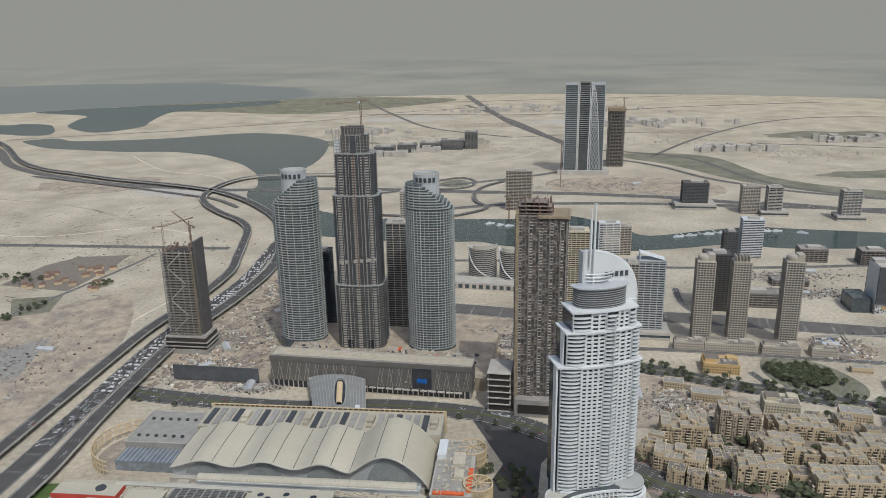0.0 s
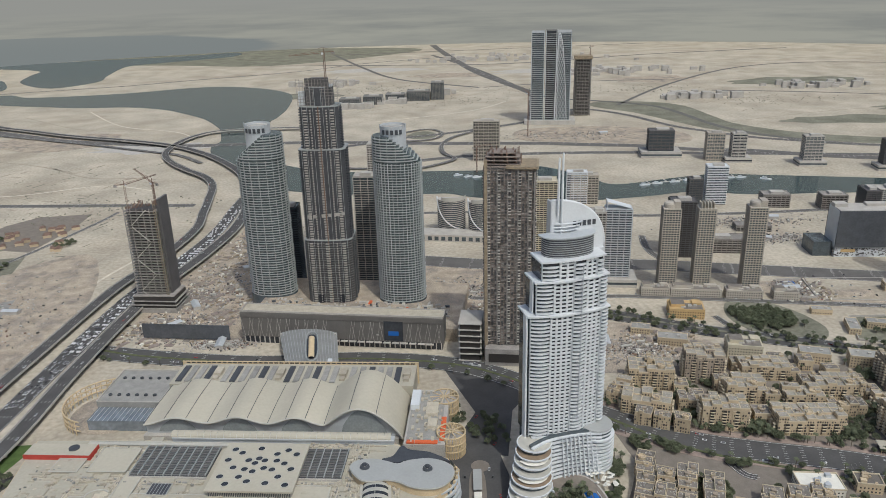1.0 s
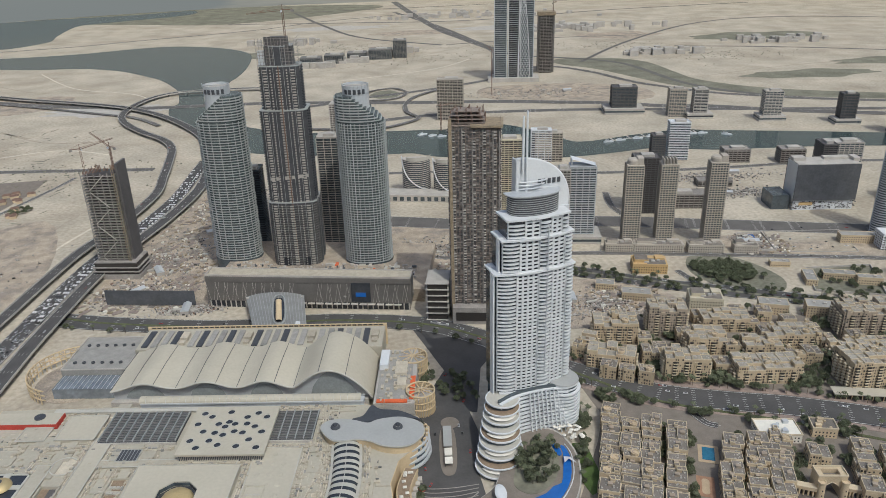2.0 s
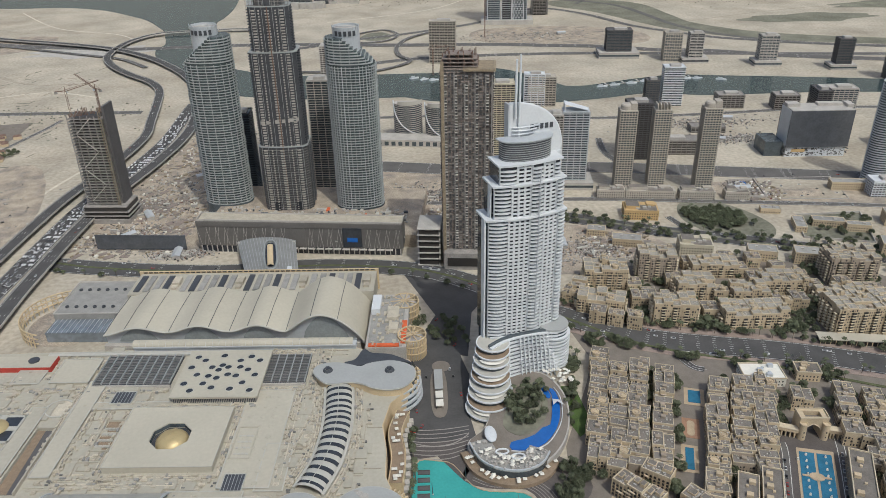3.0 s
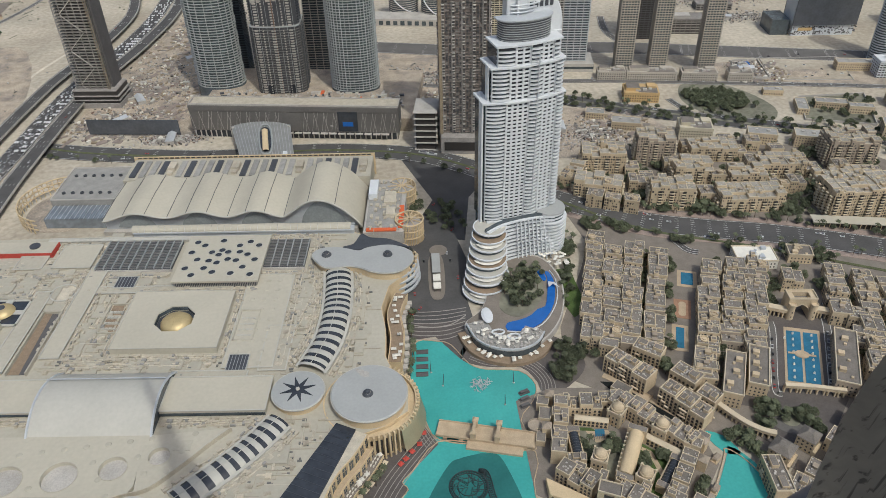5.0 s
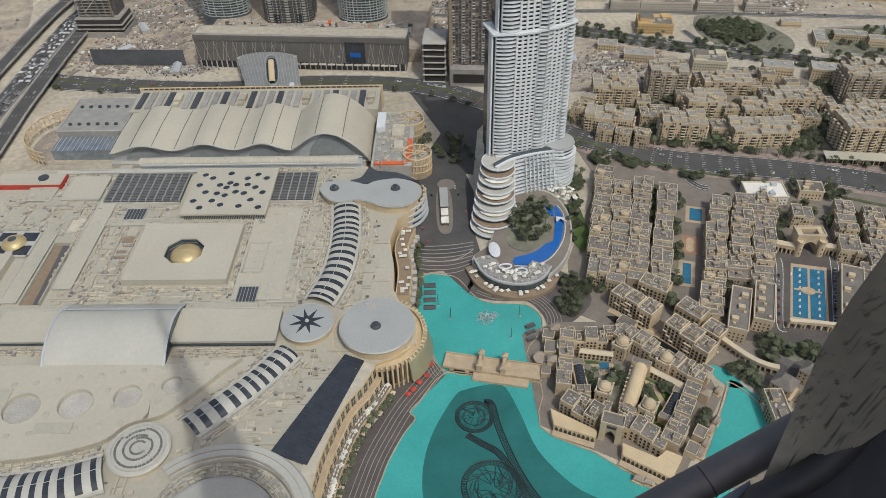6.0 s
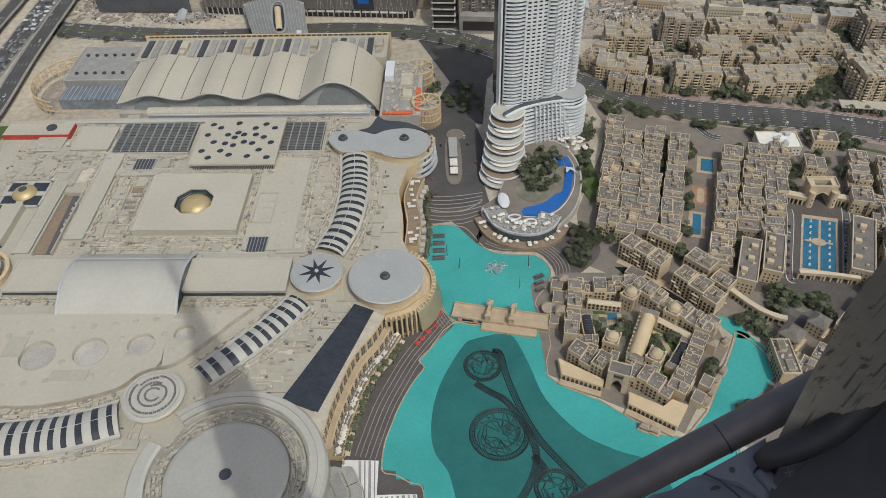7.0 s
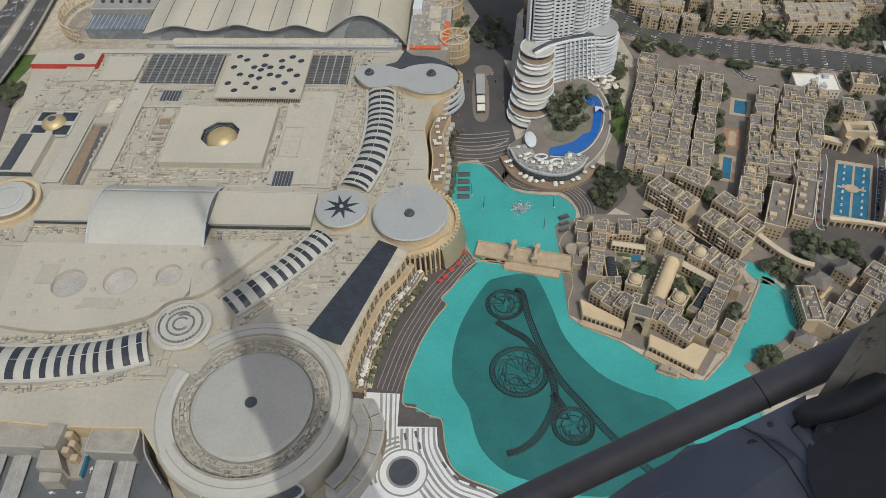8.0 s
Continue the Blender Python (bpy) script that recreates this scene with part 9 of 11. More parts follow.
def strip(off, lean, s0, s1):
    s = s0 + 8
    while s < s1:
        x, y = in_quarter(s, off + lean * (s - 50) + rnd.uniform(-1.0, 1.0))
        if not in_court(x, y):
            put_house(rnd.randrange(10), x, y, ROW_A + rnd.choice((0, 0, 180)) + rnd.uniform(-2, 2) - lean * 50)
        s += rnd.uniform(13.0, 15.5)


for off, lean, s0, s1 in ((-6, 0.06, -10, 152), (12, 0.05, 12, 150), (30, 0.03, 2, 150), (51, 0.0, 6, 152), (98, -0.045, 16, 168), (119, -0.07, 8, 128), (139, -0.09, 14, 134), (208, -0.05, -4, 72), (232, -0.05, 0, 170), (254, -0.05, 8, 190), (276, -0.05, 0, 190), (300, -0.05, 10, 190)):
    strip(off, lean, s0, s1)


for i, (x, y) in enumerate(((334, 520), (350, 530), (372, 505), (330, 498))):
    put_house(i * 3, x, y, ROW_A + 4)


def arcade_house(seed, w, d, h, label="five-storey sandstone canal house with arched galleries"):
    """A tall row house: arched galleries on both fronts, stepped parapets, loggias and roof clutter."""
    rnd = random.Random(seed)
    t = thing("canal_house", label, "building", None, "arcaded houses along the dark canal")
    part("wall", Kit().prism(rect(w, d), 0, h), VILLA, t)
    part("roof", Kit().prism(rect(w - 1, d - 1), h, h + 0.2), VILLAROOF, t, "grey felt roof")
    k = Kit()
    for y in (-d / 2 + 0.3, d / 2 - 0.3):
        k.box(0, y, h, w + 0.1, 0.6, 1.2)
    for x in (-w / 2 + 0.3, w / 2 - 0.3):
        k.box(x, 0, h, 0.6, d - 1.2, 1.3)
    part("parapet", k, COPING, t, "cream coping")
    bays = max(int(w / 3.3), 2)
    op, slabs, piers = Kit(), Kit(), Kit()
    for f in range(int((h - 1) / 3.4)):
        z = 0.4 + f * 3.4
        for i in range(bays):
            x = -w / 2 + w * (i + 0.5) / bays
            for y in (-d / 2, d / 2):
                op.box(x, y, z + 0.5, 1.9, 0.3, 1.7)
                op.prism([(x - 0.95, y - 0.15), (x + 0.95, y - 0.15), (x + 0.95, y + 0.15), (x - 0.95, y + 0.15)], z + 2.2, z + 2.9, [(x - 0.3, y - 0.15), (x + 0.3, y - 0.15), (x + 0.3, y + 0.15), (x - 0.3, y + 0.15)])
        for y in (-d / 2 - 0.7, d / 2 + 0.7):
            if f and rnd.random() < 0.75:
                a = rnd.randrange(bays)
                slabs.box(-w / 2 + w * (a + 0.5) / bays, y, z, w / bays * rnd.choice((1.0, 1.9)), 1.4, 1.0)
    for i in range(bays + 1):
        for y in (-d / 2 - 0.15, d / 2 + 0.15):
            piers.box(-w / 2 + w * i / bays, y, 0, 0.55, 0.5, h + rnd.choice((0.2, 1.2)))
    part("arch_opening", op, HOLLOW, t, "rows of arched openings", kind="stuff")
    part("balcony", slabs, COPING, t, "small cream balconies", kind="stuff")
    part("pier", piers, VILLA, t, kind="stuff")
    for i in (-1, 1):
        x, y = (i * 0.24 + rnd.uniform(-0.05, 0.05)) * w, rnd.uniform(-0.2, 0.2) * d
        part("roof_room", Kit().box(x, y, h + 0.1, w * 0.3, d * 0.4, 2.6 + 0.7 * i), VILLA, t)
        part("room_roof", Kit().box(x, y, h + 2.7 + 0.7 * i, w * 0.3 - 0.9, d * 0.4 - 0.9, 0.15), VILLAROOF, t)
    cl = Kit()
    for i in range(int(w * d / 16)):
        cl.box(rnd.uniform(-0.44, 0.44) * w, rnd.uniform(-0.42, 0.42) * d, h + 0.1, rnd.uniform(0.8, 2), rnd.uniform(0.8, 1.6), rnd.uniform(0.6, 1.4))
    part("cooling_unit", cl, CONCRETE, t, "small grey cooling units", kind="stuff")
    return t


for i in range(7):
    if i == 3:
        continue
    x, y = 180.5 + i * 7.9, 422.5 - i * 10.2
    arcade_house(500 + i, 13.2, (15, 13, 16, 0, 14, 16, 15)[i], (16, 18, 17, 0, 18, 16, 14)[i]).matrix_basis = pose(x + (0.8, 0, 1, 0, 0, 1, 0)[i], y, 0.4, 0, 0, -52)
for n, (x, y, w, d, h, a) in enumerate(((258, 300, 30, 13, 14, 84), (269, 289, 20, 12, 13, 46), (232, 400, 22, 15, 13, -52), (212, 432, 24, 14, 13, -40), (242, 378, 16, 15, 12, -52))):
    arcade_house(520 + n, w, d, h, "sandstone lakeside block with arched windows").matrix_basis = pose(x, y, 0.5, 0, 0, a)
# the quay and its wall along the canal
solid("canal_quay", Kit().ribbon(curve_through([(170, 418), (178, 411), (201, 386), (225, 357)], 4), 5, 1.0, 0.8), BRIDGE, "buff stone quay along the dark canal", "quay")
solid("canal_bridge", Kit().box(0, 0, 0.4, 16, 9, 1.6).box(0, 4.4, 2.0, 16, 0.5, 1.0).box(0, -4.4, 2.0, 16, 0.5, 1.0), BRIDGE, "short stone bridge over the dark canal", "bridge", pose(193, 388, 0, 0, 0, 40))
# wide flat roofs near the long pool
for x, y, w, d, h, a, m in ((291, 400, 15, 44, 14, -25, VILLA), (268, 394, 15, 48, 15, -26, VILLA), (365, 401, 17, 64, 14, -27, VILLADARK), (356, 547, 38, 24, 9, -8, CANVAS), (250, 412, 14, 30, 13, -24, VILLA), (400, 545, 22, 16, 10, -14, VILLA)):
    t = thing("market_hall", "broad flat-roofed hall with a plain parapet" if m is not CANVAS else "pale flat-roofed pavilion beside the boulevard", "building", pose(x, y, 0.3, 0, 0, a), "broad flat halls of the old quarter")
    part("wall", Kit().prism(rect(w, d), 0, h), m, t)
    part("roof", Kit().prism(rect(w - 1.2, d - 1.2), h, h + 0.2), VILLAROOF if m is not CANVAS else CANVAS, t, "grey flat roof")
    part("parapet", Kit().box(0, d / 2, h, w + 0.8, 0.8, 1.2).box(0, -d / 2, h, w + 0.8, 0.8, 1.2).box(w / 2, 0, h, 0.8, d - 0.8, 1.2).box(-w / 2, 0, h, 0.8, d - 0.8, 1.2), COPING, t)
    part("window_opening", window_rows(w, d, h, 3.6), HOLLOW, t, kind="stuff")
    for i in range(3):
        part("stair_hut", Kit().box(w * rnd.uniform(-0.3, 0.3), d * (0.3 - 0.3 * i), h, 5, 4, 3).box(w * rnd.uniform(-0.3, 0.3), d * (0.2 - 0.3 * i), h, 2, 2, 1.6), VILLA if m is not CANVAS else SILVER, t)
patch("court_ground", OPEN_COURTS[0], DARKPAVE, "grey-brown paved square round the long pools", 0.5, per=1)
road("court_road", [(333, 462), (328, 446), (302, 388), (304, 380)], 7, "narrow road beside the long pools", 0.62, material=ASPHALT_OLD)
road("court_road_east", [(384, 468), (376, 444), (344, 376)], 8, "narrow road beside the long pools", 0.62, material=ASPHALT_OLD)
patch("turning_circle", oval(15, 13, 28, 2, 298, 354), ASPHALT_OLD, "round turning place under trees", 0.66, per=1)
patch("circle_bed", oval(7, 6, 20, 2, 298, 354), DRYGRASS, "planted bed in the turning place", 0.8, per=1)
patch("cafe_court", oval(13, 11, 24, 2, 266, 362), PAVING, "pale paved terrace with tables", 0.62, per=1)


def arch_wall(name, label, pts, h, thick, every):
    """A run of wall pierced by arches: piers, spandrels and a coping."""
    t = thing(name, label, "wall", None, "arcaded walls of the old quarter")
    line = curve_through(pts, 10)
    total, due = 0.0, 0.0
    for p, q in zip(line, line[1:]):
        seg = math.hypot(q[0] - p[0], q[1] - p[1])
        if total >= due:
            a = math.degrees(math.atan2(q[1] - p[1], q[0] - p[0]))
            part("pier", Kit().box(0, 0, 0, 1.1, thick, h * 0.75), VILLA, t, at=pose(p[0], p[1], 0.4, 0, 0, a))
            due += every
        total += seg
    part("spandrel", Kit().ribbon(line, thick, h, h * 0.32), VILLA, t)
    part("coping", Kit().ribbon(line, thick + 0.5, h + 0.5, 0.5), COPING, t)


arch_wall("arcade", "curved sandstone arcade with open arches", [(244, 378), (252, 364), (261, 351), (270, 343), (278, 339)], 7, 4, 4)
arch_wall("arcade", "straight sandstone arcade below the long pools", [(306, 383), (328, 378), (350, 371)], 8, 3, 4)
arch_wall("arcade", "sandstone arcade beside the gatehouse", [(334, 474), (342, 470), (349, 467)], 9, 6, 3.5)
arch_wall("arcade", "sandstone arcade beside the gatehouse", [(372, 465), (382, 461), (394, 455)], 9, 6, 3.5)


def tiled_court(name, label, pts, deck=None):
    return patch(name, pts, PALEBLUE, label, 0.9, per=1)


def quarter_rect(s, off, ls, lo):
    return [in_quarter(s - ls / 2, off - lo / 2), in_quarter(s + ls / 2, off - lo / 2), in_quarter(s + ls / 2, off + lo / 2), in_quarter(s - ls / 2, off + lo / 2)]


for s, off, ls, lo in ((32, 80.4, 18, 11), (116, 74, 26, 7)):
    patch("pool_surround", quarter_rect(s, off, ls + 7, lo + 7), BRIDGE, "warm paved pool surround", 0.6, per=1)
    patch("swimming_pool", quarter_rect(s, off, ls, lo), PALEBLUE, "blue swimming pool in a courtyard", 0.9, per=1)
patch("play_court", quarter_rect(77, 76, 26, 15), surface("terracotta_paving", (0.34, 0.20, 0.13), 0.9, size=6), "terracotta paved play court", 0.6, per=1)
bed = [in_quarter(77 + 10 * math.cos(v), 76 + (4.6 + 1.6 * math.cos(2 * v)) * math.sin(v)) for v in [2 * math.pi * i / 24 for i in range(24)]]
patch("play_mat", bed, BRIDGE, "pale rounded play mat", 0.68, per=1)
lp = [(341, 449), (365, 441), (339, 385), (315, 393)]
patch("long_pool_surround", grown(lp, 1.16, 340, 418), BRIDGE, "stone surround of the long pools", 0.7, per=1)
mid = lambda a, b, s: (a[0] + (b[0] - a[0]) * s, a[1] + (b[1] - a[1]) * s)
for s0, s1 in ((0.0, 0.46), (0.54, 1.0)):
    patch("long_pool", [mid(lp[0], lp[1], s0), mid(lp[0], lp[1], s1), mid(lp[3], lp[2], s1), mid(lp[3], lp[2], s0)], PALEBLUE, "long blue reflecting pool", 1.0, per=1)
plinth = solid("pool_plinth", Kit().box(0, 0, 0.7, 1.6, 1.6, 1.0).box(0, 0, 1.7, 1.0, 1.0, 1.2), CANVAS, "small pale stone plinth standing in the pool", "plinth", pose(335, 440, 0, 0, 0, -20), "plinths in the long pools")
for i in range(8):
    for side in (0.2, 0.8):
        p = mid(mid(lp[0], lp[1], side), mid(lp[3], lp[2], side), 0.06 + i * 0.125)
        copy_thing(plinth, pose(p[0], p[1], 0, 0, 0, -20))
solid("pool_bridge", Kit().prism(oval(6, 4.5, 12, 2), 0.7, 1.5).box(0, 0, 1.0, 22, 2, 0.4), BRIDGE, "stone platform across the long pools", "bridge", pose(340, 419, 0.2, 0, 0, -20))
gate = thing("arched_gate", "sandstone gatehouse with a tall pointed arch", "gate", pose(361, 471, 0.3, 0, 0, -8))
for x in (-9.5, 9.5):
    part("tower", Kit().box(x, 0, 0, 5, 13, 20), VILLA, gate)
    part("turret", Kit().lathe([(3.4, 0), (2.9, 15), (3.3, 15.2), (3.3, 16.4), (2.6, 16.4), (2.6, 15.6), (0.1, 15.6)], 18, x + 0.6, -8), VILLA, gate, "round tapered turret")
    part("turret_openings", Kit().box(x + 0.6, -11, 3, 0.9, 0.6, 1.6).box(x + 0.6, -11, 8, 0.9, 0.6, 1.6), HOLLOW, gate, kind="stuff")
arch = [(-7, 0)] + [(-7 + 7 * (i / 6), 8 + 6 * math.sin(math.pi / 2 * i / 6) ** 0.8) for i in range(7)]
for y in (-5, 5):
    k = Kit()
    edge = [(-7 + 14 * i / 12, 8 + 6.5 * (1 - abs(i - 6) / 6) ** 0.55) for i in range(13)]
    for (x0, z0), (x1, z1) in zip(edge, edge[1:]):
        k.beam(((x0 + x1) / 2, y, (z0 + z1) / 2), ((x0 + x1) / 2, y, 20), 1.25, 3)
    part("arch_head", k, VILLA, gate, "pointed arch head")
    part("arch_trim", Kit().tube([(x, y - 1.6, z) for x, z in edge], 0.35, 5), COPING, gate)
part("coping", Kit().box(0, -6.3, 20, 24.6, 0.7, 1.3).box(0, 6.3, 20, 24.6, 0.7, 1.3).box(-12, 0, 20, 0.7, 11.9, 1.3).box(12, 0, 20, 0.7, 11.9, 1.3), COPING, gate)
part("gate_roof", Kit().box(0, 0, 15.4, 14, 7, 0.5), VILLAROOF, gate)

# apartment blocks beyond the boulevard


def big_block(seed, x, y, a, w, d, h, wall, label):
    t = flat_house(seed, w, d, h * 0.84, wall, seed % 2 == 0, "apartment_block", label, 3.3)
    t.matrix_basis = pose(x, y, 0.3, 0, 0, a)
    rnd = random.Random(seed * 7)
    slabs, shade_boxes = Kit(), Kit()
    for f in range(1, int(h * 0.84 / 3.3) - 1):
        for i in range(int(w / 6)):
            bx = -w / 2 + 3 + i * 6
            if (i + seed) % 2 == 0:
                for sy in (-1, 1):
                    slabs.box(bx, sy * (d * 0.5 + 1.3), f * 3.3 + 0.9, 4.2, 2.0, 1.0)
                    shade_boxes.box(bx, sy * (d * 0.5 + 0.9), f * 3.3 + 1.9, 3.6, 1.4, 1.7)
        for i in range(int(d / 8)):
            by = -d / 2 + 4 + i * 8
            for sx in (-1, 1):
                slabs.box(sx * (w * 0.52 + 1.2), by, f * 3.3 + 0.9, 2.0, 3.6, 1.0)
    part("balcony", slabs, COPING, t, "cream balconies", kind="stuff")
    # Dark boxes above the balcony slabs carry the shade in their colour.
    part("balcony_shade", shade_boxes, HOLLOW, t, "dark boxes painted as balcony shade", kind="stuff")
    tagged(t, group="sandy apartment blocks")
    return t


for n, (x, y, a, w, d, h, m) in enumerate([(262, 742, -10, 48, 30, 30, VILLA), (325, 750, -12, 42, 30, 42, VILLADARK), (242, 688, -22, 50, 24, 22, VILLA), (312, 658, -12, 44, 28, 32, VILLA), (353, 704, -8, 42, 28, 24, VILLA),
                                          (395, 748, -8, 54, 26, 21, VILLA), (408, 684, -8, 38, 26, 22, VILLA), (392, 642, -5, 66, 28, 23, VILLA), (456, 702, -8, 48, 28, 21, VILLA), (543, 716, -8, 54, 34, 40, VILLADARK),
                                          (500, 618, -2, 74, 36, 40, VILLA), (510, 664, -4, 60, 26, 20, VILLA), (590, 640, -10, 50, 30, 26, VILLA), (600, 570, -20, 60, 34, 30, VILLA), (650, 690, -12, 50, 30, 26, VILLADARK), (228, 725, -30, 16, 18, 20, VILLA)]):
    big_block(300 + n, x, y, a, w, d, h, m, "sandy apartment block with stepped parapets and window rows")
for i, (x, y, a) in enumerate([(232, 668, -25), (250, 660, -25), (268, 652, -25), (226, 700, -20), (214, 712, -30), (286, 690, -10), (290, 722, -10), (300, 700, -10), (334, 668, -10), (352, 660, -8), (336, 725, -10), (372, 716, -8), (376, 690, -8), (424, 650, -6), (436, 664, -6),
                               (430, 712, -8), (424, 740, -8), (470, 740, -8), (484, 712, -8), (486, 690, -8), (520, 690, -8), (548, 676, -8), (556, 650, -8), (540, 610, -4), (560, 600, -8), (456, 664, -6), (372, 764, -10), (350, 772, -10), (420, 768, -12), (450, 762, -14)]):
    put_house(i * 3 + 1, x, y, a)
for i, (x, y, a) in enumerate([(290, 300, 45), (318, 324, 40), (308, 306, 45), (326, 314, 45), (340, 340, 40), (290, 286, 45), (276, 268, 45), (358, 356, 35), (386, 392, -25), (394, 424, -25), (404, 450, -25), (378, 368, -25)]):
    put_house(i * 7 + 2, x, y, a, 0.7)
t = thing("shop_pavilion", "long low pavilion with a flat cream roof beside the boulevard", "building", pose(478, 591, 0.3, 0, 0, -13))
part("wall", Kit().prism(rect(70, 10), 0, 6), HOLLOW, t)
part("roof", Kit().box(0, 0, 6, 74, 14, 0.9), ROOF2, t)
for i in range(15):
    part("post", Kit().box(-35 + i * 5, -6, 0, 0.6, 0.6, 6), STONE, t)

# ---- palace hotel on the island ----
pal = thing("palace_hotel", "sandstone palace hotel with courtyards, arcades and domes", "building", pose(0, 0, 0.7))


def arch_row(k, x0, x1, y, z, gap, w=1.7, h=2.3, deep=0.3):
    """Dark pointed openings side by side in an upright face."""
    n = max(int((x1 - x0) / gap), 1)
    for i in range(n):
        x = x0 + (x1 - x0) * (i + 0.5) / n
        k.box(x, y, z, w, deep, h * 0.65)
        k.prism([(x - w / 2, y - deep / 2), (x + w / 2, y - deep / 2), (x + w / 2, y + deep / 2), (x - w / 2, y + deep / 2)], z + h * 0.65, z + h, [(x - 0.2, y - deep / 2), (x + 0.2, y - deep / 2), (x + 0.2, y + deep / 2), (x - 0.2, y + deep / 2)])


def ledges(k, x, y, sx, sy, z, high=0.9, thick=0.42):
    """A thin parapet round a flat roof."""
    k.box(x, y + sy / 2 - thick / 2, z, sx, thick, high).box(x, y - sy / 2 + thick / 2, z, sx, thick, high)
    k.box(x + sx / 2 - thick / 2, y, z, thick, sy - 2 * thick, high).box(x - sx / 2 + thick / 2, y, z, thick, sy - 2 * thick, high)


def wing(a, b, w, h, seed):
    """A range of joined blocks at stepped heights: grey roofs, thin cream parapets, arched openings, roof rooms."""
    a, b = Vector(a), Vector(b)
    n, ang, c = (b - a).length, math.degrees(math.atan2((b - a).y, (b - a).x)), (a + b) / 2
    rnd = random.Random(seed)
    walls, roofs, caps, holes, units = Kit(), Kit(), Kit(), Kit(), Kit()
    x = -n / 2
    last = None
    while x < n / 2 - 2:
        l = min(rnd.uniform(6.5, 11), n / 2 - x)
        if n / 2 - x - l < 4:
            l = n / 2 - x
        step = rnd.choice([v for v in (-3.2, -1.6, 0, 0.9, 2.2) if v != last])
        last = step
        d, off, z = w * rnd.uniform(0.86, 1.08), rnd.uniform(-0.06, 0.06) * w, h + step
        cx = x + l / 2
        walls.box(cx, off, 0, l + 0.1, d, z)
        roofs.box(cx, off, z, l - 0.7, d - 0.8, 0.2)
        ledges(caps, cx, off, l + 0.12, d + 0.04, z)
        for f in range(int((z - 0.6) / 3.5)):
            for side in (-1, 1):
                arch_row(holes, cx - l / 2 + 0.5, cx + l / 2 - 0.5, off + side * d / 2, 0.9 + f * 3.5, 2.5)
        if rnd.random() < 0.65:
            rx, ry, rw, rd, rh = cx + rnd.uniform(-0.15, 0.15) * l, off + rnd.choice((-1, 1)) * d * 0.2, rnd.uniform(3.2, 4.6), d * rnd.uniform(0.3, 0.42), rnd.choice((2.2, 2.9, 3.4))
            walls.box(rx, ry, z, rw, rd, rh)
            roofs.box(rx, ry, z + rh, rw - 0.6, rd - 0.6, 0.12)
            ledges(caps, rx, ry, rw + 0.04, rd + 0.04, z + rh, 0.6, 0.3)
            arch_row(holes, rx - rw / 2, rx + rw / 2, ry - rd / 2, z + 0.3, 2.0, 0.9, 1.6, 0.2)
        for i in range(int(l * d / 14)):
            units.box(cx + rnd.uniform(-0.4, 0.4) * l, off + rnd.uniform(-0.4, 0.4) * d, z + 0.1, rnd.uniform(0.6, 1.5), rnd.uniform(0.5, 1.2), rnd.uniform(0.5, 1.1))
        x += l
    host = part("range", walls, VILLA, pal, "sandstone range of stepped blocks", at=pose(c.x, c.y, 0, 0, 0, ang))
    part("roof", roofs, VILLAROOF, host, "grey flat roofs", kind="stuff")
    part("parapet", caps, COPING, host, "thin cream parapets", kind="stuff")
    part("arch_opening", holes, HOLLOW, host, "rows of small arched openings", kind="stuff")
    part("roof_unit", units, CONCRETE, host, "small pale roof units", kind="stuff")
    return host


for i, (a, b, w, h) in enumerate([((126, 385), (112, 333), 12, 16), ((124, 383), (156, 378), 12, 16), ((156, 386), (172, 384), 11, 15), ((167, 385), (211, 331), 14, 16), ((212, 333), (189, 300), 12, 16), ((188, 298), (172, 279), 13, 15),
                                  ((110, 324), (131, 304), 14, 17), ((120, 323), (140, 310), 9, 14), ((146, 302), (171, 279), 14, 17), ((148, 311), (166, 296), 8, 14), ((118, 332), (131, 330), 8, 12)]):
    wing((a[0] + 1.8, a[1] + 3.6), (b[0] + 1.8, b[1] + 3.6), w, h - 4.4, 40 + i)
# low arcaded galleries round the courts, with sloping cream roofs
for a, b in (((133, 371), (158, 364)), ((175, 353), (201, 328)), ((186, 303), (176, 292))):
    n, ang = math.hypot(b[0] - a[0], b[1] - a[1]), math.degrees(math.atan2(b[1] - a[1], b[0] - a[0]))
    g = part("gallery", Kit().prism(rect(n, 5), 0, 6.6), STONE, pal, "sunlit courtyard gallery", at=pose((a[0] + b[0]) / 2 + 1, (a[1] + b[1]) / 2 + 2, 0, 0, 0, ang))
    k = Kit()
    for z in (0.5, 3.6):
        for y in (-2.5, 2.5):
            arch_row(k, -n / 2 + 0.5, n / 2 - 0.5, y, z, 3.0, 2.0, 2.5)
    part("gallery_arches", k, HOLLOW, g, "round-headed gallery arches", kind="stuff")
    part("gallery_roof", Kit().prism(rect(n, 5.4), 6.6, 7.8, rect(n - 1, 1.6)), COPING, g, "low hipped cream roof")
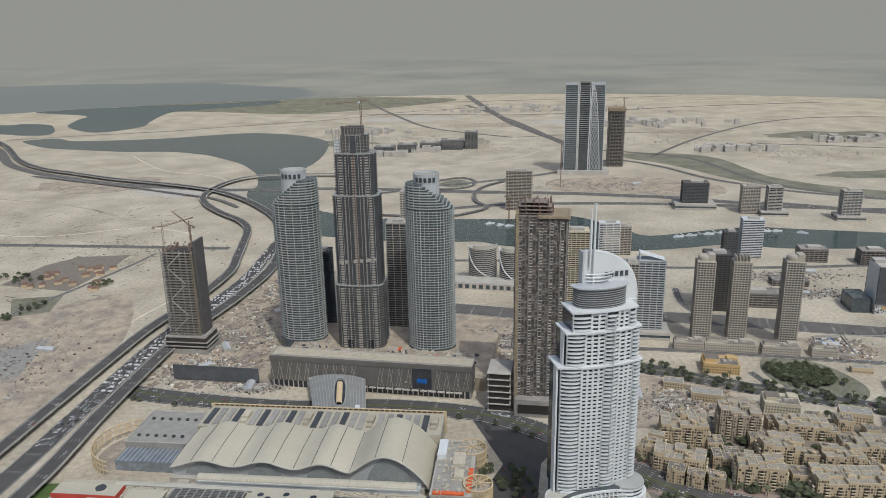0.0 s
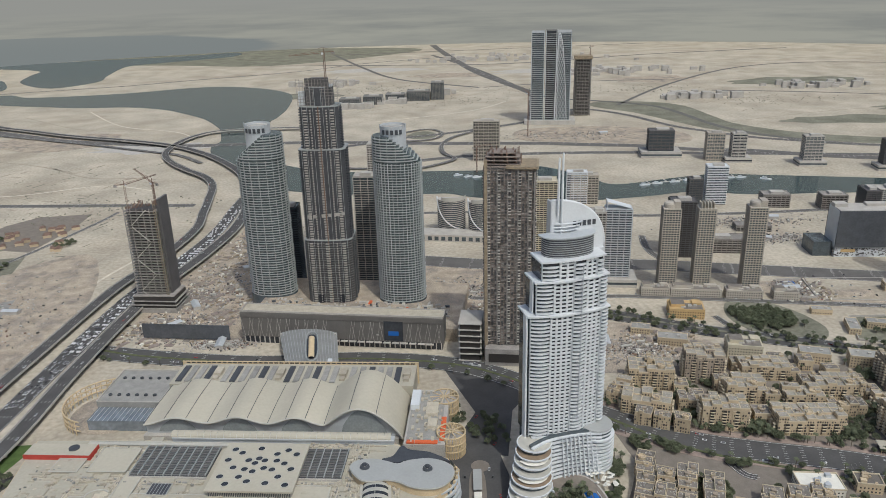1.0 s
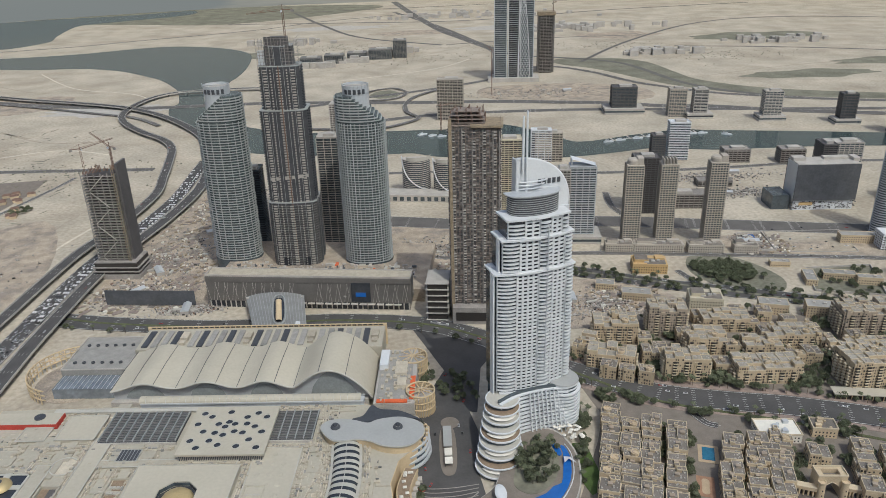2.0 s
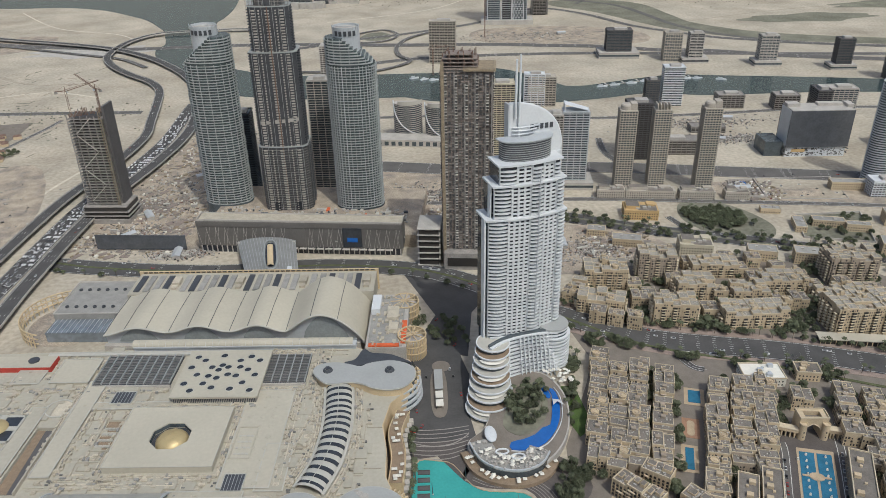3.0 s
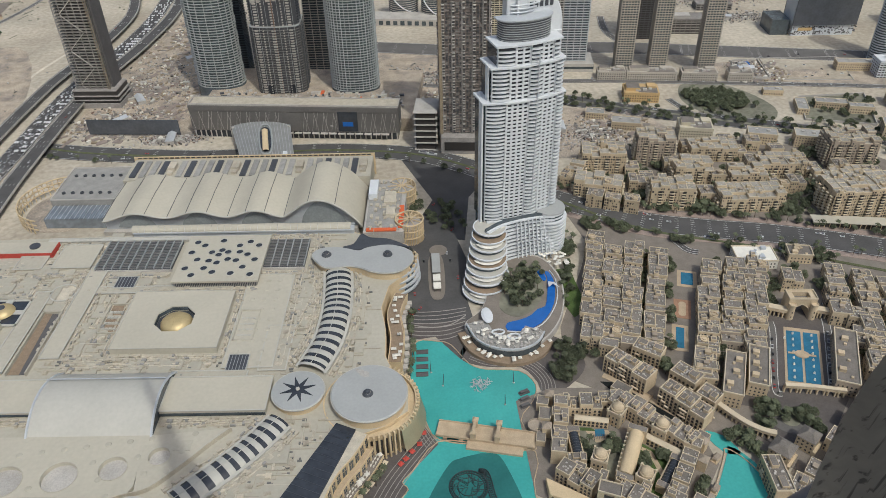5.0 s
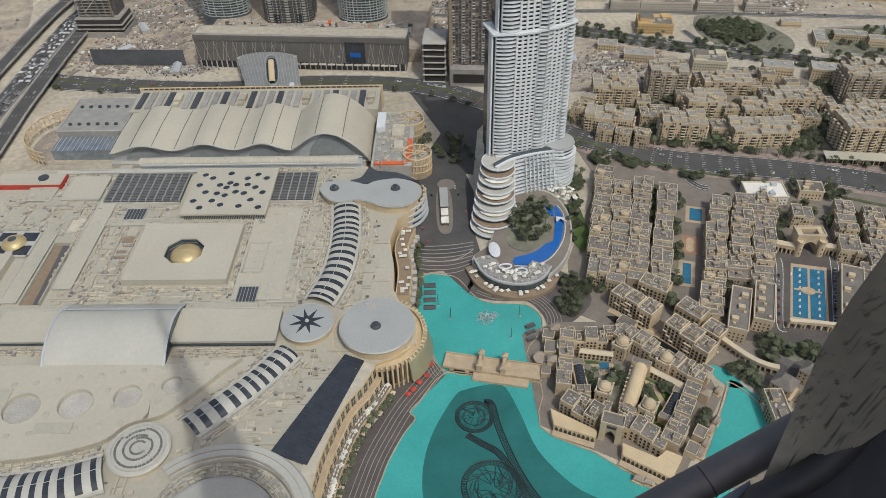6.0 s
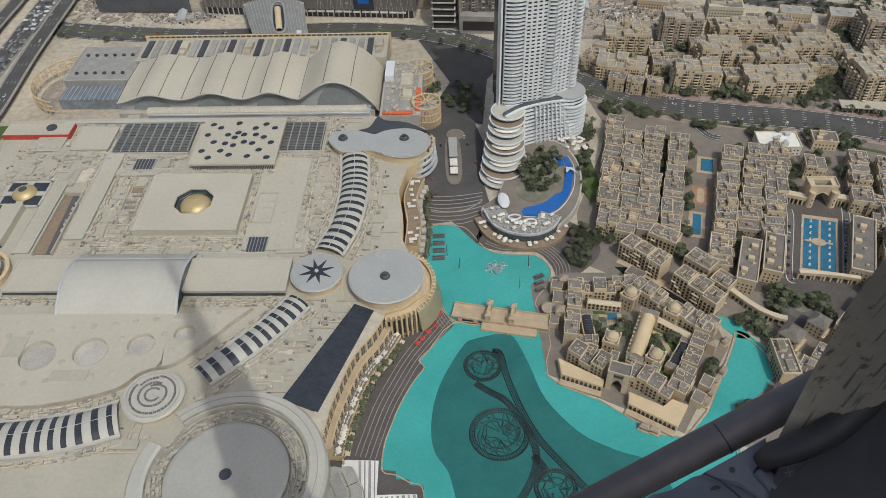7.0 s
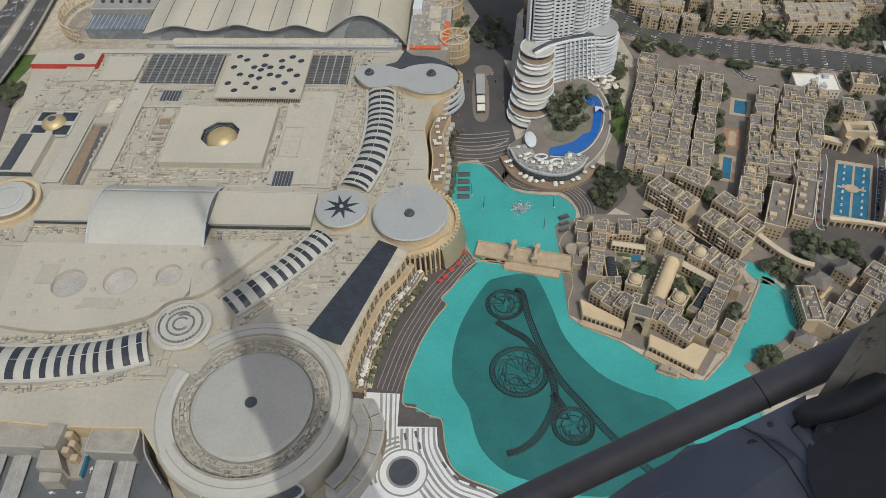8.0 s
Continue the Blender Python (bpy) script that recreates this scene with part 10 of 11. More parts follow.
for x, y, a in ((164.7, 367.5, -45), (192.6, 348.5, -45), (140.3, 327.5, -28), (167.1, 308.7, -40)):
    k = part("dome_tower", Kit().box(0, 0, 0, 11, 11, 16), VILLA, pal, "square tower below a dome", at=pose(x + 1.3, y + 2.6, -3.0, 0, 0, a))
    ring = Kit()
    ledges(ring, 0, 0, 11.4, 11.4, 16, 1.5, 0.7)
    part("tower_ledge", ring, COPING, k)
    part("tower_roof", Kit().prism(rect(9.8, 9.8), 16, 16.3), VILLAROOF, k)
    part("dome_drum", Kit().lathe([(4.7, 16), (4.7, 18.4), (5.0, 18.4), (5.0, 18.9), (4.2, 18.9)], 16), VILLA, k)
    part("dome", Kit().lathe([(4.3, 18.8), (4.2, 19.9), (3.4, 21.4), (1.9, 22.4), (0.1, 22.8)], 20), VILLA, k, "plastered dome", smooth=True)
    for sx, sy in ((-1, -1), (1, -1), (1, 1), (-1, 1)):
        part("corner_post", Kit().box(sx * 5.2, sy * 5.2, 16, 1.5, 1.5, 2.6), COPING, k)
    op = Kit()
    for z in (2, 6, 10.5):
        for y in (-5.5, 5.5):
            arch_row(op, -4.5, 4.5, y, z, 3.0, 1.2, 2.4)
        op.box(-5.5, 0, z, 0.3, 1.3, 2.2).box(5.5, 0, z, 0.3, 1.3, 2.2)
    part("tower_openings", op, HOLLOW, k, kind="stuff")
# the barrel-vaulted banqueting hall
hall_a, hall_b = Vector((154, 312.5)), Vector((174, 348))
hall_d = (hall_b - hall_a).normalized()
bar = part("barrel_hall", Kit().prism(rect((hall_b - hall_a).length, 11), 0, 11), STONE, pal, "sunlit hall wall", at=pose((hall_a.x + hall_b.x) / 2 + 1, (hall_a.y + hall_b.y) / 2 + 2, -2.4, 0, 0, math.degrees(math.atan2(hall_d.y, hall_d.x))))
part("barrel_roof", Kit().surf([[(u, 5.2 * math.cos(th), 11 + 4.6 * math.sin(th)) for th in [math.pi * j / 14 for j in range(15)]] for u in (-20.3, -10, 0, 10, 20.3)]), STONE, bar, "sandy barrel-vaulted roof", smooth=True)
for u in (-20.3, 20.3):
    part("barrel_gable", Kit().prism(rect(1.0, 12.4, u, 0), 0, 13.5), VILLA, bar)
for i in range(10):
    part("buttress", Kit().box(-18 + 4 * i, 6.2, 0, 1.0, 1.6, 11.6), COPING, bar)
k = Kit()
for y in (-5.5, 5.5):
    arch_row(k, -20, 20, y, 3, 4.0, 1.8, 5.0)
part("hall_windows", k, HOLLOW, bar, kind="stuff")
part("hall_porch", Kit().box(22.5, 0, 0, 5, 14, 15).box(-22.5, 0, 0, 5, 12, 14), VILLA, bar)
part("porch_roof", Kit().box(22.5, 0, 15, 4.2, 13.2, 0.2).box(-22.5, 0, 14, 4.2, 11.2, 0.2), VILLAROOF, bar)
# lakeside terraces with deep arches
for quad in ([(100.5, 308), (127, 294), (129.5, 300), (101, 322)], [(141, 279), (168.5, 257.5), (181, 273), (172, 279), (164, 274), (144, 288)]):
    host = part("water_terrace", Kit().prism(quad, 0, 6.2), STONE, pal, "low arcaded lakeside terrace")
    part("terrace_roof", Kit().prism(grown(quad, 0.98, sum(p[0] for p in quad) / len(quad), sum(p[1] for p in quad) / len(quad)), 6.2, 6.6), STONE, host, "sunlit sandy terrace roof")
    a, b = Vector(quad[0]), Vector(quad[1])
    k = Kit()
    arch_row(k, -(b - a).length / 2 + 0.6, (b - a).length / 2 - 0.6, 0, 0.6, 3.0, 2.1, 4.6, 0.5)
    part("terrace_arches", k, HOLLOW, host, "deep pointed arches", at=pose((a.x + b.x) / 2, (a.y + b.y) / 2, 0, 0, 0, math.degrees(math.atan2((b - a).y, (b - a).x))), kind="stuff")
    out = Vector(((b - a).y, -(b - a).x)).normalized()
    part("quay_step", Kit().ribbon([tuple(a + out * 3), tuple(b + out * 3)], 4.6, 1.6, 1.6), BRIDGE, host, "stone quay step")
gx = part("gate_tower", Kit().box(-5.6, 0, 0, 4.2, 10, 22).box(5.6, 0, 0, 4.2, 10, 22).box(0, 1, 16, 7.2, 8, 6).box(0, 3.4, 0, 7.2, 3, 16), VILLA, pal, "tall gate tower with a pointed arch", at=pose(138.6, 298, -2, 0, 0, -26))
part("gate_roof", Kit().prism(rect(14, 9), 22, 22.3), VILLAROOF, gx)
rim = Kit()
ledges(rim, 0, 0, 15.6, 10.2, 22, 1.3, 0.6)
part("gate_parapet", rim, COPING, gx)
arch_kit = Kit()
for (x0, z0), (x1, z1) in zip([(-3.6 + 7.2 * i / 10, 9 + 6.4 * (1 - abs(i - 5) / 5) ** 0.6) for i in range(10)], [(-3.6 + 7.2 * i / 10, 9 + 6.4 * (1 - abs(i - 5) / 5) ** 0.6) for i in range(1, 11)]):
    arch_kit.box((x0 + x1) / 2, -4.4, (z0 + z1) / 2, 0.74, 1.0, 20 - (z0 + z1) / 2)
part("arch_head", arch_kit, VILLADARK, gx, "pointed arch head")
# Near-black sheet before the back wall paints the shade of the archway.
part("arch_shade", Kit().box(0, 1.8, 0, 7.2, 0.3, 16), HOLLOW, gx, "dark sheet painted as shade inside the arch")
part("arch_screen", Kit().box(0, -4.95, 17.6, 6.4, 0.3, 2.6), HOLLOW, gx, "dark fretted screen")
part("gate_steps", Kit().box(0, -9.5, -0.3, 16, 10, 0.9), PAVING, gx, "stone forecourt")
# low annexes and a round apse on the lake side
for x, y, w, d, h, a in ((113, 379, 12, 9, 7, 74), (106, 360, 12, 7, 5, 74), (114, 391, 9, 9, 8, 70), (178, 396, 14, 10, 8, -48), (222, 342, 9, 9, 8, -48), (200, 291, 10, 8, 6, 50), (190, 279, 10, 8, 6, 50)):
    host = part("annex", Kit().prism(rect(w, d), 0, h), VILLA, pal, "low flat-roofed annex", at=pose(x, y, 0, 0, 0, a))
    part("annex_roof", Kit().prism(rect(w - 0.8, d - 0.8), h, h + 0.2), VILLAROOF, host)
    k = Kit()
    ledges(k, 0, 0, w + 0.04, d + 0.04, h, 0.8)
    part("annex_parapet", k, COPING, host)
    k = Kit()
    for y_ in (-d / 2, d / 2):
        arch_row(k, -w / 2 + 0.5, w / 2 - 0.5, y_, 0.8, 2.8, 1.6, 2.8)
    part("annex_arches", k, HOLLOW, host, kind="stuff")
apse = part("apse", Kit().lathe([(5.6, 0), (5.6, 5), (6.0, 5), (6.0, 5.9), (5.4, 5.9), (5.4, 5.2), (0.1, 5.2)], 24, 104, 370), VILLADARK, pal, "round apse with a flat roof")
# pyramid-roofed pavilions at the corners
for x, y, a in ((119, 393, 74), (110, 362, 74), (219, 334, -48), (213, 318, 50), (184, 286, 50)):
    pv = part("corner_pavilion", Kit().box(0, 0, 0, 6.4, 6.4, 14), VILLA, pal, "square corner pavilion", at=pose(x + 1, y + 2.5, -3.6, 0, 0, a))
    part("pyramid_roof", Kit().prism(rect(7.4, 7.4), 14, 16.4, rect(0.4, 0.4)), VILLADARK, pv, "brown pyramid roof")
patch("palace_garden", [(128, 368), (157, 361), (166, 348), (152, 318), (146, 320), (140, 320), (126, 332), (124, 350)], DRYGRASS, "planted palace courtyard garden", 0.9, per=1)
patch("palace_garden_east", [(176, 350), (200, 326), (184, 300), (170, 300), (162, 310)], LAWN, "green palace courtyard garden", 0.9, per=1)
patch("garden_lawn", [(131, 366), (150, 362), (146, 366), (131, 369)], LAWN, "clipped lawn strip below a gallery", 1.02, per=1)
patch("garden_path", [(140, 366), (158, 362), (160, 352), (146, 352)], BRIDGE, "pale stone pool surround", 1.0, per=1)
patch("garden_path_east", [(178, 344), (184, 339), (187, 318), (183, 318), (181, 336), (176, 342)], BRIDGE, "pale garden path", 1.02, per=1)
patch("palace_pool", [(148.2, 364), (155.5, 363.5), (154, 357), (146.7, 357.5)], PALEBLUE, "small blue courtyard pool", 1.15, per=1)
pg = thing("garden_pergola", "dark timber pergola beside a courtyard pool", "pergola", pose(150, 354.5, 1.0, 0, 0, -8))
for i in range(9):
    part("rafter", Kit().box(-5 + 1.25 * i, 0, 3.0, 0.25, 5, 0.3), CHAR, pg)
for x in (-5, 5):
    for y in (-2, 2):
        part("post", Kit().box(x, y, 0, 0.35, 0.35, 3.0), CHAR, pg)
for x, y, a, l in ((129, 348, 86, 19), (187.7, 314.6, 50, 22)):
    g = thing("glass_vault", "dark glazed barrel roof in a palace court", "skylight", pose(x, y, 0.9, 0, 0, a), "glazed barrel roofs of the palace")
    part("wall", Kit().box(0, 0, 0, l + 8, 9, 6), VILLA, g)
    part("glass", Kit().surf([[(u, 3.5 * math.cos(t), 6 + 2.8 * math.sin(t)) for t in [math.pi * j / 10 for j in range(11)]] for u in (-l / 2, 0, l / 2)]), DARKGLASS, g, "dark curved glazing")
    for i in range(9):
        u = -l / 2 + l * i / 8
        part("glazing_rib", Kit().tube([(u, 3.55 * math.cos(t), 6 + 2.85 * math.sin(t)) for t in [math.pi * j / 10 for j in range(11)]], 0.12, 4), SLATE, g)
    for sx in (-1, 1):
        part("end_block", Kit().box(sx * (l / 2 + 2.6), 0, 6, 5, 9.4, 3), VILLA, g, "square end block")
        part("end_roof", Kit().box(sx * (l / 2 + 2.6), 0, 9, 4.2, 8.6, 0.15), VILLAROOF, g)
for i, (x, y, a) in enumerate([(216, 301, 48), (209, 294, 48), (202, 284, 48), (196, 277, 48), (227, 326, 40), (148, 262, -34), (154, 259, -34)]):
    t = thing("water_cabana", "small stone cabana over the water", "pavilion", pose(x, y, 0.3, 0, 0, a), "stone cabanas over the water")
    part("deck", Kit().box(0, 0, 0, 8, 5, 1.2), BRIDGE, t)
    part("roof", Kit().prism(rect(7, 4.6), 4, 5.2, rect(5, 2.6)), VILLADARK, t)
    for sx in (-3, 3):
        part("post", Kit().box(sx, 0, 1.2, 0.5, 3, 2.8), VILLA, t)
# hipped-roof houses at the end of the lake
for x, y, w, d, h, a in ((273, 322, 15, 15, 12, 40), (297, 330, 13, 13, 12, 40), (248, 276, 10, 12, 8, 50)):
    t = thing("hipped_house", "beige house with a hipped brown-grey roof", "house", pose(x, y, 0.7, 0, 0, a), "hipped houses at the lake's end")
    part("wall", Kit().prism(rect(w, d), 0, h), VILLA, t)
    part("roof", Kit().prism(rect(w + 1, d + 1), h, h + 4, rect(max(w - 9, 0.6), max(d - 9, 0.6))), VILLAROOF, t, "hipped felt roof")
    part("window_opening", window_rows(w, d, h, 3.6), HOLLOW, t, kind="stuff")
    part("arcade", Kit().box(0, -d / 2 - 1, 0, w, 2, 4), VILLA, t)

# ---- the tower that carries the camera ----
host_tower = thing("skyscraper", "immense stepped silver skyscraper around the viewing deck", "tower", pose(23, -22, 0))
for r0, r1, z0, z1 in ((52, 46, 0, 90), (44, 40, 90, 190), (38, 33, 190, 300), (30, 25, 300, 400), (22, 19, 400, 448), (20.5, 19.5, 448, 520), (17.5, 16.2, 520, 585), (12.5, 11.5, 585, 640), (8, 6.5, 640, 700), (4, 2.6, 700, 770), (1.6, 0.5, 770, 828)):
    part("tier", Kit().lathe([(r0, z0), (r1, z1), (0.05, z1 + 0.3)], 18), SILVER, host_tower, "silver clad tier")
    for i in range(0, 18, 3):
        a = 2 * math.pi * i / 18
        part("fin", Kit().beam((r0 * 1.01 * math.cos(a), r0 * 1.01 * math.sin(a), z0), (r1 * 1.01 * math.cos(a), r1 * 1.01 * math.sin(a), z1), max(r1 * 0.03, 0.1)), STEEL, host_tower)

# the deck's edge close below the lens: handrail, bracket plate, cladding fin
RAILPAINT = surface("grey_brown_rail_paint", (0.165, 0.145, 0.138), 0.5, 0.2, big=0.12, fine=0.08, size=0.25, grain=0.02, bump=0.03)
PLATE = surface("blue_grey_plate", (0.14, 0.145, 0.17), 0.5, 0.15, big=0.12, fine=0.06, size=0.3, grain=0.03, bump=0.03)
TUBEPAINT = surface("dark_tube_paint", (0.055, 0.051, 0.052), 0.45, 0.2, big=0.12, fine=0.08, size=0.2, grain=0.02, bump=0.03)
PANELPAINT = surface("dark_panel_paint", (0.048, 0.046, 0.05), 0.6, 0.1, big=0.12, fine=0.08, size=0.3, grain=0.02, bump=0.03)


def streaked():
    m = surface("streaked_cladding", (0.42, 0.37, 0.29), 0.4, 0.1, big=0.1, fine=0.1, size=0.3, grain=0.02, bump=0.02)
    nt = m.node_tree
    wave_tex, geo = nt.nodes.new("ShaderNodeTexNoise"), nt.nodes["Geometry"]
    mp = nt.nodes.new("ShaderNodeMapping")
    mp.inputs["Rotation"].default_value = (0.0, 0.35, -0.75)
    mp.inputs["Scale"].default_value = (330, 150, 22)
    nt.links.new(geo.outputs["Position"], mp.inputs["Vector"])
    nt.links.new(mp.outputs[0], wave_tex.inputs["Vector"])
    wave_tex.inputs["Scale"].default_value, wave_tex.inputs["Detail"].default_value = 0.6, 3
    ramp = nt.nodes.new("ShaderNodeValToRGB")
    ramp.color_ramp.elements[0].position, ramp.color_ramp.elements[0].color = 0.34, (0.13, 0.115, 0.095, 1)
    ramp.color_ramp.elements[1].position, ramp.color_ramp.elements[1].color = 0.44, (0.37, 0.335, 0.275, 1)
    nt.links.new(wave_tex.outputs["Fac"], ramp.inputs[0])
    nt.links.new(ramp.outputs[0], nt.nodes["Hue/Saturation/Value"].inputs["Color"])
    return m


deck = thing("deck_railing", "grey-brown painted handrail and bracket of the viewing deck", "railing", pose(0, 0, H))
part("handrail", Kit().tube([(-0.2268, 0.2073, -0.8283), (0.067, 0.3107, -0.7959), (0.2139, 0.3624, -0.7797), (0.3276, 0.3929, -0.7441), (0.4318, 0.4153, -0.6982), (0.9528, 0.5273, -0.4687)], [0.0165, 0.017, 0.0178, 0.0188, 0.0192, 0.0195], 28), RAILPAINT, deck, "round grey-brown handrail", smooth=True)
part("rail_joint", Kit().tube([(0.3390, 0.3947, -0.7391), (0.3404, 0.3951, -0.7385)], 0.0192, 28), TUBEPAINT, deck, "thin dark joint")
part("lower_rail", Kit().tube([(0.352, 0.343, -0.703), (0.3628, 0.3444, -0.6897), (0.376, 0.3434, -0.6805), (0.3944, 0.3437, -0.6699), (0.4128, 0.3473, -0.6569), (0.4368, 0.3579, -0.638), (0.4732, 0.3773, -0.6039), (0.62, 0.44, -0.47)], [0.010, 0.0125, 0.0135, 0.014, 0.0145, 0.015, 0.016, 0.02], 20), TUBEPAINT, deck, "dark curved lower rail", smooth=True)


def sheet_between(pts, thick):
    """A flat plate through corner points, with thickness."""
    k, n = Kit(), len(pts)
    k.v = [tuple(p) for p in pts] + [(p[0] * 1.0, p[1] - thick * 0.6, p[2] - thick) for p in pts]
    k.f = [tuple(range(n)), tuple(range(2 * n - 1, n - 1, -1))] + [(i, (i + 1) % n, n + (i + 1) % n, n + i) for i in range(n)]
    return k


plate = part("bracket_plate", sheet_between([(0.1325, 0.3005, -0.8207), (0.1965, 0.3303, -0.7961), (0.2364, 0.3428, -0.7798), (0.2552, 0.3528, -0.7693), (0.275, 0.3527, -0.7625), (0.2982, 0.359, -0.7507), (0.3102, 0.359, -0.7459), (0.352, 0.352, -0.730), (0.385, 0.335, -0.723), (0.395, 0.29, -0.735), (0.3722, 0.2412, -0.7647), (0.2601, 0.1431, -0.8327), (0.1084, 0.2078, -0.8524)], 0.004), PLATE, deck, "flat blue-grey bracket plate")
part("backing_plate", sheet_between([(0.300, 0.352, -0.765), (0.352, 0.362, -0.735), (0.385, 0.372, -0.712), (0.41, 0.352, -0.71), (0.47, 0.30, -0.74), (0.43, 0.15, -0.80), (0.33, 0.17, -0.83)], 0.004), PANELPAINT, deck, "dark backing plate behind the bracket")
gusset = part("gusset", sheet_between([(0.3039, 0.3546, -0.7364), (0.3377, 0.3619, -0.7179), (0.367, 0.3683, -0.7), (0.3666, 0.3568, -0.7062), (0.3499, 0.3435, -0.7211), (0.365, 0.3179, -0.7253), (0.3873, 0.2863, -0.7269), (0.3761, 0.2777, -0.7361), (0.3509, 0.3214, -0.7307), (0.3362, 0.3377, -0.7303)], 0.003), PLATE, deck, "small bolted gusset")
part("seam_bead", Kit().tube([(0.3055, 0.3540, -0.7342), (0.3205, 0.3415, -0.733), (0.3390, 0.3165, -0.7355), (0.3502, 0.2860, -0.742), (0.3565, 0.2585, -0.749)], 0.0010, 6), TUBEPAINT, plate, "thin dark curved seam")
part("brace", Kit().tube([(0.3544, 0.3429, -0.7163), (0.3684, 0.3176, -0.7209), (0.3891, 0.2801, -0.7256), (0.416, 0.2255, -0.7297)], 0.008, 16), PLATE, deck, "slim round brace", smooth=True)
for x, y, z in ((0.3316, 0.3499, -0.7248), (0.3558, 0.3549, -0.7108), (0.3631, 0.3423, -0.7132)):
    part("bolt", Kit().lathe([(0.0030, 0), (0.0030, 0.0008), (0.0001, 0.0010)], 14), TUBEPAINT, gusset, "dark recessed bolt", at=pose(x, y, z, 25, -22, 0))
dark = part("dark_panel", sheet_between([(0.3678, 0.3363, -0.7033), (0.3929, 0.3341, -0.6907), (0.412, 0.3399, -0.6766), (0.4261, 0.3449, -0.6652), (0.4582, 0.3606, -0.6348), (0.5065, 0.376, -0.5875), (0.5332, 0.2591, -0.6258), (0.3968, 0.1636, -0.7476), (0.3583, 0.2556, -0.7412), (0.3521, 0.294, -0.7298), (0.3558, 0.318, -0.7179)], 0.004), PANELPAINT, deck, "dark cladding panel below the fin")
part("trim", Kit().tube([(0.367, 0.3355, -0.7017), (0.3919, 0.3333, -0.6891), (0.4111, 0.3391, -0.675), (0.4252, 0.3441, -0.6637), (0.4572, 0.3598, -0.6333)], 0.0010, 6), STEEL, dark, "thin pale edge trim")
for (x, y, z), host in (((0.3174, 0.3404, -0.7496), plate), ((0.3751, 0.3296, -0.7006), dark)):
    screw = part("screw_head", Kit().lathe([(0.0060, 0), (0.0060, 0.0007), (0.0001, 0.0009)], 20), PANELPAINT, host, at=pose(x, y, z, 25, -22, 0))
    part("screw_slot", Kit().box(0, 0, 0.0008, 0.007, 0.0010, 0.0004).box(0, 0, 0.0008, 0.0010, 0.007, 0.0004), STEEL, screw)
left = [(0.3746, 0.3622, -0.71), (0.3822, 0.37, -0.693), (0.376, 0.365, -0.585), (0.345, 0.332, -0.452), (0.320, 0.299, -0.367), (0.305, 0.275, -0.306), (0.30, 0.258, -0.25)]
right = [(0.376, 0.3617, -0.7095), (0.3889, 0.3647, -0.6899), (0.404, 0.3596, -0.6744), (0.4185, 0.3547, -0.6558), (0.4353, 0.3521, -0.6268), (0.4558, 0.3497, -0.5865), (0.4734, 0.34, -0.5057)]
part("cladding_fin", Kit().surf([left, right]).surf([[(x + 0.006, y + 0.003, z - 0.005) for x, y, z in left], [(x + 0.006, y - 0.003, z - 0.005) for x, y, z in right]]), streaked(), deck, "streaked beige cladding fin", smooth=True)
part("post", Kit().beam((0.30, 0.12, -0.86), (0.30, 0.02, -1.66), 0.05), PLATE, deck, "blue-grey upright post")
floor = thing("viewing_deck", "grey stone terrace joining the railing to the tower", "deck", pose(0, 0, H))
part("slab", Kit().prism([(-6, -2), (-1.5, 0.0), (1.5, 0.1), (5, -1.5), (24, -6), (12, -24), (-8, -16)], -2.1, -1.66), PAVING, floor, "stone terrace floor")
part("slab_edge", Kit().ribbon([(-6, -2), (-1.5, 0.0), (1.5, 0.1), (5, -1.5)], 0.16, -1.6, 0.5), STEEL, floor, "dark metal edge")

# ---- trees ----
def tree(seed, h, r, n, label="dusty green street tree"):
    """A forked trunk under a loose crown of small leaf clumps."""
    rnd = random.Random(seed)
    t = thing("tree", label, "tree", pose(0, -1900, 0), "street and garden trees")
    k = Kit().tube([(0, 0, 0), (0.1, 0.05, h * 0.3), (0.0, 0.2, h * 0.55)], [0.28, 0.22, 0.14], 6)
    for i in range(4):
        a = 1.57 * i + rnd.random()
        k.tube([(0.05, 0.1, h * 0.4), (r * 0.35 * math.cos(a), r * 0.35 * math.sin(a), h * 0.62), (r * 0.6 * math.cos(a), r * 0.6 * math.sin(a), h * 0.75)], [0.13, 0.09, 0.04], 4)
    part("trunk", k, BARK, t)
    c = Kit()
    for i in range(n):
        a, q = rnd.uniform(0, 6.283), math.sqrt(rnd.random())
        x, y = r * q * math.cos(a), r * q * math.sin(a)
        z = h * (0.45 + 0.5 * rnd.random() * math.sqrt(max(1 - q * q, 0.08)))
        s = rnd.uniform(0.5, 1.1)
        m = Euler((rnd.uniform(0, 3), rnd.uniform(0, 3), rnd.uniform(0, 3))).to_matrix()
        b = len(c.v)
        for v in ((s, 0, -0.3 * s), (-0.5 * s, 0.8 * s, -0.2 * s), (-0.5 * s, -0.8 * s, -0.2 * s), (0, 0, 0.6 * s)):
            w = m @ Vector(v)
            c.v.append((x + w.x, y + w.y, z + w.z))
        c.f += [(b, b + 1, b + 3), (b + 1, b + 2, b + 3), (b + 2, b, b + 3), (b, b + 2, b + 1)]
    part("crown", c, LEAF, t, "loose leafy crown")
    return t


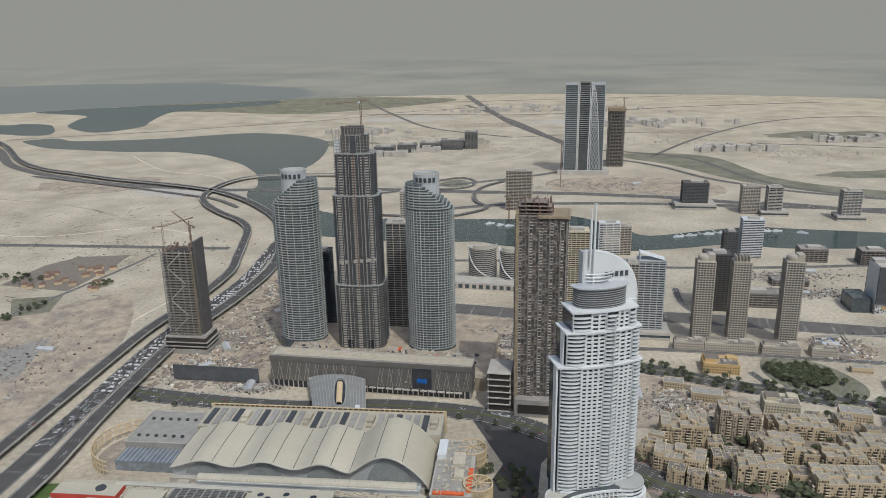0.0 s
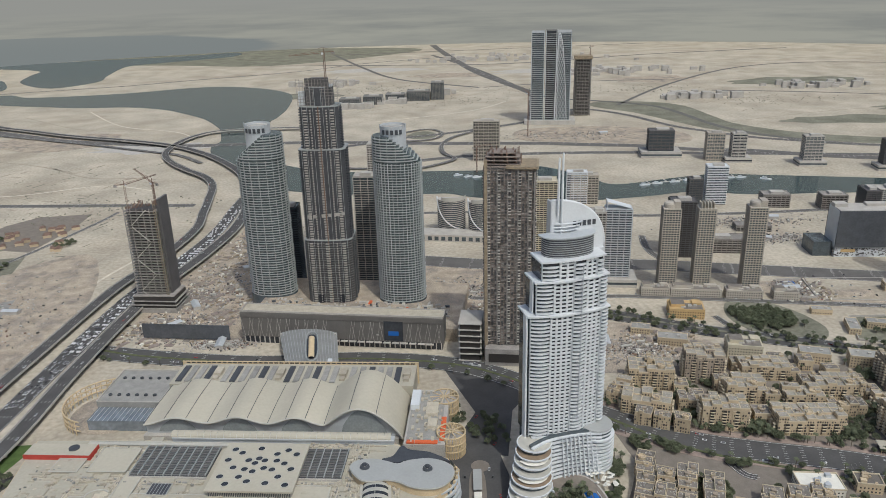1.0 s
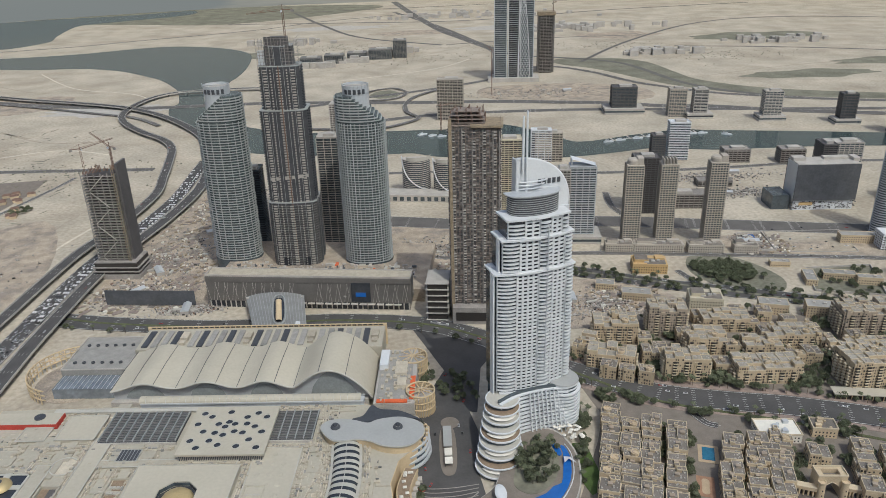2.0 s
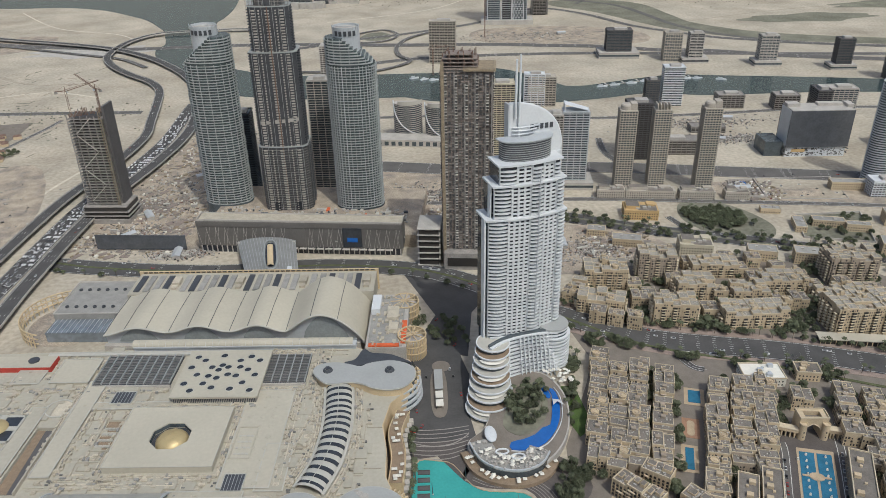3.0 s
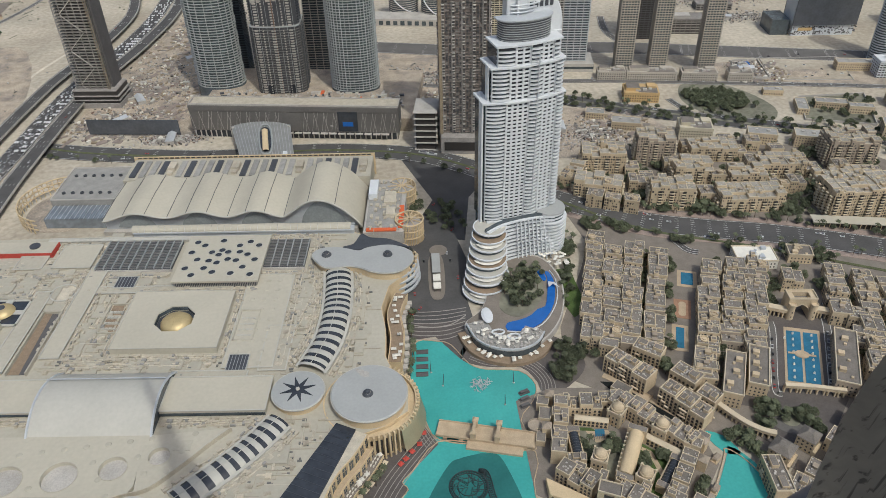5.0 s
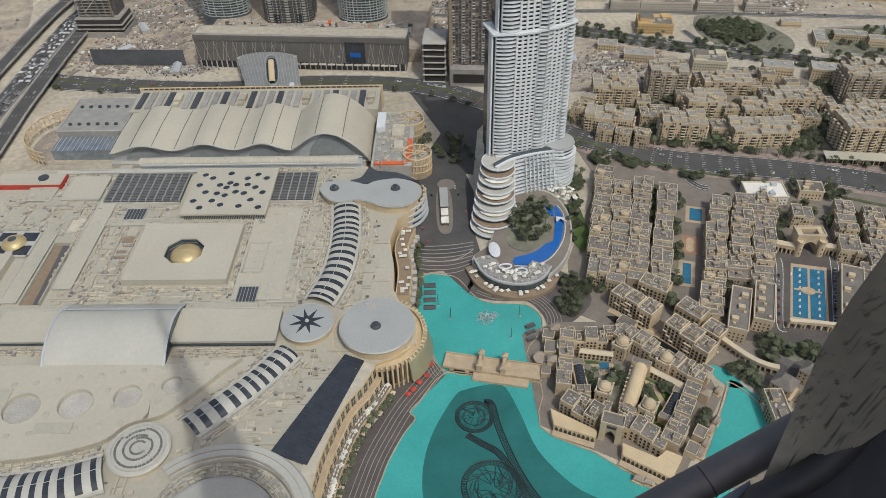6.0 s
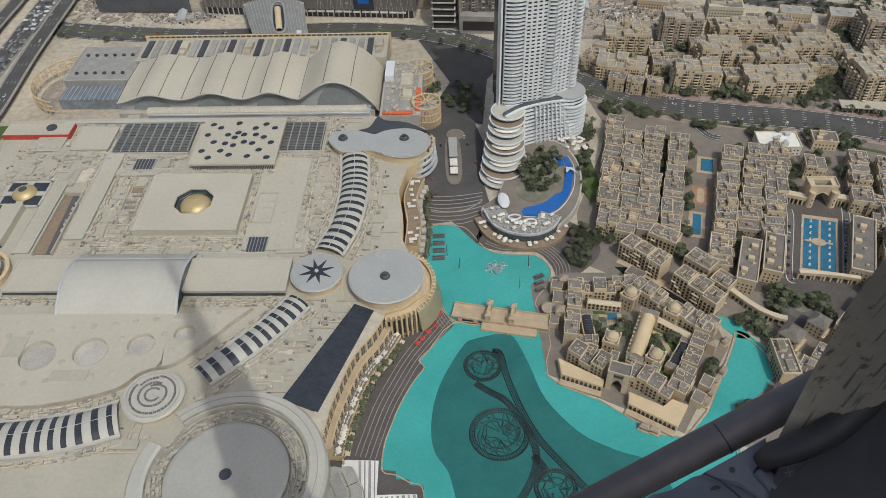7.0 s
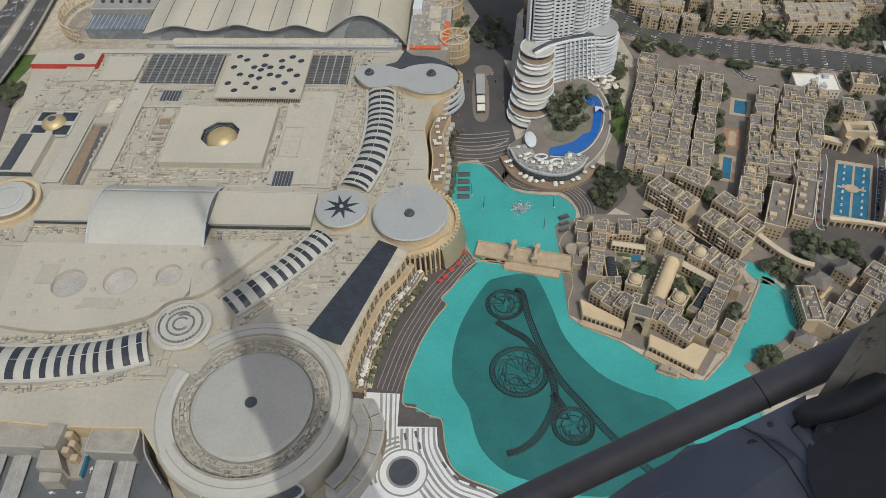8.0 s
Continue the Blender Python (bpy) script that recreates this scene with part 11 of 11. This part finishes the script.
def palm(seed, h):
    rnd = random.Random(seed)
    t = thing("palm_tree", "date palm with drooping grey-green fronds", "tree", pose(0, -1900, 0), "date palms")
    part("trunk", Kit().tube([(0, 0, 0), (0.1, 0, h * 0.5), (0.15, 0.1, h)], [0.32, 0.26, 0.22], 6), BARK, t)
    c = Kit()
    for i in range(18):
        a, up = i * 0.349 + rnd.uniform(-0.1, 0.1), rnd.uniform(-0.2, 1.0)
        ca, sa = math.cos(a), math.sin(a)
        pts = [(0.15 + s * 3.2 * ca, 0.1 + s * 3.2 * sa, h + up * s * 2.2 - 2.4 * s * s) for s in (0, 0.35, 0.7, 1.0)]
        w = (0.15, 0.5, 0.45, 0.06)
        c.surf([[(p[0] - sa * q, p[1] + ca * q, p[2] - 0.15) for p, q in zip(pts, w)], pts, [(p[0] + sa * q, p[1] - ca * q, p[2] - 0.15) for p, q in zip(pts, w)]])
    part("fronds", c, LEAF, t, "drooping fronds", kind="stuff")
    return t


TREES = [tree(1, 7, 3.2, 130), tree(2, 9, 4.2, 190), tree(3, 6, 2.6, 100), tree(4, 8, 3.8, 160)]
PALMS = [palm(5, 8), palm(6, 11)]
used = set()
tree_count = [0]
far_trunks, far_crowns = Kit(), Kit()


def add_joined(kit, me, m):
    b = len(kit.v)
    kit.v += [tuple(m @ v.co) for v in me.vertices]
    kit.f += [tuple(b + i for i in p.vertices) for p in me.polygons]


def plant(ob, x, y, z=0.5, a=0.0):
    """Sets out a tree or car; trees far off go into one joined wood."""
    m = pose(x, y, z, 0, 0, a)
    if ob in TREES + PALMS:
        tree_count[0] += 1
        if y > 545 or tree_count[0] > 320:
            add_joined(far_trunks, [c for c in ob.children if c.name.startswith("trunk")][0].data, m)
            add_joined(far_crowns, [c for c in ob.children if not c.name.startswith("trunk")][0].data, m)
            return
    if ob.name in used:
        copy_thing(ob, m)
    else:
        used.add(ob.name)
        ob.matrix_basis = m


rnd = random.Random(31)


def grove(cx, cy, rx, ry, n, z=0.5, rot=0.0, palms=0.2):
    c, s = math.cos(radians(rot)), math.sin(radians(rot))
    for i in range(n):
        a, q = rnd.uniform(0, 6.283), math.sqrt(rnd.random())
        u, v = rx * q * math.cos(a), ry * q * math.sin(a)
        ob = rnd.choice(PALMS) if rnd.random() < palms else rnd.choice(TREES)
        plant(ob, cx + u * c - v * s, cy + u * s + v * c, z, rnd.uniform(0, 360))


def avenue(path, every, off, z=0.5, palms=0.3, jitter=1.5):
    walked = 0.0
    for side in off:
        line = shifted(path, side)
        for p, q in zip(line, line[1:]):
            seg = math.hypot(q[0] - p[0], q[1] - p[1])
            walked += seg
            while walked > every:
                walked -= every
                t = rnd.random()
                plant(rnd.choice(PALMS) if rnd.random() < palms else rnd.choice(TREES), p[0] + (q[0] - p[0]) * t + rnd.uniform(-jitter, jitter), p[1] + (q[1] - p[1]) * t + rnd.uniform(-jitter, jitter), z, rnd.uniform(0, 360))


grove(127, 530, 19, 30, 70, 8.0, -25, 0.45)
grove(170, 535, 7, 36, 26, 0.5, -14)
grove(186, 596, 6, 22, 16, 0.5, -20)
grove(150, 445, 14, 12, 34, 0.5, -30)
grove(140, 425, 12, 10, 22, 0.5, -30)
grove(72, 660, 20, 34, 24, 0.5, 10)
grove(40, 690, 8, 20, 10)
grove(470, 885, 44, 38, 60, 0.3, -30)
grove(462, 893, 44, 30, 130, 0.3, -25, 0.05)
for x, y, r in ((292, 684, 9), (340, 648, 10), (456, 672, 12), (376, 677, 8), (431, 624, 9), (510, 735, 14), (382, 774, 8), (326, 733, 8), (300, 646, 8), (468, 640, 10), (360, 632, 8), (282, 706, 7)):
    grove(x, y, r, r * 0.8, 13, 0.4, -12, 0.2)
grove(217, 625, 8, 12, 16, 0.5)
grove(244, 618, 16, 6, 14, 0.5, -35)
grove(300, 588, 16, 4, 10, 0.5, -25)
grove(350, 566, 18, 4, 10, 0.5, -20)
grove(340, 690, 10, 16, 16)
grove(290, 700, 8, 18, 16)
grove(380, 660, 8, 12, 10)
grove(440, 640, 14, 26, 26)
grove(298, 354, 7, 6, 10, 0.8)
grove(312, 352, 5, 14, 14, 0.5)
grove(284, 366, 8, 10, 18, 0.5)
grove(252, 340, 8, 10, 16, 0.5, 40)
grove(258, 326, 5, 8, 8, 0.5)
grove(276, 352, 5, 8, 10, 0.5)
grove(222, 418, 6, 8, 12, 0.5, 20)
grove(394, 552, 9, 10, 12, 0.5)
grove(352, 512, 10, 12, 12, 0.5)
grove(384, 520, 12, 14, 14, 0.5)
grove(344, 486, 6, 6, 6, 0.5)
grove(400, 500, 6, 10, 6, 0.5)
grove(424, 540, 10, 14, 10)
grove(137, 345, 4, 12, 9, 1.0)
grove(160, 346, 3, 8, 8, 1.0, 30)
grove(151, 342, 6, 4, 6, 1.0)
grove(174, 330, 4, 10, 10, 1.0, -30)
grove(190, 330, 4, 8, 9, 1.0, 40)
grove(206, 304, 9, 3, 7, 0.7, 50)
grove(222, 262, 8, 10, 18, 0.7, 50)
grove(-402, 610, 16, 16, 26, 0.3)
grove(-620, 1300, 26, 14, 20, 0.3, 60)
grove(-700, 1160, 60, 14, 34, 0.3, 66)
grove(-800, 1330, 60, 40, 30, 0.3)
for s in (20, 55, 92, 130):
    x, y = in_quarter(s, 64)
    grove(x, y, 4, 10, 7, 0.5, ROW_A)
    x, y = in_quarter(s + 6, 96)
    grove(x, y, 4, 10, 6, 0.5, ROW_A)
for off in (41, 21):
    for s in range(10, 150, 34):
        x, y = in_quarter(s, off)
        grove(x, y, 2, 6, 2, 0.5, ROW_A)
for x, y, rx, ry, n in ((300, 716, 8, 14, 12), (372, 668, 6, 12, 10), (434, 690, 6, 20, 14), (280, 668, 8, 10, 10), (340, 640, 10, 6, 10), (470, 660, 10, 8, 12), (520, 730, 20, 6, 12), (560, 690, 8, 20, 14), (420, 620, 16, 4, 8), (338, 636, 16, 4, 10), (262, 662, 12, 4, 8), (610, 620, 10, 20, 14)):
    grove(x, y, rx, ry, n, 0.5, -15, 0.4)
for s in range(6, 170, 15):
    for off in (3, 21, 41, 108, 129, 221, 243):
        x, y = in_quarter(s, off)
        grove(x, y, 2, 5, 1, 0.5, ROW_A, 0.2)
avenue(BOULEVARD_BACK[50:], 13, (-21, 21, 24), palms=0.55)
avenue(BOULEVARD_BACK[:50], 22, (-20,), palms=0.5)
avenue(ROAD_NORTH, 11, (-15, 15, 0), palms=0.2)
avenue(face, 7, (15.5,), palms=1.0, jitter=0.8)
avenue(north_front, 6, (13,), palms=0.7, jitter=0.8)

for i in range(170):
    x, y = rnd.uniform(225, 640), rnd.uniform(600, 790)
    if y > 656 - 0.36 * (x - 272):
        plant(rnd.choice(TREES + PALMS[:1]), x, y, 0.4, rnd.uniform(0, 360))
for i in range(40):
    plant(rnd.choice(TREES), rnd.uniform(560, 660), rnd.uniform(795, 880), 0.4, rnd.uniform(0, 360))
woods = tagged(solid("street_trees", far_crowns, LEAF, "dusty green trees and palms along the far streets", "trees"), kind="stuff")
tagged(part("trunk", far_trunks, BARK, woods), kind="stuff")
for ob in TREES + PALMS:
    if ob.name not in used:
        plant(ob, 132 + rnd.uniform(-8, 8), 525 + rnd.uniform(-12, 12), 8.0)

# ---- cars ----
def car(label, paint, l, w, h, name="car"):
    t = thing(name, label, "car", pose(0, -1900, 0.5), "cars on the roads")
    part("body", Kit().prism([(-l / 2, -w / 2), (l / 2 - 0.2, -w / 2), (l / 2, -w / 3), (l / 2, w / 3), (l / 2 - 0.2, w / 2), (-l / 2, w / 2)], 0.3, h * 0.6), paint, t)
    part("cabin", Kit().prism(rect(l * 0.58, w * 0.94, -l * 0.06, 0), h * 0.6, h, rect(l * 0.42, w * 0.78, -l * 0.08, 0)), CARDARK if paint is not CARDARK else TYRE, t, "dark glazed cabin")
    return t


CARS = [car("white saloon car on the road", CARPAINT, 4.6, 1.9, 1.5), car("dark saloon car on the road", CARDARK, 4.6, 1.9, 1.5), car("pale four-wheel-drive car on the road", CARPAINT, 5.0, 2.0, 1.9), car("red car on the road", CARRED, 4.4, 1.8, 1.5)]
BUS = car("long white bus on the road", CARPAINT, 12, 2.6, 3.2, "bus")


def drive(path, lanes, n, z, a0=0.0, a1=1.0, pick=(0, 0, 1, 2, 2, 3)):
    m = len(path) - 1
    for i in range(n):
        s = (a0 + (a1 - a0) * rnd.random()) * m
        k = min(int(s), m - 1)
        off = rnd.choice(lanes)
        line = shifted(path, off)
        p, q = line[k], line[k + 1]
        f = s - k
        a = math.degrees(math.atan2(q[1] - p[1], q[0] - p[0])) + (180 if off > 0 else 0)
        plant(CARS[rnd.choice(pick)], p[0] + (q[0] - p[0]) * f, p[1] + (q[1] - p[1]) * f, z, a)


drive(HIGHWAY_WEST, (-5, -1.5, 2, 5.5), 16, 8.05, 0.02, 0.5)
drive(HIGHWAY_EAST, (-6, -2, 2, 6), 16, 8.05, 0.02, 0.5)
drive(HIGHWAY_LOW, (-11, -8, -5, -2, 1, 4, 7, 10), 135, 0.5, 0.2, 0.46, (0, 0, 2, 2, 2, 1))
drive(BOULEVARD_BACK, (-13, -9, -5, 5, 9, 13), 44, 0.5)
drive(ROAD_NORTH, (-9, -5, 5, 9), 14, 0.5)
drive(ROAD_BAY, (-16, -10, -4, 4, 10, 16), 14, 0.5)
for i in range(0, 44, 2):
    plant(CARS[rnd.choice((0, 0, 1, 2))], 318 + i * 8.4, 985 - i * 1.86 + rnd.uniform(-0.4, 0.4), 0.5, 80)
for i in range(18):
    plant(CARS[rnd.choice((0, 0, 1, 2, 3))], rnd.uniform(560, 700), rnd.uniform(935, 985), 0.3, rnd.choice((80, -10)))
for i in range(14):
    plant(CARS[rnd.choice((0, 1, 2))], rnd.uniform(-285, -235), rnd.uniform(1090, 1130), 0.3, rnd.choice((80, -10)))
for x, y, a in ((30, 520, 60), (64, 600, 80), (66, 588, 80), (70, 560, 90), (40, 590, 90), (74, 640, 60), (44, 632, 40), (60, 690, 60), (26, 548, 90), (27, 541, 90)):
    plant(CARS[rnd.choice((0, 1, 3))], x, y, 0.65, a)
for x, y, a in ((395, 559, -22), (60, 805, -22), (70, 800, -22), (530, 488, -24), (330, 588, -24)):
    plant(BUS, x, y, 0.55, a)
for i in range(0, 14, 2):
    plant(CARS[rnd.choice((1, 3, 0))], 324 - i * 1.9, 440 - i * 4.3, 0.66, 65)
    plant(CARS[rnd.choice((0, 2, 1))], 374 - i * 2.2, 440 - i * 4.4, 0.66, 65)

# ---- sheds, cabins and rubble on the building plots ----
hut = thing("site_cabin", "small pale site cabin", "cabin", pose(-260, 1060, 0.25), "site cabins on the building plots")
part("body", Kit().box(0, 0, 0, 9, 3, 2.8), CONCRETE, hut)
part("roof", Kit().box(0, 0, 2.8, 9.4, 3.4, 0.25), PALE, hut)
shed = thing("works_shed", "long grey works shed with a pitched roof", "shed", pose(-262, 1150, 0.25, 0, 0, 30), "works sheds on the building plots")
part("body", Kit().box(0, 0, 0, 24, 10, 5), CONCRETE, shed)
part("roof", Kit().prism(rect(25, 11), 5, 7.5, rect(25, 0.6)), SILVER, shed)
AREAS = [(-295, 1060, 70, 110), (-260, 1300, 50, 110), (-330, 940, 60, 40), (-600, 950, 90, 200), (-700, 800, 120, 120), (70, 1030, 70, 40), (270, 820, 60, 40), (545, 985, 20, 24), (610, 1190, 70, 24), (600, 1280, 120, 30),
         (-250, 885, 40, 12), (450, 2060, 180, 60), (60, 940, 30, 14)]
for x, y, rx, ry in AREAS:
    for i in range(5):
        copy_thing(hut, pose(x + rnd.uniform(-rx, rx) * 0.7, y + rnd.uniform(-ry, ry) * 0.7, 0.25, 0, 0, rnd.choice((0, 90, 30)) - 8))
    copy_thing(shed, pose(x + rnd.uniform(-rx, rx) * 0.6, y + rnd.uniform(-ry, ry) * 0.6, 0.25, 0, 0, rnd.uniform(0, 180)))
for n, (mat_, label) in enumerate(((RAW, "scattered grey rubble and stacked materials"), (CONCRETE, "scattered pale blocks and crates"), (RUST, "scattered rusty reinforcement stacks"), (HOLLOW, "scattered dark pits and machinery"))):
    k = Kit()
    for x, y, rx, ry in AREAS:
        for i in range(260 if n < 2 else (40, 90)[n - 2]):
            s = rnd.uniform(0.5, 2.2)
            k.box(x + rnd.gauss(0, 0.5) * rx, y + rnd.gauss(0, 0.5) * ry, 0.1, s * rnd.uniform(0.5, 2.4), s, rnd.uniform(0.4, 2.2), rnd.uniform(0, 180))
    solid("site_rubble", k, mat_, label, "rubble", kind="stuff")
SPREADS = [(-300, 1010, 60, 60), (-310, 1150, 34, 130), (-330, 930, 80, 40), (-270, 1280, 40, 90), (310, 840, 46, 34), (560, 970, 36, 34), (60, 950, 60, 24)]
for mat_, label, n, lo, hi, tall in ((RAWBROWN, "brown formwork slabs and footings laid out on the plot", 34, 4, 15, 0.8), (SCAFFOLD, "stacks of ochre scaffold boards and pipes", 60, 2, 7, 1.6), (CANVAS, "pale sheets, cabins and bagged material on the plot", 34, 1.5, 5, 2.4), (VILLAROOF, "dark trenches and spoil on the plot", 40, 3, 14, 0.35)):
    k = Kit()
    for x, y, rx, ry in SPREADS:
        for i in range(n):
            a = rnd.choice((-12, 78, 30, 55))
            l = rnd.uniform(lo, hi)
            k.box(x + rnd.uniform(-1, 1) * rx, y + rnd.uniform(-1, 1) * ry, 0.2, l, l * rnd.uniform(0.2, 0.7), tall * rnd.uniform(0.4, 1.2), a)
    solid("site_material", k, mat_, label, "site material", kind="stuff")
jam_pale, jam_dark = Kit(), Kit()
for lane in (-11, -8, -5, -2, 1, 4, 7, 10):
    for x, y, a in walked(shifted(HIGHWAY_LOW, lane), 11):
        if 880 < y < 1500 and rnd.random() < (0.72 if lane < 0 else 0.3):
            k = jam_dark if rnd.random() < 0.25 else jam_pale
            a += rnd.uniform(-2, 2)
            k.box(x, y, 0.75, 4.5, 1.8, 0.75, a).box(x, y, 1.5, 2.4, 1.6, 0.55, a)
traffic = solid("queueing_traffic", jam_pale, CARPAINT, "dense queue of pale cars on the low highway", "cars", kind="stuff")
part("dark_car", jam_dark, CARDARK, traffic, "darker cars in the queue", kind="stuff")
k = Kit()
for i in range(900):
    a, q = rnd.uniform(0, 6.28), rnd.random()
    x, y = rnd.choice(((-620, 1500), (500, 2900), (900, 2800), (-100, 3000), (1200, 2500), (200, 2700)))
    x, y = x + rnd.gauss(0, 110), y + rnd.gauss(0, 60)
    s = rnd.uniform(1.0, 2.4)
    k.lathe([(s, 0), (s * 0.8, s * 0.6), (0.1, s)], 5, x, y)
solid("desert_scrub", k, DRYGRASS, "sparse dry desert bushes on the sand", "bushes", kind="stuff")
# small red-roofed houses beyond the highway
villa = thing("desert_house", "small house with a dull red roof", "house", pose(-672, 1356, 0.2, 0, 0, 20), "red-roofed houses beyond the highway")
part("wall", Kit().box(0, 0, 0, 14, 10, 5), VILLA, villa)
part("roof", Kit().prism(rect(15, 11), 5, 7.5, rect(8, 2)), RUST, villa)
for i in range(22):
    copy_thing(villa, pose(-690 + rnd.uniform(-90, 70), 1340 + rnd.uniform(-70, 60), 0.2, 0, 0, rnd.choice((20, 110))))
# far low settlements
k = Kit()
for cx, cy, n, sx, sy in ((-170, 2600, 12, 60, 20), (-80, 2680, 14, 60, 20), (20, 2770, 14, 60, 20), (120, 2850, 12, 50, 20), (980, 2600, 34, 110, 40), (1500, 2750, 30, 200, 60), (850, 3300, 40, 300, 120), (500, 3900, 60, 500, 160), (-300, 3150, 20, 160, 40)):
    for i in range(n):
        k.box(cx + rnd.gauss(0, 0.5) * sx, cy + rnd.gauss(0, 0.5) * sy, 0, rnd.uniform(14, 34), rnd.uniform(12, 26), rnd.uniform(8, 24), -8)
solid("far_settlement", k, CONCRETE, "low hazy buildings far out in the desert", "buildings", kind="stuff")

# walled plots and low buildings east of the park
def plot(label, pts, h, material):
    t = thing("walled_plot", label, "wall", None, "walled plots")
    for a, b in zip(pts, pts[1:] + pts[:1]):
        part("wall", Kit().beam((a[0], a[1], h / 2), (b[0], b[1], h / 2), 0.8, h), CONCRETE, t)
    part("ground", Kit().prism(pts, 0.1, 0.32), material, t, "bare levelled ground")
    return t


plot("small walled building site with blue sheets", [(537, 1013), (576, 1013), (564, 947), (514, 954)], 3, SITE)
plot("walled sand plot used for parking", [(582, 1017), (695, 1005), (677, 925), (566, 942)], 1.2, SAND)
plot("walled school court with dry lawn", [(574, 883), (664, 879), (631, 792), (551, 819)], 3, DRYGRASS)
solid("tarpaulin", Kit().prism([(540, 1006), (560, 1008), (558, 996), (538, 994)], 0.3, 1.2), BLUE, "crumpled blue sheet over stacked material", "tarpaulin")
solid("spoil_heap", Kit().prism([(602, 971), (656, 968), (648, 939), (594, 947)], 0.3, 1.6, [(610, 964), (645, 962), (640, 946), (604, 950)]), SITE, "low heap of excavated earth", "heap")
for x, y, w, d, h, a in ((600, 850, 40, 14, 9, -18), (560, 850, 14, 34, 8, -18), (630, 830, 30, 12, 10, -18), (700, 960, 60, 16, 12, -12), (470, 775, 34, 18, 14, -20), (520, 760, 30, 20, 15, -20), (700, 840, 50, 24, 16, -20), (640, 760, 44, 26, 18, -24), (320, 835, 36, 18, 10, -18), (290, 870, 24, 16, 8, -18), (545, 900, 26, 12, 7, -14)):
    t = thing("low_building", "low buff building with a flat grey roof", "building", pose(x, y, 0.2, 0, 0, a), "low buildings round the park")
    part("wall", Kit().prism(rect(w, d), 0, h), VILLA, t)
    part("roof", Kit().prism(rect(w - 1, d - 1), h, h + 0.2), CAPGREY, t)
    part("parapet", Kit().box(0, d / 2, h, w + 0.6, 0.6, 1).box(0, -d / 2, h, w + 0.6, 0.6, 1).box(w / 2, 0, h, 0.6, d - 0.6, 1).box(-w / 2, 0, h, 0.6, d - 0.6, 1), COPING, t)
    part("window_opening", window_rows(w, d, h, 3.4), HOLLOW, t, kind="stuff")
    part("roof_plant", Kit().box(w * 0.2, 0, h, 4, 3, 2).box(-w * 0.2, d * 0.1, h, 3, 3, 1.6), CONCRETE, t)
# boats and jetties on the canal
boat = thing("yacht", "white motor yacht moored in the canal", "boat", pose(110, 1676, 0.45, 0, 0, 20), "boats moored in the canal")
part("hull", Kit().prism([(-11, -2.6), (7, -2.8), (12, 0), (7, 2.8), (-11, 2.6)], 0, 2.4), WHITE, boat)
part("cabin", Kit().prism(rect(12, 3.8, -2, 0), 2.4, 5.2, rect(8, 3.0, -3, 0)), SILVER, boat, "pale raked cabin")
many(boat, [(152, 1654, 0.45, 12), (132, 1662, 0.45, 30), (500, 1541, 0.45, 0), (530, 1549, 0.45, 4), (570, 1556, 0.45, 0), (603, 1566, 0.45, 8), (697, 1571, 0.45, 0), (722, 1571, 0.45, 0), (768, 1552, 0.45, -30)])
pier = solid("pontoon", Kit().box(0, 0, 0.4, 30, 4, 1.0).box(0, 9, 0.4, 3, 18, 1.0), CONCRETE, "grey boat pontoon in the canal", "pontoon", pose(515, 1550, 0, 0, 0, 8), "boat pontoons")
many(pier, [(555, 1560, 0, 6), (590, 1568, 0, 6), (710, 1578, 0, -4)])
